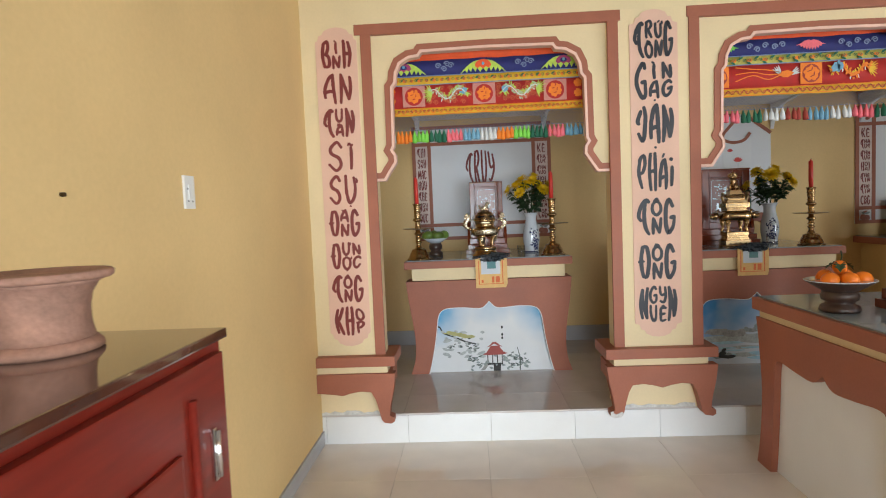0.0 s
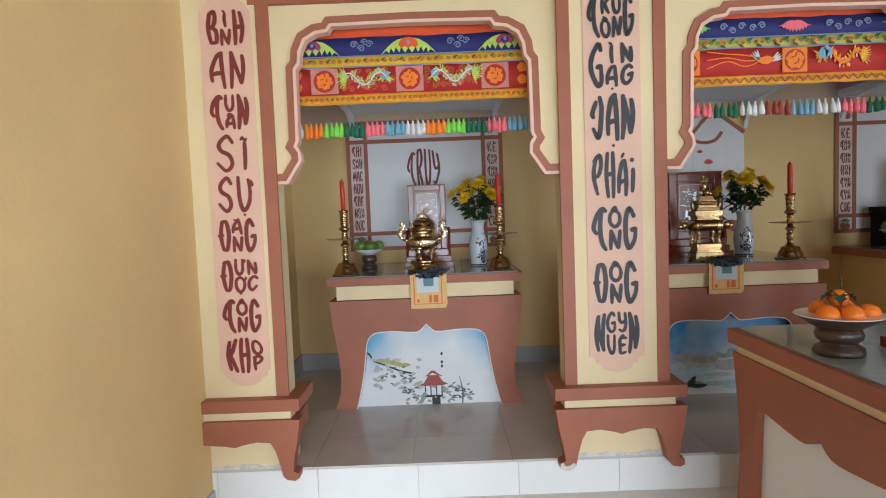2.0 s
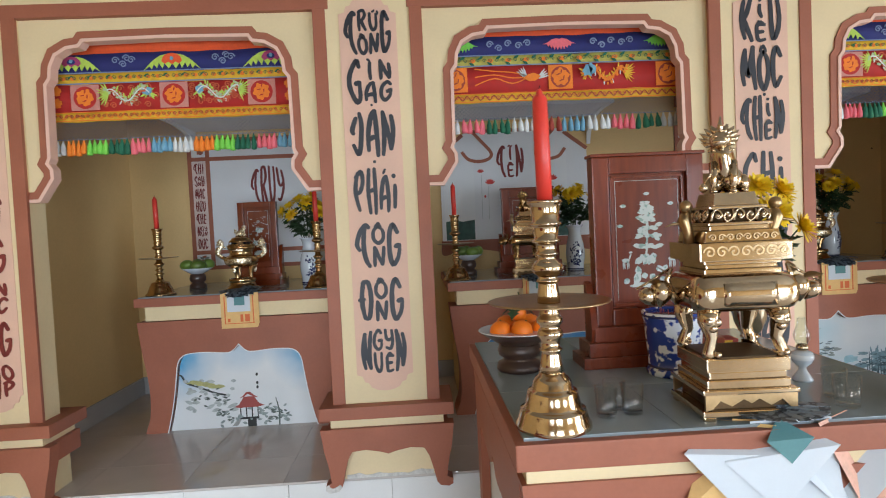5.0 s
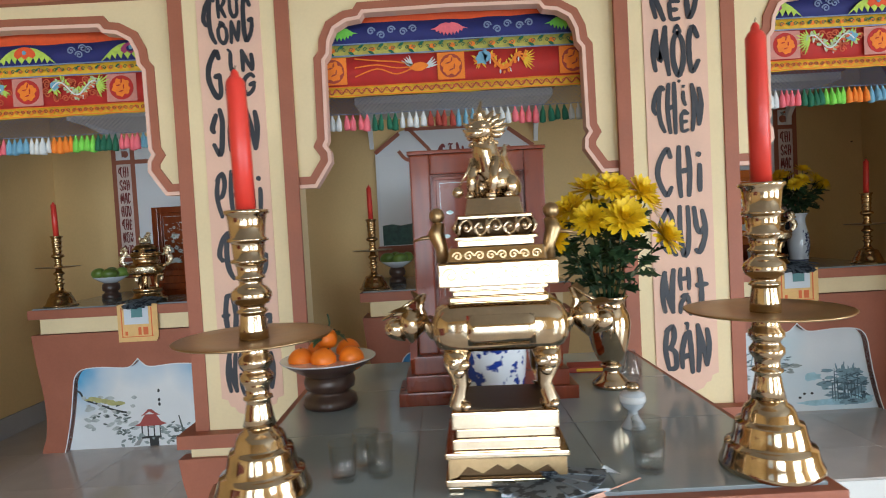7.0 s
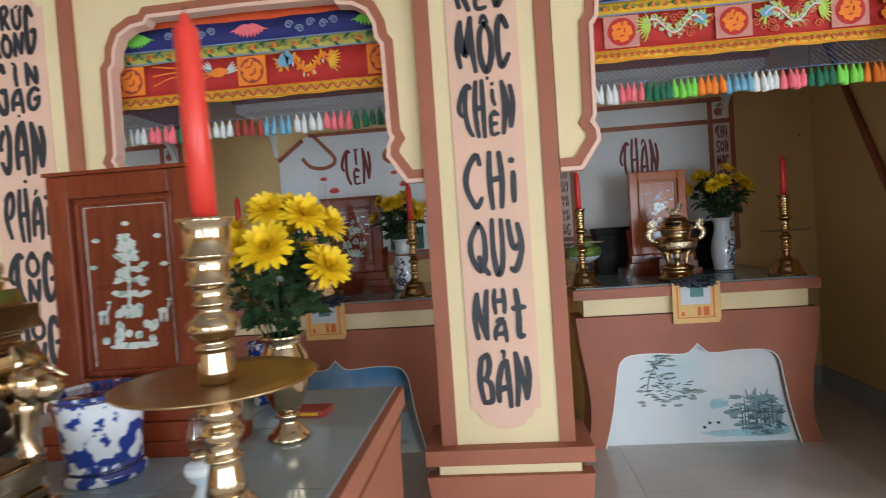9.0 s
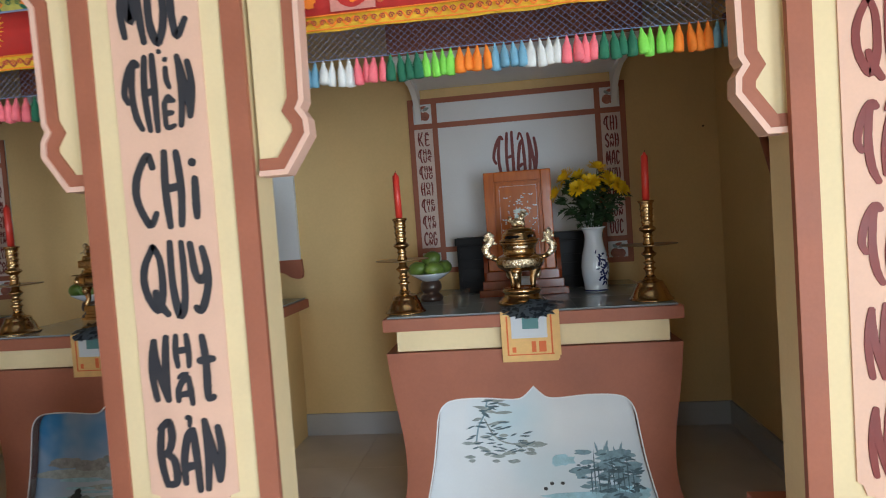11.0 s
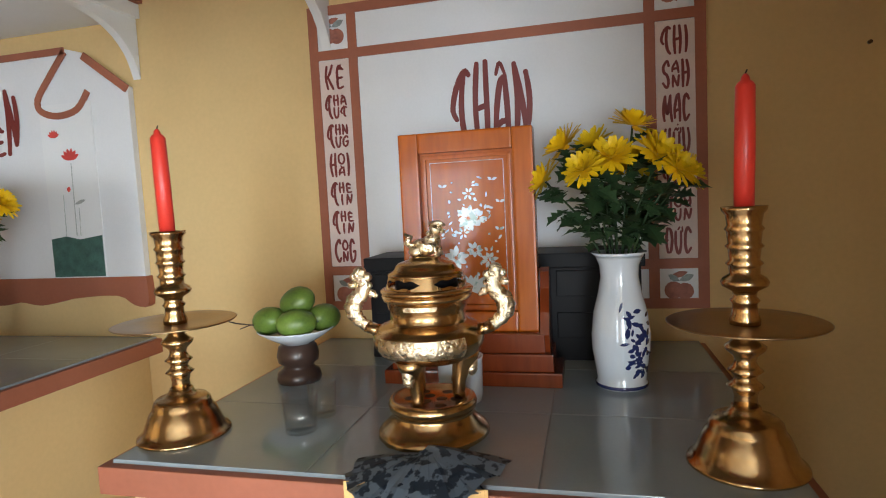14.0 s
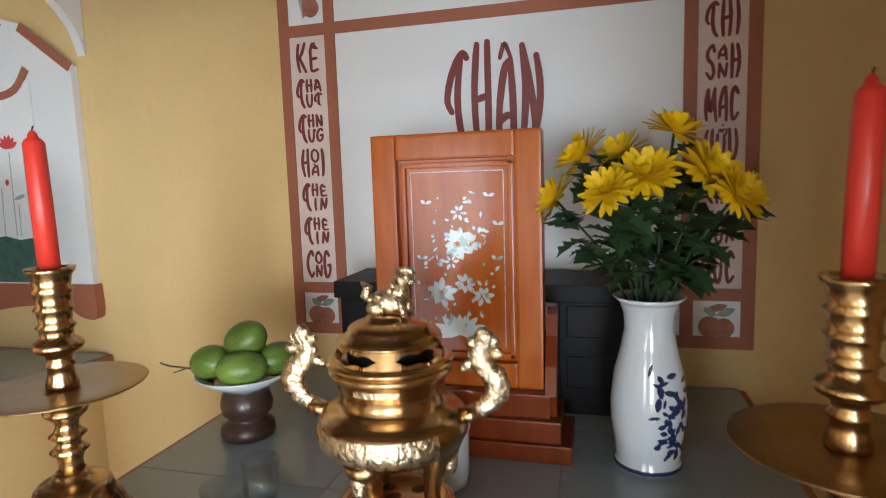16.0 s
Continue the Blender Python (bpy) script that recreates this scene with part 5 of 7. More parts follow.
def leaf_mesh(L, rng, plain=False):
    """A leaf bent along its length: lobed as a chrysanthemum's, or plain and oval."""
    bm = bmesh.new()
    line = [(0, 0.03), (0.18, 0.10), (0.26, 0.30), (0.36, 0.14), (0.48, 0.36), (0.58, 0.16), (0.70, 0.30), (0.80, 0.12), (1.0, 0.0)]
    if plain:
        line = [(0, 0.02), (0.15, 0.18), (0.35, 0.30), (0.6, 0.28), (0.82, 0.15), (1.0, 0.0)]
    mid, l, r = [], [], []
    for x, y in line:
        z = -0.28 * x * x
        mid.append(bm.verts.new((x * L, 0, z * L)))
        l.append(bm.verts.new((x * L, y * L, (z + 0.25 * y) * L)))
        r.append(bm.verts.new((x * L, -y * L, (z + 0.25 * y) * L)))
    for i in range(len(line) - 1):
        bm.faces.new((mid[i], mid[i + 1], l[i + 1], l[i]))
        bm.faces.new((mid[i + 1], mid[i], r[i], r[i + 1]))
    return bm


def lion_mesh(s):
    """A seated guardian lion of about s high, with a spiked mane, a horn and one paw on a ball."""
    bm = bmesh.new()
    ball(bm, (0.06 * s, 0.06 * s, 0.20 * s), 0.19 * s, 16, 10, (1.0, 1.15, 1.0))
    tube([(0.05 * s, 0.05 * s, 0.16 * s), (-0.01 * s, -0.02 * s, 0.36 * s), (-0.04 * s, -0.07 * s, 0.56 * s), (-0.05 * s, -0.09 * s, 0.68 * s)], [0.17 * s, 0.165 * s, 0.15 * s, 0.12 * s], 14, bm)
    ball(bm, (-0.06 * s, -0.12 * s, 0.76 * s), 0.145 * s, 16, 10, (1.0, 1.05, 0.85))
    ball(bm, (-0.09 * s, -0.25 * s, 0.72 * s), 0.085 * s, 12, 8, (1.15, 0.8, 0.72))
    for q in (-1, 1):
        ball(bm, (-0.06 * s + q * 0.07 * s, -0.235 * s, 0.80 * s), 0.030 * s, 8, 6)
        tube([(-0.03 * s + q * 0.11 * s, -0.10 * s, 0.44 * s), (-0.04 * s + q * 0.13 * s, -0.19 * s, 0.24 * s), (-0.05 * s + q * 0.12 * s, -0.20 * s, 0.03 * s)], [0.075 * s, 0.055 * s, 0.052 * s], 9, bm)
        ball(bm, (-0.05 * s + q * 0.12 * s, -0.24 * s, 0.035 * s), 0.06 * s, 9, 6, (1, 1.4, 0.65))
        ball(bm, (0.06 * s + q * 0.17 * s, 0.05 * s, 0.14 * s), 0.13 * s, 12, 8, (0.7, 1.25, 1.05))
        ball(bm, (0.04 * s + q * 0.19 * s, -0.12 * s, 0.035 * s), 0.06 * s, 9, 6, (0.9, 1.5, 0.65))
        for k in range(7):
            a = -0.5 + 0.42 * k
            x, z = q * math.cos(a), math.sin(a)
            tube([(-0.06 * s + x * 0.11 * s, -0.04 * s, 0.77 * s + z * 0.09 * s), (-0.06 * s + x * 0.20 * s, 0.0, 0.79 * s + z * 0.16 * s), (-0.06 * s + x * 0.27 * s, 0.03 * s, 0.84 * s + z * 0.17 * s)], [0.045 * s, 0.036 * s, 0.006 * s], 7, bm)
    tube([(-0.06 * s, -0.14 * s, 0.86 * s), (-0.06 * s, -0.12 * s, 1.0 * s), (-0.05 * s, -0.08 * s, 1.10 * s)], [0.04 * s, 0.028 * s, 0.008 * s], 8, bm)
    tube([(0.06 * s, 0.25 * s, 0.10 * s), (0.10 * s, 0.33 * s, 0.30 * s), (0.04 * s, 0.30 * s, 0.50 * s), (0.10 * s, 0.27 * s, 0.64 * s)], [0.05 * s, 0.085 * s, 0.07 * s, 0.015 * s], 9, bm)
    for k in range(8):
        a = 2 * math.pi * k / 8
        ball(bm, (-0.05 * s + 0.15 * s * math.cos(a), -0.07 * s + 0.13 * s * math.sin(a), 0.62 * s), 0.028 * s, 7, 5)
    tube([(-0.16 * s, -0.20 * s, 0.42 * s), (-0.22 * s, -0.26 * s, 0.26 * s), (-0.30 * s, -0.26 * s, 0.14 * s)], [0.012 * s, 0.012 * s, 0.012 * s], 6, bm)
    ball(bm, (-0.31 * s, -0.26 * s, 0.09 * s), 0.065 * s, 10, 7)
    return bm


def squared(prof, s, ratio=0.86, power=7.0, seg=64):
    """Turned like a lathe, but with rounded-square sections."""
    bm = bmesh.new()
    rows = []
    for r, z in prof:
        row = []
        for i in range(seg):
            a = 2 * math.pi * (i + 0.5) / seg
            c, d = math.cos(a), math.sin(a)
            k = (abs(c) ** power + abs(d) ** power) ** (-1 / power)
            row.append(bm.verts.new((r * s * k * c, r * s * ratio * k * d, z * s)))
        rows.append(row)
    for p, q in zip(rows, rows[1:]):
        for i in range(seg):
            bm.faces.new((p[i], p[(i + 1) % seg], q[(i + 1) % seg], q[i])).smooth = True
    bm.faces.new(rows[0][::-1])
    bm.faces.new(rows[-1])
    return bm


def peach(s, tilt):
    """A heart-shaped fruit hanging by its stalk, the tip pointing down."""
    bm = lathe([(0, 0.0), (0.012 * s, 0.002 * s), (0.026 * s, -0.010 * s), (0.031 * s, -0.026 * s), (0.027 * s, -0.044 * s), (0.014 * s, -0.060 * s), (0.004 * s, -0.070 * s), (0, -0.074 * s)], 18)
    bmesh.ops.rotate(bm, cent=(0, 0, 0), matrix=Matrix.Rotation(tilt, 3, "Y"), verts=bm.verts[:])
    return bm


def turned_patch(prof, a0, a1, n=28):
    """A turned surface over part of the circle only."""
    bm = bmesh.new()
    rows = [[bm.verts.new((r * math.cos(a), r * math.sin(a), z)) for a in (a0 + (a1 - a0) * i / n for i in range(n + 1))] for r, z in prof]
    for p, q in zip(rows, rows[1:]):
        for i in range(n):
            bm.faces.new((p[i], p[i + 1], q[i + 1], q[i])).smooth = True
    return bm


def pierced_band(r0, z0, r1, z1, centres, half):
    """A sloping ring with cloud-edged openings cut through it."""
    bm = bmesh.new()
    n, rows = 120, [[], [], [], []]
    for i in range(n):
        a = 2 * math.pi * i / n
        gap = 0.0
        for c in centres:
            d = abs((a - c + math.pi) % (2 * math.pi) - math.pi) / half
            if d < 1:
                gap = (1 - d ** 4) * (0.72 + 0.16 * math.cos(9 * d))
        for row, f in zip(rows, (0.0, 0.5 - 0.42 * gap, 0.5 + 0.42 * gap, 1.0)):
            r, z = r0 + (r1 - r0) * f, z0 + (z1 - z0) * f
            row.append(bm.verts.new((r * math.cos(a), r * math.sin(a), z)))
    for lo, hi in ((0, 1), (2, 3)):
        for i in range(n):
            j = (i + 1) % n
            bm.faces.new((rows[lo][i], rows[lo][j], rows[hi][j], rows[hi][i])).smooth = True
    bmesh.ops.solidify(bm, geom=bm.faces[:], thickness=0.003)
    bmesh.ops.remove_doubles(bm, verts=bm.verts[:], dist=1e-5)
    return bm


def crouched_lion(s):
    """A lion lying sideways with a raised head, a plumed tail and a curly flank."""
    bm = bmesh.new()
    ball(bm, (0, 0, 0.30 * s), 0.27 * s, 16, 10, (1.45, 0.85, 0.95))
    ball(bm, (0.24 * s, 0, 0.50 * s), 0.20 * s, 14, 10, (0.95, 0.9, 1.3))
    ball(bm, (0.32 * s, 0, 0.80 * s), 0.17 * s, 14, 10, (1.1, 0.95, 0.9))
    ball(bm, (0.47 * s, 0, 0.74 * s), 0.085 * s, 10, 7, (1.0, 0.9, 0.8))
    tube([(0.18 * s, 0, 0.96 * s), (0.40 * s, 0, 0.99 * s), (0.58 * s, 0, 0.90 * s)], [0.06 * s, 0.075 * s, 0.03 * s], 8, bm)
    tube([(-0.30 * s, 0, 0.28 * s), (-0.46 * s, 0, 0.42 * s), (-0.40 * s, 0, 0.60 * s), (-0.54 * s, 0, 0.70 * s)], [0.09 * s, 0.11 * s, 0.10 * s, 0.03 * s], 8, bm)
    for q in (-1, 1):
        ball(bm, (-0.18 * s, q * 0.17 * s, 0.18 * s), 0.16 * s, 10, 8, (1.2, 0.6, 1.0))
        tube([(0.28 * s, q * 0.12 * s, 0.45 * s), (0.34 * s, q * 0.15 * s, 0.2 * s), (0.38 * s, q * 0.15 * s, 0.03 * s)], [0.09 * s, 0.07 * s, 0.07 * s], 8, bm)
        for x, z in ((-0.28, 0.38), (-0.12, 0.44), (0.04, 0.38), (-0.20, 0.28), (-0.02, 0.26), (0.12, 0.56), (0.18, 0.70)):
            ball(bm, (x * s, q * 0.19 * s, z * s), 0.065 * s, 8, 6, (1, 0.7, 1))
    return bm


def tripod_censer(m, s, label):
    c = thing("tripod_censer", m, label, "censer", "round brass censers")

    def turned(name, prof, mat=M_SATIN, lab=""):
        return part(name, lathe([(r * s, z * s) for r, z in prof], 56), mat, c, lab)

    turned("stand", [(0.094, 0.006), (0.112, 0.006), (0.118, 0.012), (0.116, 0.022), (0.106, 0.032), (0.092, 0.046), (0.086, 0.060), (0.085, 0.068), (0.092, 0.074), (0.094, 0.086), (0.090, 0.097), (0.078, 0.098), (0.073, 0.090), (0, 0.090)], M_SATIN, "ringed brass stand")
    for k in range(4):
        a = math.pi / 4 + k * math.pi / 2
        o = part("stand_foot", ball(bmesh.new(), (0, 0, 0), 0.017 * s, 10, 7, (1, 1, 0.62)), M_SATIN, c)
        o.location = (0.100 * s * math.cos(a), 0.100 * s * math.sin(a), 0.010 * s)
    for k in range(9):
        a, r = (k * math.pi / 3, 0.050) if k < 6 else (k * 2.09, 0.020)
        # nothing is cut here: dark discs paint the shade of the holes
        part("grille_hole", scatter_y([disc_shape(r * s * math.cos(a), r * s * math.sin(a), 0.012 * s, 0.012 * s, 10)], 0.0905 * s), M_NAIL_SHADE, c, "flat dark disc for the shade in a grille hole")
    for k in range(3):
        a = 2 * math.pi * k / 3 - math.pi / 2 - 0.35
        dx, dy = math.cos(a), math.sin(a)
        part("leg", tube([(r * s * dx, r * s * dy, z * s) for r, z in ((0.058, 0.091), (0.056, 0.105), (0.058, 0.135), (0.064, 0.165), (0.072, 0.19), (0.076, 0.212))], [k_ * s for k_ in (0.0125, 0.013, 0.015, 0.020, 0.027, 0.031)], 16), M_SATIN, c)
        part("leg_mask", ball(bmesh.new(), (0.086 * s * dx, 0.086 * s * dy, 0.172 * s), 0.019 * s, 12, 9, (0.7, 0.7, 1.6)), M_CAST, c, "cast mask on the leg")
    turned("belly", [(0, 0.185), (0.05, 0.187), (0.084, 0.195), (0.106, 0.212), (0.116, 0.232), (0.1175, 0.248), (0.112, 0.264), (0.099, 0.276), (0.084, 0.282), (0.079, 0.288), (0.0785, 0.312), (0.083, 0.318), (0.0835, 0.330), (0.090, 0.335), (0.094, 0.342), (0.094, 0.350), (0.086, 0.353), (0.07, 0.353)], M_SATIN, "bulging polished belly")
    for a in (-math.pi / 2, math.pi / 2):
        part("belly_relief", turned_patch([(0.1100 * s, 0.216 * s), (0.1178 * s, 0.230 * s), (0.1192 * s, 0.244 * s), (0.1148 * s, 0.260 * s)], a - 0.85, a + 0.85), M_CAST, c, "cast relief cartouche")
        part("neck_relief", turned_patch([(0.0842 * s, 0.319 * s), (0.0846 * s, 0.329 * s)], a - 0.42, a + 0.42), M_CAST, c, "engraved neck band")
    turned("lid_rim", [(0.080, 0.353), (0.095, 0.354), (0.097, 0.359), (0.092, 0.364), (0.084, 0.366)])
    part("pierced_lid", pierced_band(0.085 * s, 0.365 * s, 0.078 * s, 0.394 * s, (-2.15, -0.58, 0.98, 2.55), 0.62), M_SATIN, c, "lid wall with cloud-shaped openings")
    # black insert added as the shade seen through the cloud openings
    turned("lid_lining", [(0.066, 0.366), (0.062, 0.392), (0, 0.392)], M_BLACK, "black insert for the shade inside the lid")
    turned("lid_dome", [(0.079, 0.3935), (0.080, 0.397), (0.070, 0.403), (0.064, 0.410), (0.063, 0.415), (0.057, 0.422), (0.045, 0.427), (0.034, 0.430), (0.033, 0.436), (0, 0.437)], M_SATIN, "stepped domed lid")
    o = part("lion_finial", crouched_lion(0.082 * s), M_CAST, c, "crouching lion finial")
    o.location, o.rotation_euler = (0, 0, 0.434 * s), (0, 0, -0.15)
    for q in (-1, 1):
        part("handle_root", tube([(q * x * s, 0, z * s) for x, z in ((0.098, 0.258), (0.118, 0.262), (0.134, 0.270))], [0.015 * s, 0.0145 * s, 0.015 * s], 14), M_SATIN, c)
        bm = bmesh.new()
        path = brush_line([(x, z) for x, z in ((0.130, 0.268), (0.150, 0.284), (0.163, 0.308), (0.157, 0.334), (0.142, 0.350), (0.136, 0.372), (0.146, 0.394), (0.152, 0.402))], 3)
        n_ = len(path) - 1
        tube([(q * p.x * s, 0, p.y * s) for p in path], [(0.0125 + 0.006 * math.sin(math.pi * min(1, 1.25 * i / n_)) ** 2 + 0.003 * (i % 2)) * s * (0.75 if i == n_ else 1) for i in range(n_ + 1)], 10, bm)
        for dx, dz, r in ((0.012, 0.012, 0.011), (-0.016, 0.010, 0.011), (0.0, 0.022, 0.015), (0.018, -0.008, 0.010), (-0.018, -0.010, 0.009), (-0.024, -0.030, 0.010), (-0.032, -0.036, 0.006)):
            ball(bm, (q * (0.144 + dx) * s, 0, (0.380 + dz) * s), r * s, 10, 7)
        for k in range(8):
            p = path[2 + 2 * k] if 2 + 2 * k < len(path) else path[-1]
            ball(bm, (q * (p.x + 0.011) * s, 0, p.y * s), 0.007 * s, 7, 5)
        for v in bm.verts:
            v.co.y *= 0.6
        part("dragon_handle", bm, M_CAST, c, "bright cast handle shaped as a dragon")
    return c


def scatter_y(shapes, z):
    bm = bmesh.new()
    for pts in shapes:
        bm.faces.new([bm.verts.new((x, y, z)) for x, y in pts])
    return bm


def square_censer(m, s, label, metal=M_BRASS):
    """A tall square lidded censer on a stepped stand; s is 1 for the one on the table."""
    c = thing("square_censer", m, label, "censer", "square brass censers")

    def tier(name, half, depth, z0, z1, lab="", mat=metal, bev=0.003, top=None):
        bm = Box(-half * s, half * s, -depth * s, depth * s, z0 * s, z1 * s, bevel=bev * s)
        if top:
            mid = (z0 + z1) / 2 * s
            for v in bm.verts:
                if v.co.z > mid:
                    v.co.x *= top
                    v.co.y *= top
        return part(name, bm, mat, c, lab)

    tier("foot_plate", 0.125, 0.11, 0.012, 0.028)
    for qx in (-1, 1):
        for qy in (-1, 1):
            o = part("stand_foot", Box(-0.016 * s, 0.016 * s, -0.014 * s, 0.014 * s, 0, 0.013 * s, bevel=0.004 * s), metal, c)
            o.location = (qx * 0.105 * s, qy * 0.09 * s, 0)
    fret = [(-0.118, 0.028), (-0.118, 0.078), (0.118, 0.078), (0.118, 0.028), (0.10, 0.034), (0.08, 0.055), (0.05, 0.04), (0.02, 0.058), (0, 0.046), (-0.02, 0.058), (-0.05, 0.04), (-0.08, 0.055), (-0.10, 0.034)]
    part("fretwork", slab([(x * s, z * s) for x, z in fret], -0.108 * s, -0.098 * s), M_BRASSD, c, "pierced scrolled apron")
    part("fretwork", slab([(x * s, z * s) for x, z in fret], 0.098 * s, 0.108 * s), M_BRASSD, c)
    # solid core, its dark colour stands for shade behind the fretwork
    tier("stand_core", 0.098, 0.095, 0.028, 0.078, "", M_NAIL_SHADE)
    tier("fret_rail", 0.124, 0.11, 0.070, 0.082, "", metal)
    tier("step", 0.108, 0.098, 0.082, 0.105)
    tier("step", 0.100, 0.092, 0.105, 0.125)
    tier("step", 0.108, 0.098, 0.125, 0.160, "plain stepped block")
    # unpierced plate; the dark colour stands for shade in the openings
    tier("stand_top", 0.095, 0.088, 0.160, 0.163, "solid stand top, darkened for the shade in its piercings", M_NAIL_SHADE)
    for qx in (-1, 1):
        for qy in (-1, 1):
            bm = tube([(0, 0, 0), (qx * 0.010 * s, qy * 0.006 * s, 0.012 * s), (-qx * 0.004 * s, 0, 0.05 * s), (qx * 0.006 * s, qy * 0.004 * s, 0.095 * s), (0, 0, 0.125 * s)], [0.020 * s, 0.016 * s, 0.015 * s, 0.026 * s, 0.030 * s], 12)
            for dx, dz, r in ((0.010, 0.095, 0.014), (-0.010, 0.098, 0.014), (0, 0.080, 0.013), (0.012, 0.01, 0.010)):
                ball(bm, (dx * s, -0.018 * s * (1 if qy < 0 else -1), dz * s), r * s, 8, 6)
            o = part("mask_leg", bm, metal, c, "curved leg with a lion mask")
            o.location = (qx * 0.088 * s, qy * 0.075 * s, 0.162 * s)
    part("body", squared([(0.095, 0.283), (0.118, 0.285), (0.130, 0.292), (0.138, 0.308), (0.141, 0.330), (0.138, 0.350), (0.128, 0.370), (0.116, 0.378), (0.098, 0.381)], s), metal, c, "bulging square body")
    bm = squared([(0.1405, 0.300), (0.1435, 0.330), (0.1400, 0.360)], s)
    bmesh.ops.delete(bm, geom=[f for f in bm.faces if len(f.verts) > 4 or f.calc_center_median().y > -0.112 * s or abs(f.calc_center_median().x) > 0.072 * s], context="FACES")
    bmesh.ops.solidify(bm, geom=bm.faces[:], thickness=0.002 * s)
    part("body_panel", bm, metal, c, "raised cartouche")
    for i, (h, z0, z1) in enumerate(((0.100, 0.380, 0.392), (0.093, 0.392, 0.404), (0.100, 0.404, 0.414))):
        tier("neck_ring", h, h - 0.018, z0, z1)
    tier("rim_band", 0.119, 0.102, 0.414, 0.462, "engraved square rim")
    part("engraving", scroll_lines(-0.11 * s, 0.11 * s, 0.438 * s, 0.016 * s, 7, -0.1025 * s, bmesh.new()), M_BRASSD, c, "engraved scrollwork")["kind"] = "stuff"
    tier("lid_step", 0.100, 0.088, 0.462, 0.492, "", metal, 0.003, 0.95)
    part("lid_engraving", scroll_lines(-0.09 * s, 0.09 * s, 0.475 * s, 0.010 * s, 8, -0.0885 * s, bmesh.new()), M_BRASSD, c)["kind"] = "stuff"
    tier("lid_step", 0.078, 0.07, 0.492, 0.506)
    # solid filling coloured dark in place of the lid's shaded inside
    part("lid_core", squared([(0.064, 0.506), (0.076, 0.520), (0.078, 0.532), (0.074, 0.545), (0.062, 0.556)], s, 0.9), M_NAIL_SHADE, c, "solid core, coloured dark as the shade behind the fretwork")
    tier("fret_ring", 0.084, 0.076, 0.506, 0.514)
    tier("fret_ring", 0.076, 0.068, 0.549, 0.557)
    for turn in range(4):
        bm = bmesh.new()
        wide_, out_ = (0.074, 0.073) if turn % 2 == 0 else (0.066, 0.081)
        for i in range(5):
            x = -wide_ + 2 * wide_ * (i + 0.5) / 5
            pts = [(x + p.x, p.y) for p in brush_line([(-0.014, -0.017), (-0.012, 0.006), (0.002, 0.016), (0.012, 0.004), (0.004, -0.008), (-0.004, -0.002)], 3)]
            if i % 2:
                pts = [(2 * x - u, -w_) for u, w_ in pts]
            tube([(u * s, (-out_ + 0.010 * (w_ / 0.02) ** 2) * s, (0.532 + w_) * s) for u, w_ in pts], 0.0036 * s, 6, bm)
            ball(bm, (x * s, (-out_ - 0.001) * s, 0.532 * s), 0.0065 * s, 7, 5)
        bmesh.ops.rotate(bm, cent=(0, 0, 0), matrix=Matrix.Rotation(turn * math.pi / 2, 3, "Z"), verts=bm.verts[:])
        part("lid_fretwork", bm, metal, c, "pierced floral fretwork")
    tier("lion_base", 0.060, 0.056, 0.556, 0.592, "small engraved plinth", metal, 0.003, 0.9)
    o = part("lion_finial", lion_mesh(0.190 * s), metal, c, "seated lion finial")
    o.location, o.rotation_euler = (0, 0, 0.590 * s), (0, 0, -0.35)
    for q in (-1, 1):
        bm = bmesh.new()
        tube([(0, 0, 0.0), (q * 0.004 * s, 0, 0.03 * s), (q * 0.014 * s, 0, 0.06 * s), (q * 0.006 * s, 0, 0.085 * s)], [0.016 * s, 0.013 * s, 0.018 * s, 0.012 * s], 10, bm)
        ball(bm, (q * 0.010 * s, -0.004 * s, 0.098 * s), 0.017 * s, 10, 8)
        tube([(q * 0.015 * s, 0, 0.055 * s), (q * 0.045 * s, 0, 0.052 * s), (q * 0.065 * s, 0, 0.046 * s)], [0.005 * s, 0.004 * s, 0.001 * s], 6, bm)
        o = part("corner_figure", bm, M_BRASSD, c, "small cast ornament on the lid corner")
        o.location = (q * 0.110 * s, -0.02 * s, 0.462 * s)
        bm = tube([(0, 0, -0.02 * s), (q * 0.022 * s, 0, 0.012 * s), (q * 0.030 * s, -0.004 * s, 0.045 * s), (q * 0.018 * s, -0.006 * s, 0.075 * s)], [0.013 * s, 0.011 * s, 0.008 * s, 0.004 * s], 9)
        tube([(q * 0.024 * s, 0, 0.072 * s), (q * 0.07 * s, 0, 0.044 * s), (q * 0.115 * s, 0, 0.020 * s)], [0.0035 * s, 0.004 * s, 0.0028 * s], 7, bm)
        o = part("branch_handle", bm, metal, c, "handle cast as a fruiting branch")
        o.location = (q * 0.138 * s, 0, 0.320 * s)
        for dx, dz, size, tilt in ((0.045, 0.040, 1.0, 0.1), (0.098, 0.020, 0.78, -0.6)):
            o = part("peach", peach(size * s, -q * tilt), metal, c, "cast peach")
            o.location = (q * (0.138 + dx) * s, -0.006 * s, (0.320 + dz) * s)
        for dx, dz, yaw, tip in ((0.030, 0.048, 1.2, -0.9), (0.055, 0.034, -0.6, -0.4), (0.012, 0.020, 2.2, 0.2)):
            bm = leaf_mesh(0.052 * s, None, True)
            bmesh.ops.solidify(bm, geom=bm.faces[:], thickness=0.0016 * s)
            o = part("cast_leaf", bm, M_BRASSD, c, "cast leaf")
            o.location, o.rotation_euler = (q * (0.138 + dx) * s, -0.012 * s, (0.320 + dz) * s), (0.5, tip, yaw if q > 0 else math.pi - yaw)
    return c


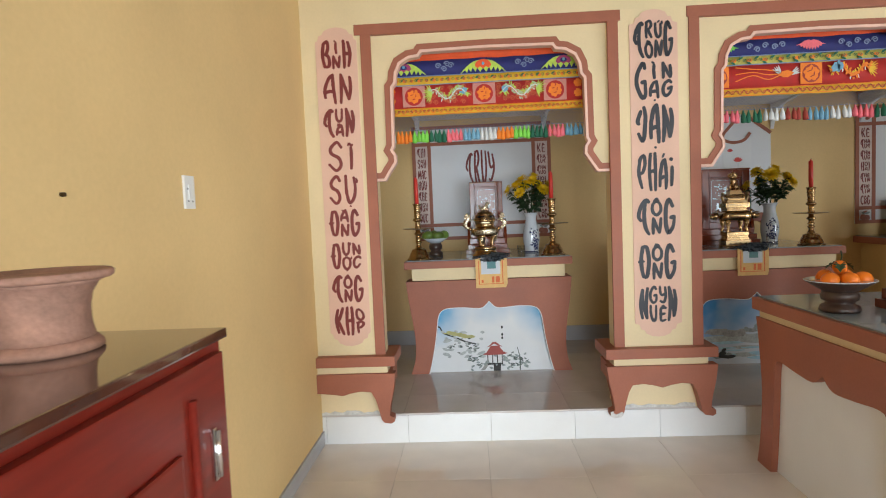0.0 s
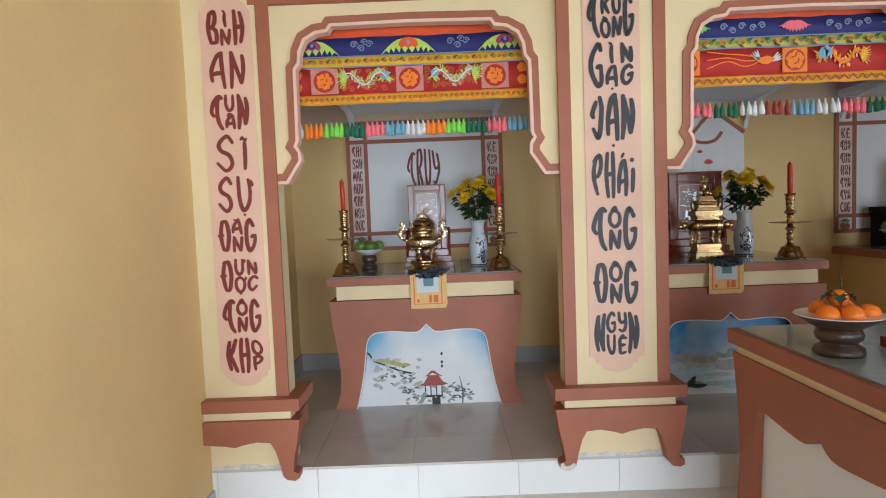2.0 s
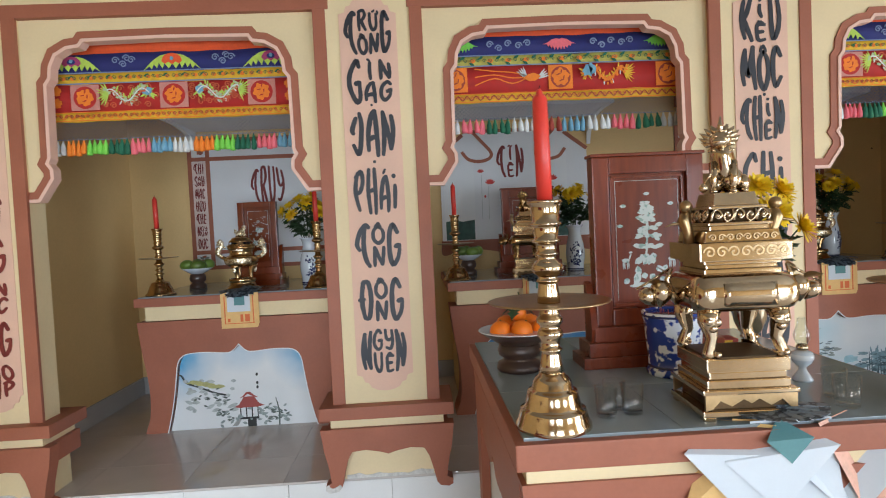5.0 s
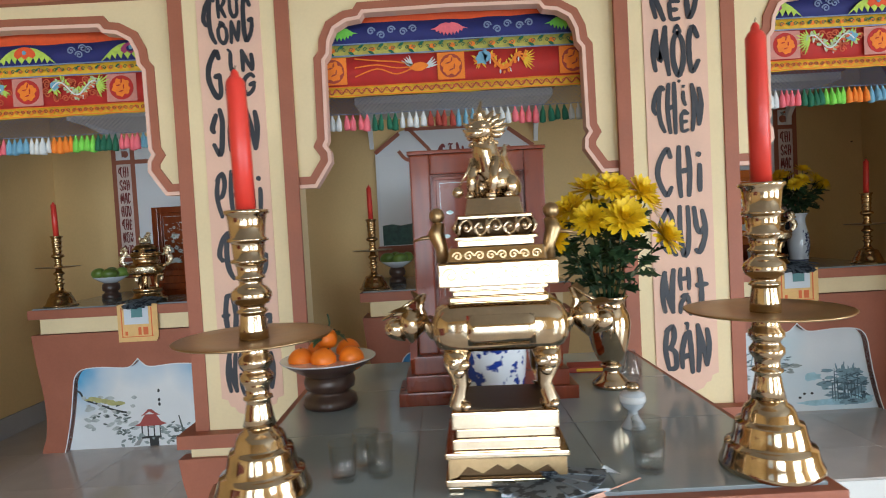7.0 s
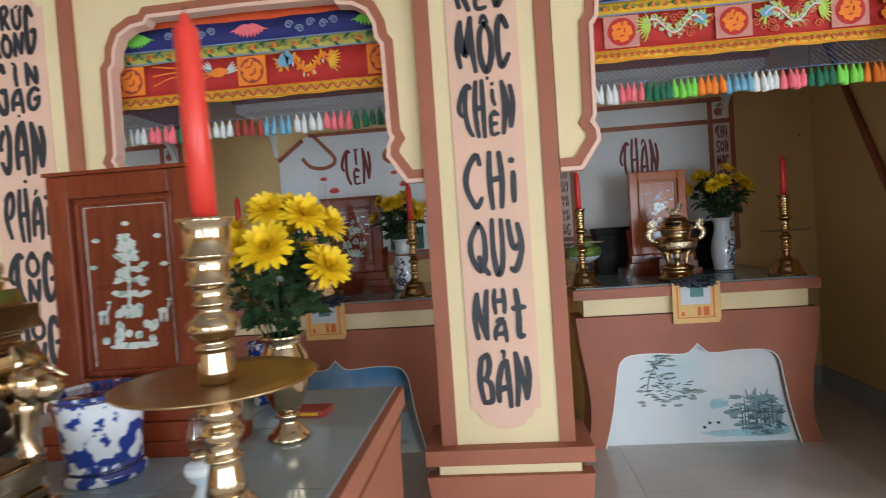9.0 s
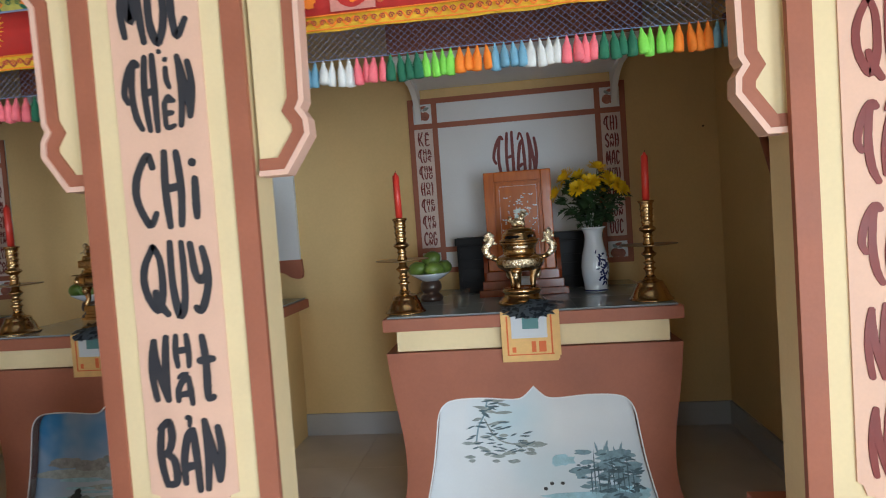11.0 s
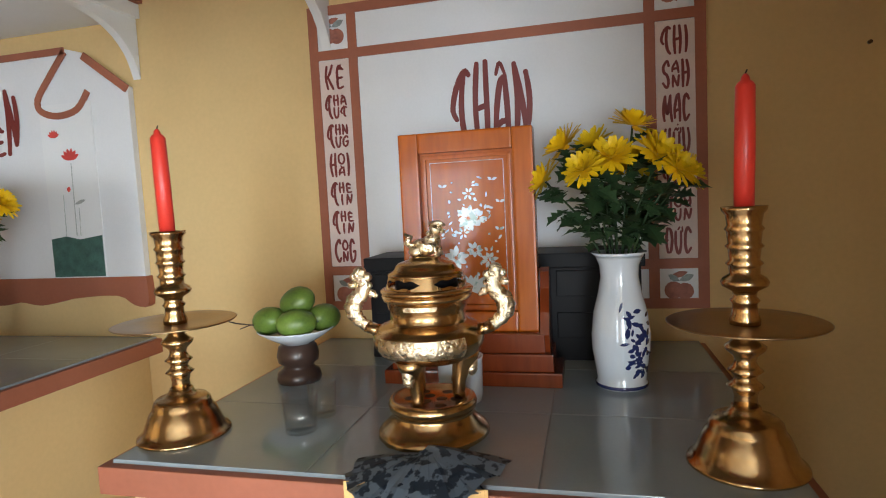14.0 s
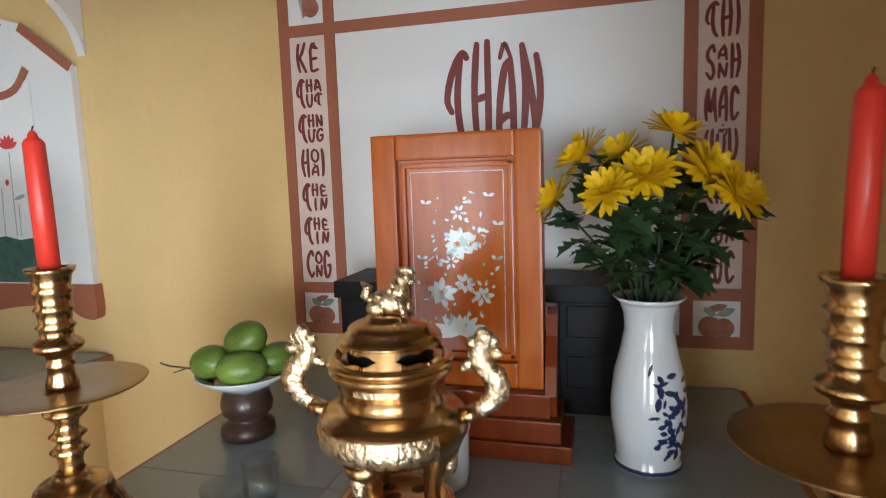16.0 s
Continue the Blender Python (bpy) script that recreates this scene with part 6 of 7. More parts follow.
square_censer(pose(2.268, 2.465, TT, 0, 0, -3), 1.03, "tall square brass censer with a lion on its lid")
square_censer(pose(2.195, 5.12, ZT, 0, 0, -4), 0.80, "square brass censer with a lion on the middle altar", M_SATIN)
tripod_censer(pose(4.405, 5.15, ZT, 0, 0, 4) @ Matrix.Diagonal((1.03, 1.03, 0.90, 1)), 1.0, "round polished brass censer with dragon handles")
tripod_censer(pose(0.118, 5.14, ZT, 0, 0, 0) @ Matrix.Diagonal((1.03, 1.03, 0.90, 1)), 1.0, "round polished brass censer with dragon handles")

# ---- wooden tablets ----


def inlay_shapes(w, h, rng):
    """Petals, leaves and sprigs gathered into an upright bouquet."""
    out = []
    for cx, cz, r, n in ((-0.20, 0.30, 0.17, 9), (0.08, 0.36, 0.12, 8), (0.0, 0.62, 0.17, 10), (0.14, 0.62, 0.12, 8), (-0.08, 0.5, 0.08, 6), (0.28, 0.28, 0.12, 7), (0.02, 0.82, 0.08, 6)):
        for k in range(n):
            a = 2 * math.pi * k / n + rng.uniform(-0.2, 0.2)
            out.append(leaf_shape((cx + 0.02 * math.cos(a)) * w, cz * h + 0.02 * w * math.sin(a), r * w * rng.uniform(0.7, 1.05), r * w * 0.45, a))
    for k in range(70):
        z = rng.uniform(0.1, 0.95)
        spread = 0.46 * (1 - 0.75 * abs(z - 0.35))
        x = rng.uniform(-spread, spread)
        if abs(x) > 0.12 or rng.random() < 0.4:
            out.append(leaf_shape(x * w, z * h, rng.uniform(0.03, 0.09) * w, rng.uniform(0.02, 0.045) * w, rng.uniform(0, 6.28)))
    for x, z in ((-0.36, 0.88), (0.36, 0.92), (-0.42, 0.52), (0.44, 0.52), (0.46, 0.74)):
        out += [leaf_shape(x * w, z * h, 0.08 * w, 0.04 * w, 0.4), leaf_shape(x * w, z * h, 0.07 * w, 0.04 * w, 2.5)]
    for k in range(9):
        a = 0.35 + 2.4 * k / 8
        out.append(leaf_shape(0, 0.02 * h, 0.34 * w * (0.7 + 0.3 * abs(math.cos(a))), 0.09 * w, math.pi * k / 8))
    return out


def tree_shapes(w, h, rng):
    """A tiered pine over a rock with deer, and birds about it."""
    out = []
    for z, half in ((0.86, 0.05), (0.80, 0.09), (0.72, 0.13), (0.63, 0.17), (0.55, 0.24), (0.46, 0.22)):
        for k in range(9):
            x = rng.uniform(-half, half) + (0.04 if int(z * 100) % 2 else -0.03)
            out.append(leaf_shape((x - 0.05) * w, (z + rng.uniform(-0.03, 0.03)) * h, rng.uniform(0.10, 0.17) * w, 0.07 * w, rng.uniform(-0.5, 0.5)))
    for k in range(5):
        out.append(disc_shape((0.01 * k - 0.03) * w, (0.36 + 0.1 * k) * h, 0.022 * w, 0.06 * h))
    for k in range(16):
        z = rng.uniform(0.08, 0.34)
        half = 0.34 * (1 - (z - 0.08) * 2.0)
        out.append(leaf_shape((rng.uniform(-half, half) - 0.04) * w, z * h, rng.uniform(0.10, 0.2) * w, 0.11 * w, rng.uniform(0.4, 2.6)))
    for x, z in ((-0.40, 0.85), (0.0, 0.96), (0.40, 0.86), (-0.46, 0.66), (0.46, 0.66)):
        out += [leaf_shape((x - 0.055) * w, z * h, 0.11 * w, 0.06 * w, 0.0)]
    for x, z in ((0.40, 0.33), (-0.38, 0.33)):
        out.append(disc_shape(x * w, z * h, 0.065 * w, 0.035 * w))
        for dx in (-0.045, -0.02, 0.025, 0.05):
            out.append(leaf_shape((x + dx) * w, z * h, 0.085 * h, 0.018 * w, -1.57))
        out += [leaf_shape((x + 0.05) * w, z * h, 0.07 * h, 0.03 * w, 1.2), disc_shape((x + 0.085) * w, (z + 0.075) * h, 0.03 * w, 0.018 * w)]
    for k in range(3):
        out.append(disc_shape((k - 1) * 0.14 * w, 0.09 * h, 0.16 * w, 0.025 * h, 16, 0.2, rng))
    return out


def tablet(m, w, h, base_h, wood_m, label, seed, base_m):
    """A framed panel standing in a stepped base with side wings; inlaid with shell."""
    t = thing("inlaid_tablet", m, label, "tablet", "inlaid wooden tablets")
    rng = random.Random(seed)
    part("base_step", Box(-w * 0.66, w * 0.66, -0.085, 0.085, 0, base_h * 0.28, bevel=0.004), base_m, t)
    part("base_step", Box(-w * 0.60, w * 0.60, -0.075, 0.075, base_h * 0.28, base_h * 0.62, bevel=0.004), base_m, t)
    part("base_step", Box(-w * 0.54, w * 0.54, -0.062, 0.062, base_h * 0.62, base_h, bevel=0.004), base_m, t)
    z0, z1, f = base_h, h, w * 0.15
    if wood_m is M_WOOD:
        part("cornice", Box(-w / 2 - 0.006, w / 2 + 0.006, -0.040, 0.034, z1 + 0.0005, z1 + 0.012, bevel=0.003), wood_m, t)
    part("panel", Box(-w / 2 + f * 0.9, w / 2 - f * 0.9, -0.012, 0.02, z0 + f * 0.9, z1 - f * 0.9), wood_m, t)
    for x0, x1, a, b in ((-w / 2, -w / 2 + f, z0, z1), (w / 2 - f, w / 2, z0, z1), (-w / 2 + f, w / 2 - f, z0, z0 + f), (-w / 2 + f, w / 2 - f, z1 - f, z1)):
        part("frame_rail", Box(x0, x1, -0.034, 0.028, a, b, bevel=0.006), wood_m, t)
    bm = bmesh.new()
    i0 = f + 0.006
    for x0, x1, a, b in ((-w / 2 + i0, -w / 2 + i0 + 0.012, z0 + i0, z1 - i0), (w / 2 - i0 - 0.012, w / 2 - i0, z0 + i0, z1 - i0), (-w / 2 + i0, w / 2 - i0, z0 + i0, z0 + i0 + 0.012), (-w / 2 + i0, w / 2 - i0, z1 - i0 - 0.012, z1 - i0)):
        box(bm, x0, x1, -0.022, -0.011, a, b, bevel=0.003)
    part("inner_moulding", bm, wood_m, t)
    bm = bmesh.new()
    g = f + 0.028
    for x0, x1, a, b in ((-w / 2 + g, -w / 2 + g + 0.0015, z0 + g, z1 - g), (w / 2 - g, w / 2 - g + 0.0015, z0 + g, z1 - g), (-w / 2 + g, w / 2 - g, z1 - g, z1 - g + 0.0015)):
        box(bm, x0, x1, -0.0135, -0.0115, a, b)
    part("inlay_line", bm, M_PEARL, t, "thin pale inlaid line")
    iw, ih = (w - 2 * g) * 0.95, (z1 - z0 - 2 * g) * 0.88
    bm = bmesh.new()
    for i, s_ in enumerate((tree_shapes if seed == 1 else inlay_shapes)(iw, ih, rng)):
        slab(s_, -0.0012 - 0.00003 * (i % 30), 0, bm)
    o = part("shell_inlay", bm, M_PEARL, t, "mother-of-pearl bouquet inlay")
    o["kind"] = "stuff"
    o.location = (0, -0.012, z0 + g + 0.02)
    for q in (-1, 1):
        wing = [(0, 0), (0.075, 0), (0.09, 0.05), (0.075, 0.11), (0.045, 0.17), (0.03, 0.215), (0, 0.225)]
        bm = slab([(y, z) for y, z in wing], -0.012, 0.012)
        for v in bm.verts:
            v.co = Vector((q * (w / 2 + 0.016) + v.co.y, 0.03 - v.co.x, base_h * 0.62 + v.co.z))
        bmesh.ops.recalc_face_normals(bm, faces=bm.faces[:])
        part("side_wing", bm, base_m, t, "shaped side wing")
    return t


tablet(pose(2.272, 3.05, TT), 0.425, 0.785, 0.15, M_WOOD, "red-brown varnished tablet inlaid with a shell landscape", 1, M_WOOD)
tablet(pose(4.42, 5.57, ZT), 0.376, 0.70, 0.14, M_WOODO, "orange varnished wooden tablet inlaid with shell flowers", 2, M_WOODR)
tablet(pose(0.147, 5.53, ZT), 0.30, 0.655, 0.14, M_WOODR, "brown varnished wooden tablet inlaid with shell flowers", 3, M_WOODR)
tablet(pose(2.30, 5.55, ZT), 0.42, 0.665, 0.14, M_WOOD, "dark red wooden tablet inlaid with shell flowers", 4, M_WOOD)
bn = thing("altar_bench", pose(4.465, 5.86, ZT), "low black lacquered bench behind the tablet", "bench")
part("top", Box(-0.44, 0.44, -0.12, 0.12, 0.29, 0.335, bevel=0.004), M_BLACK, bn)
for q in (-1, 1):
    part("pedestal", Box(*sorted((q * 0.43, q * 0.16)), -0.10, 0.11, 0, 0.29, bevel=0.004), M_BLACK, bn)
    for z in (0.07, 0.2):
        part("drawer_front", Box(*sorted((q * 0.41, q * 0.18)), -0.106, -0.099, z, z + 0.08, bevel=0.003), M_BLACK, bn)

# ---- flowers ----


def bloom_mesh(r, rng):
    bm = bmesh.new()
    for ring, (n, tilt, ln) in enumerate(((17, 0.10, 1.0), (16, 0.38, 0.92), (14, 0.70, 0.78), (10, 1.05, 0.58), (6, 1.35, 0.4))):
        for k in range(n):
            a = 2 * math.pi * (k + 0.5 * (ring % 2)) / n + rng.uniform(-0.12, 0.12)
            L, w, t = r * ln * rng.uniform(0.88, 1.08), r * 0.105, tilt + rng.uniform(-0.12, 0.12)
            rows = []
            for f, ww in ((0.08, 0.5), (0.45, 1.0), (0.8, 1.1), (1.0, 0.45)):
                rise = L * f * math.sin(t) - (0.10 * r * f * f if ring == 0 else -0.05 * r * f * f)
                out = L * f * math.cos(t)
                rows.append([bm.verts.new((out * math.cos(a) - q * w * ww * math.sin(a), out * math.sin(a) + q * w * ww * math.cos(a), rise + (0.03 * r if q else 0))) for q in (-1, 0, 1)])
            for p, q in zip(rows, rows[1:]):
                for i in (0, 1):
                    bm.faces.new((p[i], p[i + 1], q[i + 1], q[i])).smooth = True
    return bm


RNG = random.Random(11)
BLOOMS = []
for i in range(4):
    me = bpy.data.meshes.new("flower")
    bm = bloom_mesh(1.0, RNG)
    bm.to_mesh(me)
    bm.free()
    me.materials.append(M_PETAL)
    BLOOMS.append(me)
LEAVES = []
for i in range(2):
    me = bpy.data.meshes.new("leaf")
    bm = leaf_mesh(1.0, RNG)
    bm.to_mesh(me)
    bm.free()
    me.materials.append(M_LEAF)
    LEAVES.append(me)


def bouquet(m, heads, height, spread, flower_r, leaves, seed, face=0.10):
    """Cut chrysanthemums standing in a vase whose mouth is at the pose m."""
    b = thing("chrysanthemum_bouquet", m, "cut yellow chrysanthemums with dark green leaves in a vase", "bouquet", "yellow flower bouquets")
    rng = random.Random(seed)
    tips = []
    for i in range(heads):
        a = 2.4 * i + rng.uniform(-0.3, 0.3)
        d = spread * math.sqrt((i + 0.5) / heads)
        tip = Vector((d * math.cos(a), 0.75 * d * math.sin(a), height * (1.0 - 0.42 * (d / spread) ** 2 + rng.uniform(-0.13, 0.10))))
        tips.append(tip)
        root = Vector((tip.x * 0.12, tip.y * 0.12, -0.05))
        part("stem", tube([root, root.lerp(tip, 0.5) + Vector((tip.x * -0.06, 0, 0.02)), tip], 0.0028, 6), M_LEAF, b)
        o = new("flower", BLOOMS[i % 4])
        o.parent = b
        way = Vector((tip.x * 1.7, tip.y * 1.7 - face, height * 0.62)).normalized()
        s = flower_r * rng.uniform(0.85, 1.15)
        o.matrix_local = Matrix.Translation(tip) @ way.to_track_quat("Z", "Y").to_matrix().to_4x4() @ Matrix.Rotation(rng.uniform(0, 6), 4, "Z") @ Matrix.Diagonal((s, s, s, 1))
    for i in range(leaves):
        tip = tips[i % heads]
        f = rng.uniform(0.18, 0.9)
        p = Vector((tip.x * (0.12 + 0.85 * f), tip.y * (0.12 + 0.85 * f), tip.z * f - 0.01))
        a = math.atan2(tip.y, tip.x) + rng.uniform(-1.6, 1.6)
        o = new("leaf", LEAVES[i % 2])
        o.parent = b
        s = rng.uniform(0.055, 0.095)
        o.matrix_local = Matrix.Translation(p) @ Matrix.Rotation(a, 4, "Z") @ Matrix.Rotation(rng.uniform(-0.9, 0.35), 4, "Y") @ Matrix.Rotation(rng.uniform(-0.6, 0.6), 4, "X") @ Matrix.Diagonal((s, s, s, 1))


VASE = [(0.060, 0), (0.066, 0.003), (0.067, 0.012), (0.062, 0.02), (0.066, 0.05), (0.074, 0.10), (0.075, 0.14), (0.068, 0.20), (0.055, 0.25), (0.048, 0.29), (0.050, 0.32), (0.060, 0.345), (0.071, 0.355), (0.068, 0.356), (0.045, 0.32), (0.040, 0.25), (0, 0.24)]


def porcelain_vase(m, s, turn, label):
    v = thing("porcelain_vase", m, label, "vase", "porcelain vases on the altars")
    part("body", lathe([(r * s, z * s) for r, z in VASE], 48), M_GLAZE, v, "white glazed body")
    part("foot_line", lathe([(0.0665 * s, 0.004 * s), (0.0678 * s, 0.006 * s), (0.0682 * s, 0.011 * s), (0.0672 * s, 0.013 * s)], 40), M_COBALT, v, "dark blue foot line")
    rng = random.Random(int(turn * 10))

    def radius(z):
        for (r0, a), (r1, b) in zip(VASE, VASE[1:]):
            if a <= z <= b:
                return r0 + (r1 - r0) * (z - a) / max(1e-6, b - a)
        return 0.05

    bm = bmesh.new()
    for k in range(70):
        z = 0.04 + 0.17 * rng.random() ** 1.2
        side = turn + rng.gauss(0, 0.28) + (0.22 - z) * 1.2
        shape = leaf_shape(0, 0, rng.uniform(0.012, 0.032), rng.uniform(0.007, 0.014), rng.uniform(0, 6.28))
        vs = []
        for u, w in shape:
            zz = z + w
            r = radius(zz) + 0.0006
            a = side + u / r
            vs.append(bm.verts.new((r * s * math.cos(a), r * s * math.sin(a), zz * s)))
        bm.faces.new(vs)
    part("blue_painting", bm, M_COBALT, v, "cobalt blue painted blossoms")["kind"] = "stuff"


for x, y, turn, seed in ((4.82, 5.53, -1.0, 1), (0.545, 5.47, -1.2, 2), (2.66, 5.47, -1.9, 3)):
    porcelain_vase(pose(x, y, ZT), 1.0, turn, "white porcelain vase with blue painted flowers")
    bouquet(pose(x, y, ZT + 0.35), 11, 0.31, 0.20, 0.061, 190, seed, 0.03)
bv = thing("brass_vase", pose(2.685, 3.08, TT), "turned brass flower vase on the offering table", "vase")
part("foot", lathe([(0.058, 0), (0.062, 0.006), (0.058, 0.016), (0.045, 0.028), (0.028, 0.045), (0.024, 0.06), (0.036, 0.068), (0.026, 0.078)], 40), M_BRASS, bv)
part("bowl", lathe([(0.028, 0.078), (0.040, 0.09), (0.056, 0.125), (0.066, 0.17), (0.070, 0.21), (0.066, 0.24), (0.054, 0.262), (0.050, 0.275), (0.058, 0.288), (0.068, 0.30), (0.056, 0.30), (0.044, 0.27), (0, 0.26)], 40), M_BRASS, bv)
bouquet(pose(2.685, 3.08, TT + 0.295), 15, 0.375, 0.20, 0.070, 170, 9, 0.14)

# ---- fruit dishes ----


def dish(m, r, plate_z, label, plate_m, foot_m):
    d = thing("fruit_dish", m, label, "fruit dish", "footed fruit dishes")
    part("plate", lathe([(r * 0.35, plate_z - 0.045 * r / 0.11), (r * 0.7, plate_z - 0.022 * r / 0.11), (r, plate_z), (r * 1.01, plate_z + 0.004), (r * 0.96, plate_z + 0.003), (r * 0.6, plate_z - 0.016 * r / 0.11), (0, plate_z - 0.028 * r / 0.11)], 48), plate_m, d)
    part("foot", lathe([(r * 0.55, 0), (r * 0.58, 0.01), (r * 0.55, 0.03), (r * 0.42, 0.04), (r * 0.40, 0.05), (r * 0.52, 0.06), (r * 0.55, 0.08), (r * 0.5, plate_z - 0.05), (r * 0.36, plate_z - 0.035)], 32), foot_m, d, "dark turned foot")


def fruit(name, m, r, stretch, mat, label, group):
    f = thing(name, m, label, "fruit", group)
    bm = bmesh.new()
    ball(bm, (0, 0, 0), r, 20, 14, stretch)
    for v in bm.verts:
        d = v.co.normalized()
        v.co *= 1 + 0.03 * noise.noise(d * 2.0 + m.translation * 7)
    part("skin", bm, mat, f)
    part("stalk", tube([(0, 0, r * stretch[2] * 0.97), (0.001, 0, r * stretch[2] * 1.08)], 0.003, 6), M_LEAF, f)


dish(pose(1.764, 3.04, TT), 0.150, 0.150, "dark grey pedestal dish holding oranges", M_DARKW, M_DARKW)
part("glaze_rim", lathe([(0.151, 0.1515), (0.1525, 0.153), (0.151, 0.1555), (0.148, 0.155)], 44), M_GLAZE, bpy.data.objects["fruit_dish"], "pale worn rim")
for i, (dx, dy, dz) in enumerate(((-0.075, -0.05, 0.16), (0.0, -0.075, 0.162), (0.082, -0.045, 0.158), (-0.04, 0.05, 0.162), (0.055, 0.055, 0.162), (0.0, 0.0, 0.215))):
    fruit("orange", pose(1.764 + dx, 3.04 + dy, TT + dz, 20 * i, 15 * i, 50 * i), 0.040 if i < 5 else 0.034, (1, 1, 0.93), M_ORANGE, "ripe orange in a pedestal dish", "oranges in the dish")
sprig = thing("orange_sprig", pose(1.764, 3.04, TT + 0.235), "green leafy sprig on the oranges", "leaf sprig")
part("twig", tube([(0, 0, 0), (0.01, 0, 0.03), (0.005, 0, 0.06)], 0.003, 6), M_LEAF, sprig)
for i in range(4):
    o = new("leaf", LEAVES[i % 2])
    o.parent = sprig
    o.matrix_local = pose(0.0, 0, 0.01, 0, 20, 80 * i) @ Matrix.Diagonal((0.08, 0.08, 0.08, 1))
for name, x, y, n in (("mango", 3.897, 5.50, 5), ("mango", -0.33, 5.48, 4), ("mango", 1.80, 5.50, 4)):
    dish(pose(x, y, ZT), 0.112, 0.155, "white plate on a dark turned wooden foot", M_GLAZE, M_DARKW)
    for i in range(n):
        dx, dy, dz = ((-0.066, -0.035, 0.186), (0.032, -0.055, 0.182), (0.078, 0.025, 0.184), (-0.02, 0.05, 0.186), (0.012, -0.005, 0.236))[i]
        fruit("mango", pose(x + dx, y + dy, ZT + dz, 80 + 9 * i, 10 * i, 60 + 55 * i), 0.047, (0.98, 0.88, 1.22), M_MANGO, "green unripe mango on a white plate", "mangoes on the plates")
tw = thing("mango_twig", pose(3.812, 5.44, ZT + 0.175), "thin bare mango stalk", "twig")
part("stalk", tube([(0.03, 0, 0), (-0.02, -0.01, 0.006), (-0.06, -0.02, 0.012), (-0.085, -0.02, 0.018)], 0.0022, 6), M_DARKW, tw)
part("side_stalk", tube([(-0.02, -0.01, 0.006), (-0.05, -0.02, -0.004)], 0.0016, 6), M_DARKW, tw)

# ---- cups, lamp, pot and papers ----


def tumbler(x, y, z, r=0.034, h=0.085):
    g = thing("drinking_glass", pose(x, y, z), "small clear drinking glass with water", "glass", "small drinking glasses")
    part("cup", lathe([(r * 0.82, 0), (r * 0.86, 0.002), (r, h), (r * 0.95, h), (r * 0.80, 0.010), (0, 0.009)], 32), M_GLASS, g)


for x, y, z, r in ((2.577, 2.425, TT, 0.036), (2.603, 2.51, TT, 0.034), (1.905, 2.46, TT, 0.032), (1.948, 2.52, TT, 0.032), (1.985, 2.475, TT, 0.032), (4.093, 5.135, ZT, 0.041), (4.10, 5.235, ZT, 0.036), (0.42, 5.12, ZT, 0.034), (2.48, 5.10, ZT, 0.034)):
    tumbler(x, y, z, r)
pt = thing("incense_pot", pose(2.282, 2.862, TT), "blue and white porcelain incense pot", "incense pot")
part("body", lathe([(0.088, 0), (0.094, 0.004), (0.096, 0.02), (0.086, 0.03), (0.088, 0.06), (0.094, 0.13), (0.099, 0.19), (0.105, 0.208), (0.106, 0.222), (0.098, 0.222), (0.092, 0.19), (0, 0.178)], 48), M_POT, pt)
for z, r in ((0.206, 0.1055), (0.028, 0.0885)):
    part("blue_line", lathe([(r, z), (r + 0.0015, z + 0.002), (r + 0.0015, z + 0.006), (r, z + 0.008)], 40), M_COBALT, pt, "dark blue line")
part("ash", lathe([(0, 0.19), (0.05, 0.188), (0.0915, 0.186)], 30), M_CEIL, pt, "grey ash")
rng = random.Random(21)
for i in range(9):
    part("incense_stub", tube([(0.04 * math.cos(i), 0.04 * math.sin(i), 0.165), (0.05 * math.cos(i) + rng.uniform(-0.01, 0.01), 0.05 * math.sin(i), 0.24 + rng.uniform(-0.02, 0.03))], 0.0013, 5), C_DRED, pt)
small = thing("porcelain_cup", pose(4.418, 5.375, ZT), "white porcelain cup with dark marks behind the censer", "cup")
part("cup", lathe([(0.050, 0), (0.054, 0.003), (0.056, 0.02), (0.058, 0.11), (0.060, 0.115), (0.055, 0.115), (0.052, 0.02), (0, 0.012)], 36), M_GLAZE, small)
for k, (a, z, w_) in enumerate(((-1.75, 0.066, 0.10), (-1.55, 0.064, 0.05), (-1.38, 0.066, 0.09), (-1.60, 0.050, 0.16))):
    part("dark_mark", turned_patch([(0.0582, z), (0.0586, z + 0.012)], a, a + w_, 4), M_INK, small, "dark printed mark")
lp = thing("oil_lamp", pose(2.63, 2.69, TT), "small oil lamp with porcelain foot and glass chimney", "oil lamp")
part("foot", lathe([(0.030, 0), (0.031, 0.004), (0.022, 0.018), (0.012, 0.035), (0.012, 0.045), (0.028, 0.058), (0.033, 0.075), (0.031, 0.092), (0.016, 0.098), (0, 0.098)], 32), M_GLAZE, lp, "white porcelain foot")
part("blue_band", lathe([(0.0325, 0.068), (0.0340, 0.072), (0.0340, 0.080), (0.0325, 0.086)], 32), M_PORC, lp, "blue painted band")
part("burner", lathe([(0.014, 0.098), (0.018, 0.102), (0.018, 0.112), (0.012, 0.118)], 24), M_BRASS, lp)
part("chimney", lathe([(0.014, 0.116), (0.024, 0.135), (0.026, 0.15), (0.016, 0.175), (0.012, 0.205), (0.0105, 0.205), (0.0145, 0.175), (0.024, 0.15), (0.022, 0.136), (0.0125, 0.118)], 28), M_GLASS, lp, "clear glass chimney")
bvv = thing("incense_vase", pose(2.46, 3.46, TT), "blue and white cylindrical porcelain vase", "vase")
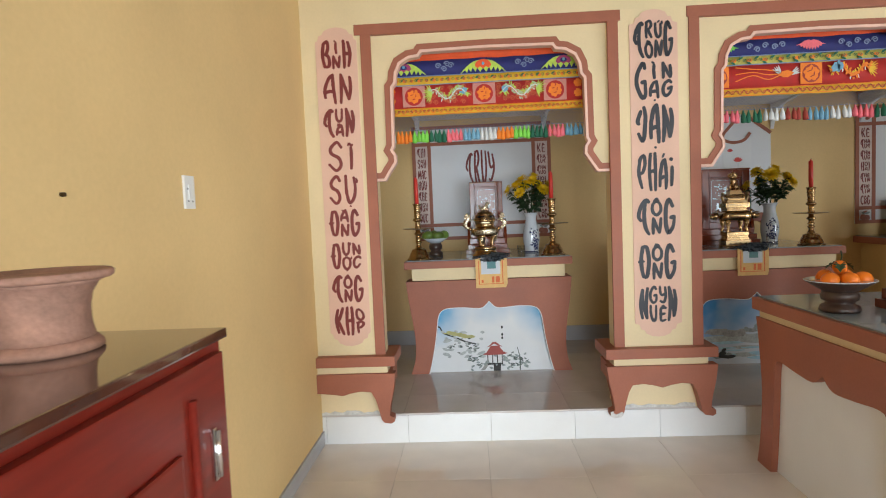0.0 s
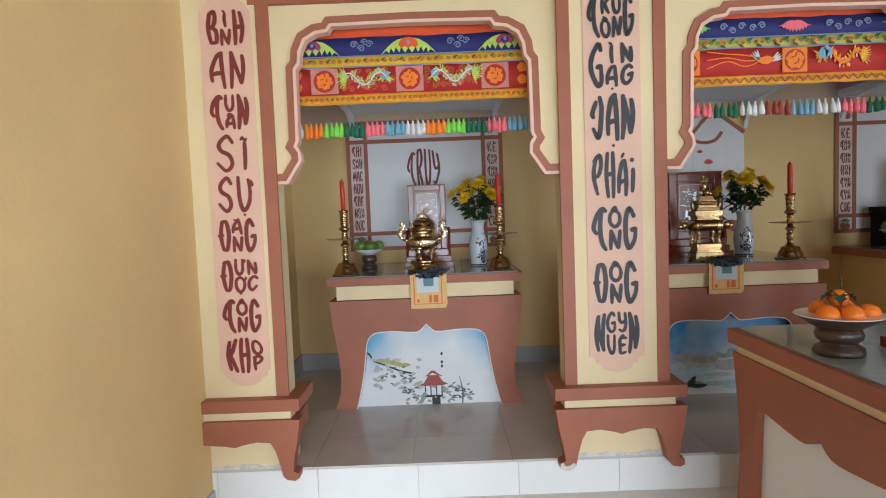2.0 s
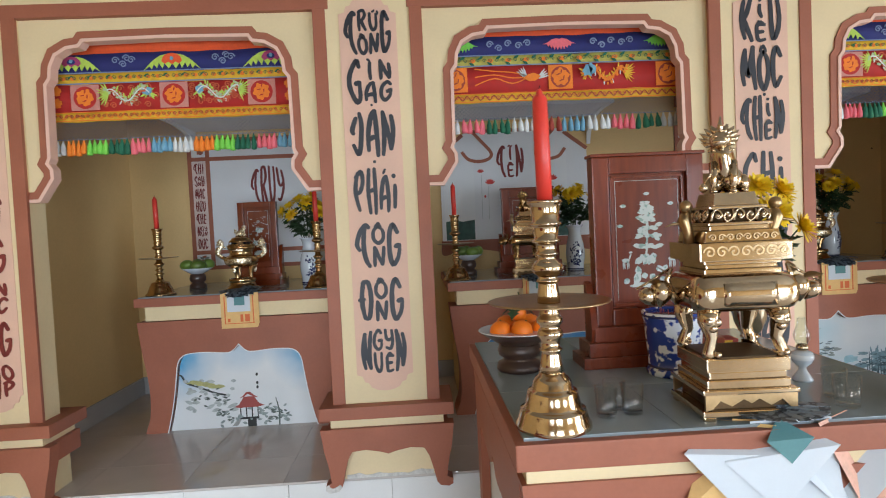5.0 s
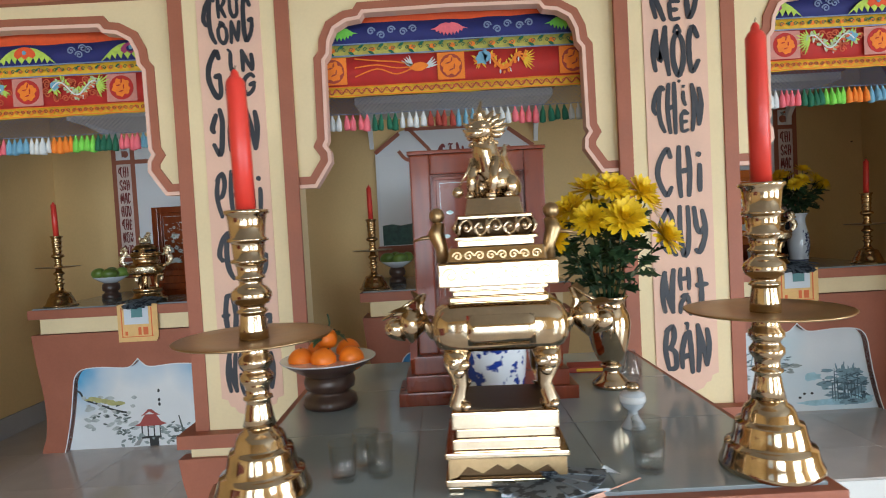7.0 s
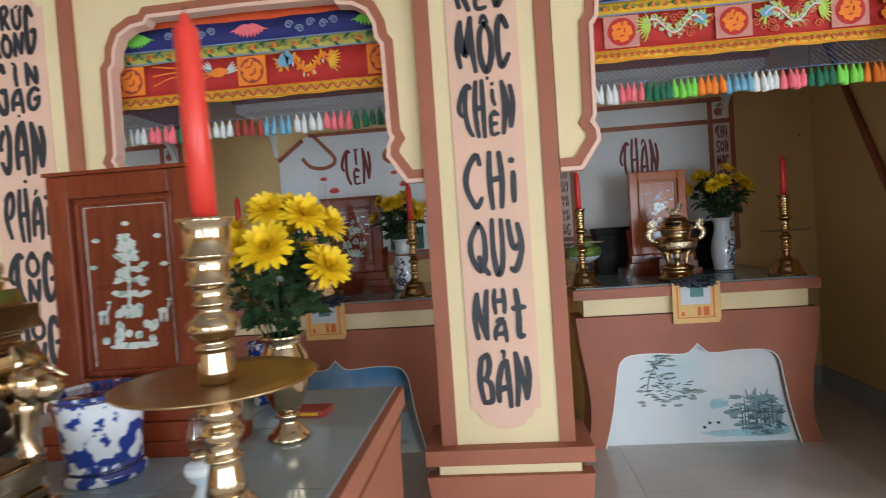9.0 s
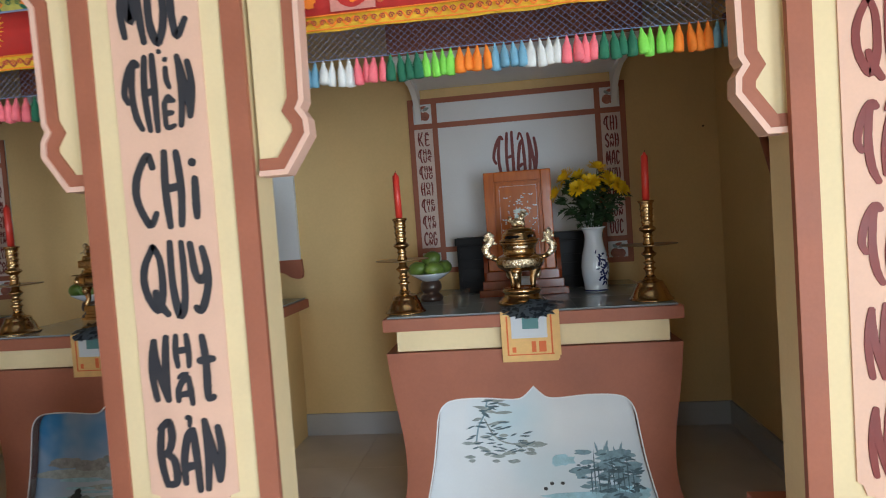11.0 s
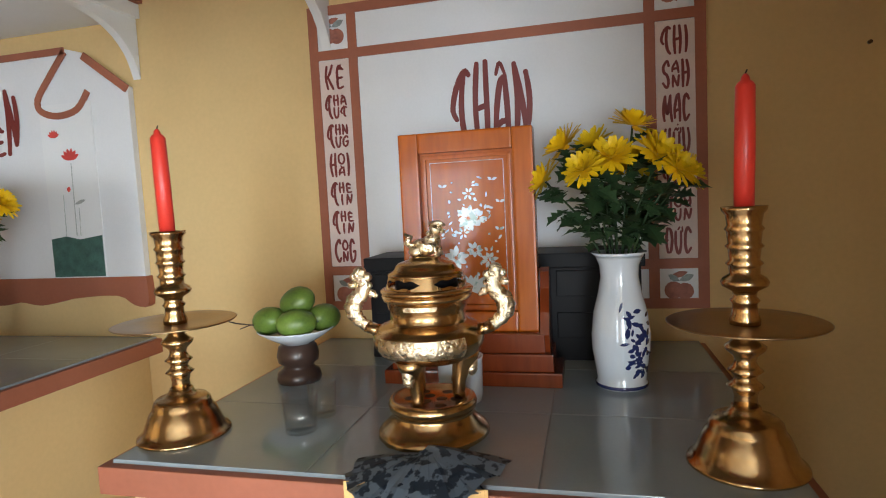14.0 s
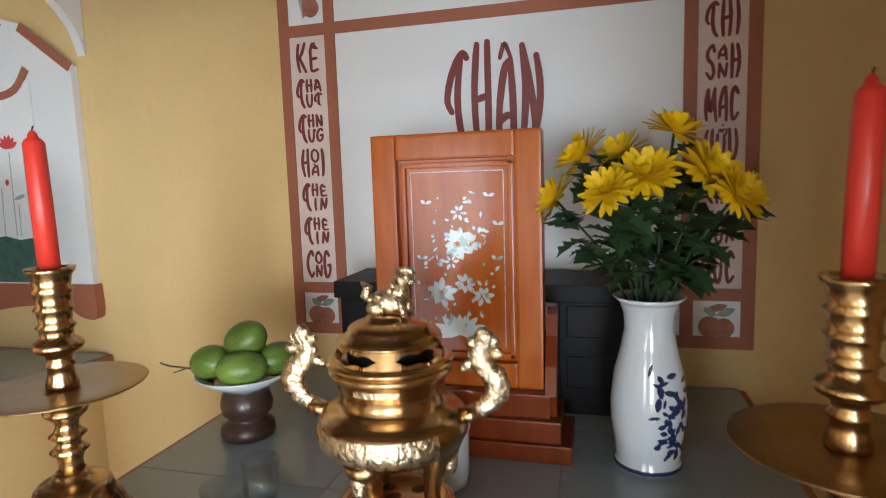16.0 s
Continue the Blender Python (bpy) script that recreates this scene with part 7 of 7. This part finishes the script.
part("body", lathe([(0.046, 0), (0.05, 0.004), (0.05, 0.20), (0.053, 0.215), (0.047, 0.215), (0.043, 0.19), (0, 0.185)], 36), M_POT, bvv)
for i in range(5):
    part("incense_stick", tube([(0.01 * i - 0.02, 0.01, 0.18), (0.012 * i - 0.03, 0.012, 0.33 + 0.01 * i)], 0.0016, 5), C_DRED, bvv)
pk = thing("red_packet", pose(2.665, 3.30, TT, 0, 0, -4), "flat red paper packet on the tiled top", "packet")
part("packet", Box(-0.075, 0.075, -0.04, 0.04, 0, 0.022, bevel=0.004), C_DRED, pk)
part("gold_print", Box(-0.05, 0.05, -0.0415, -0.040, 0.006, 0.016), C_GOLD, pk)


def joss(cx, z_top, yf, w, h, seed):
    """Paper offerings folded over the front edge of an altar, with a fan of dark notes."""
    j = thing("paper_offering", pose(cx, yf, z_top), "orange joss papers and white sheet hung over the edge", "paper offering", "paper offerings on the edges")
    for k, (dx, ex) in enumerate(((0.010, 0.008), (0.004, 0.004), (-0.003, 0.0))):
        part("joss_sheet", Box(-w / 2 + dx, w / 2 + dx, -0.004 - 0.0022 * k, -0.0025 - 0.0022 * k, -h + ex * (2 - k) - 0.004 * k, 0.003), M_JOSS, j)
    bm = bmesh.new()
    iy = -0.0095
    for x0, x1, a, b in ((-w * 0.42, w * 0.42, -h + 0.022, -h + 0.027), (-w * 0.42, -w * 0.39, -h + 0.022, -0.02), (w * 0.37, w * 0.40, -h + 0.022, -0.02), (-w * 0.33, -w * 0.26, -h + 0.035, -h + 0.06), (w * 0.02, w * 0.10, -h + 0.035, -h + 0.085), (w * 0.15, w * 0.28, -h + 0.035, -h + 0.085)):
        box(bm, x0, x1, iy, -0.0084, a, b)
    part("red_print", bm, M_JOSSR, j, "faded red printed marks")
    part("white_sheet", Box(-w * 0.33, w * 0.31, -0.0125, -0.0105, -h * 0.55, 0.005), M_PAPER, j)
    part("teal_sheet", Box(-w * 0.13, w * 0.16, -0.0155, -0.0135, -h * 0.36, 0.006), M_TEALP, j)
    rng = random.Random(seed)
    for k in range(11):
        a = -1.35 + 2.7 * k / 10
        bm = bmesh.new()
        L, ww = 0.150 + rng.uniform(-0.012, 0.012), 0.034
        rows = []
        for f in (0.0, 0.35, 0.7, 1.0):
            drop = -0.055 * f * f * max(0.25, math.cos(a))
            rows.append([bm.verts.new((q * ww * (0.5 + 0.5 * f), -L * f, 0.022 + drop + 0.006 * (q == 0) + 0.0015 * k)) for q in (-1, 0, 1)])
        for p, q in zip(rows, rows[1:]):
            for i in (0, 1):
                bm.faces.new((p[i], p[i + 1], q[i + 1], q[i]))
        bmesh.ops.solidify(bm, geom=bm.faces[:], thickness=0.0015)
        bmesh.ops.rotate(bm, cent=(0, 0, 0), matrix=Matrix.Rotation(a, 3, "Z"), verts=bm.verts[:])
        bmesh.ops.translate(bm, vec=(0.01, 0.075, 0), verts=bm.verts[:])
        part("folded_note", bm, M_PETROL, j, "dark folded bank-note shaped paper")


joss(4.425, ZT + 0.002, 4.918, 0.255, 0.225, 1)
joss(0.150, ZT + 0.002, 4.918, 0.245, 0.235, 2)
joss(2.245, ZT + 0.002, 4.918, 0.235, 0.21, 3)
pf = thing("paper_fan", pose(2.345, TY0 - 0.004, TT), "white and teal papers fanned over the table edge", "paper offering")
for k, (x, ang, w, h, mat) in enumerate(((-0.13, 24, 0.15, 0.30, M_JOSS), (0.15, -26, 0.15, 0.29, M_JOSSP), (-0.075, 12, 0.13, 0.31, M_JOSS), (0.01, 0, 0.22, 0.23, M_PAPER), (-0.055, 48, 0.26, 0.25, M_PAPER), (0.075, -46, 0.26, 0.26, M_PAPER), (0.01, 44, 0.20, 0.23, M_PAPER), (-0.005, 43, 0.088, 0.088, M_TEALP))):
    bm = Box(-w / 2, w / 2, -0.0035 - 0.0022 * k, -0.002 - 0.0022 * k, -h * 0.85, h * 0.15)
    bmesh.ops.rotate(bm, cent=(0, 0, 0), matrix=Matrix.Rotation(radians(ang), 3, "Y"), verts=bm.verts[:])
    for v in bm.verts:
        if v.co.z > 0.0:
            v.co.y += v.co.z * 1.2 + 0.004
            v.co.z = 0.004 + 0.002 * k + v.co.z * 0.02
    bmesh.ops.translate(bm, vec=(x, 0, -0.005), verts=bm.verts[:])
    part("sheet", bm, mat, pf)
rng = random.Random(8)
for k in range(9):
    a = -1.3 + 2.6 * k / 8
    bm = Box(-0.016, 0.016, -0.12, 0.02, 0.018 + 0.002 * k, 0.020 + 0.002 * k)
    bmesh.ops.rotate(bm, cent=(0, 0, 0), matrix=Matrix.Rotation(a, 3, "Z"), verts=bm.verts[:])
    bmesh.ops.translate(bm, vec=(0.0, 0.075, 0), verts=bm.verts[:])
    part("folded_note", bm, M_PETROL, pf, "dark folded bank-note shaped paper")

# ---- cabinet with the clay pot, switch and small marks ----
CX0, CX1, CY0, CY1, CZ = XL + 0.01, -0.525, -0.25, 1.31, 1.335
cb = thing("cabinet", pose(0, 0, 0), "dark red lacquered cabinet with a glossy top", "cabinet")
part("body", Box(CX0, CX1, CY0, CY1, 0.06, CZ - 0.02), M_CAB, cb)
part("plinth", Box(CX0, CX1 - 0.03, CY0 + 0.02, CY1 - 0.02, 0, 0.061), M_CABTOP, cb)
part("top", Box(CX0, CX1 + 0.012, CY0 - 0.015, CY1 + 0.015, CZ - 0.02, CZ, bevel=0.004), M_CABTOP, cb, "dark glossy top board")
for y0, y1 in ((0.545, 1.285), (-0.225, 0.515)):
    d = part("door", Box(CX1, CX1 + 0.018, y0, y1, 0.10, CZ - 0.04, bevel=0.003), M_CAB, cb, "dark red panelled door")
    part("door_panel", Box(CX1 + 0.017, CX1 + 0.026, y0 + 0.19, y1 - 0.19, 0.22, CZ - 0.17, bevel=0.006), M_CAB, d)
    for ya in (y0 + 0.13, y1 - 0.148):
        part("moulding", tube([(CX1 + 0.021, ya + 0.008, 0.2), (CX1 + 0.021, ya + 0.008, CZ - 0.095)], 0.0085, 12), M_CAB, d)
    hy = y1 - 0.07
    part("hinge_plate" if y1 > 1 else "handle", Box(CX1 + 0.018, CX1 + 0.026, hy - 0.008, hy + 0.008, CZ - 0.27, CZ - 0.17, bevel=0.003), M_CHROME, d, "small chrome fitting")
    part("knuckle", tube([(CX1 + 0.029, hy + 0.004, CZ - 0.265), (CX1 + 0.029, hy + 0.004, CZ - 0.175)], 0.0045, 12), M_CHROME, d, "chrome pin")
cp = thing("clay_pot", pose(-0.765, 1.15, CZ) @ Matrix.Diagonal((1.08, 1.08, 1.0, 1)), "unglazed brown clay bonsai pot on the cabinet", "pot")
part("foot_ring", lathe([(0.070, 0.0), (0.083, 0.0), (0.087, 0.004), (0.085, 0.012), (0.076, 0.0215)], 56), M_CLAY, cp, "flared foot ring")
part("wall", lathe([(0.070, 0.0205), (0.0745, 0.022), (0.070, 0.045), (0.0695, 0.075), (0.074, 0.10), (0.084, 0.118), (0.096, 0.1245), (0.086, 0.128), (0.078, 0.122), (0.066, 0.08), (0.064, 0.03), (0, 0.025)], 56), M_CLAY, cp)
part("rim", lathe([(0.084, 0.124), (0.102, 0.1255), (0.107, 0.129), (0.108, 0.138), (0.104, 0.141), (0.090, 0.140), (0.083, 0.134)], 56), M_CLAY, cp, "wide flat rim")
sw = thing("light_switch", pose(XL, 2.31, 1.665), "white plastic rocker switch on the yellow wall", "switch")
part("plate", Box(0, 0.010, -0.038, 0.038, -0.062, 0.062, bevel=0.003), M_PLASTIC, sw)
part("rocker", Box(0.009, 0.014, -0.014, 0.014, -0.028, 0.028, bevel=0.002), M_PLASTIC, sw)
for y, z in ((-0.016, 0.012), (-0.016, -0.034), (0.016, -0.034)):
    part("socket_hole", tube([(0.0095, y, z), (0.0106, y, z)], 0.004, 10), M_BLACK, sw, "small dark contact hole")
for name, m, lab in (("nail", pose(XL, 1.63, 1.637), "rusty nail stub in a chipped wall"), ("nail", pose(5.59, YB, 2.083, 0, 0, -90), "small dark nail in the wall")):
    nl = thing(name, m, lab, "nail", "nails in the walls")
    part("shank", tube([(0, 0, 0), (0.012, 0, 0)], 0.006, 8), M_NAIL_SHADE, nl)
pl = thing("leaning_pole", pose(0, 0, 0), "brown painted pole leaning along the side wall", "pole")
part("shaft", tube([(XR - 0.05, 4.38, ZP + 0.01), (XR - 0.03, 5.1, 1.50), (XR - 0.025, 5.75, 2.66)], 0.020, 12), M_BROWN, pl)

# ---- floor tiles ----


def tile_field(name, parent, x0, x1, y0, y1, z, size, mat, thick=0.012):
    me = None
    nx, ny = math.ceil((x1 - x0) / size), math.ceil((y1 - y0) / size)
    for i in range(nx):
        for j in range(ny):
            a, b = x0 + i * size, y1 - (j + 1) * size
            w, d = min(size, x1 - a), min(size, y1 - b) if b >= y0 else size
            lo = max(b, y0)
            d = b + size - lo
            g = 0.0007
            full = abs(w - size) < 1e-6 and abs(d - size) < 1e-6
            if full and me:
                o = new(name, me)
                o.parent = parent
            else:
                o = part(name, Box(-w / 2 + g, w / 2 - g, -d / 2 + g, d / 2 - g, -thick, 0, bevel=0.0008), mat, parent)
                if full:
                    me = o.data
            o.location = (a + w / 2, lo + d / 2, z)


tile_field("floor_tile", floor, -1.036 - 0.024, XE, YF, YP, 0.008, 0.557, M_FLOOR)
tile_field("platform_tile", platform, XL, XR, YP, YB, ZP + 0.003, 0.557, M_PLAT)
me = None
for i in range(13):
    a = max(XL, -1.031 + 0.557 * (i - 1))
    b = min(XR, -1.031 + 0.557 * i)
    if b - a > 0.01:
        o = part("riser_tile", Box(-(b - a) / 2 + 0.001, (b - a) / 2 - 0.001, -0.006, 0.006, 0.008, ZP - 0.010, bevel=0.0008), M_RISER, platform)
        o.location = ((a + b) / 2, YP + 0.005, 0)
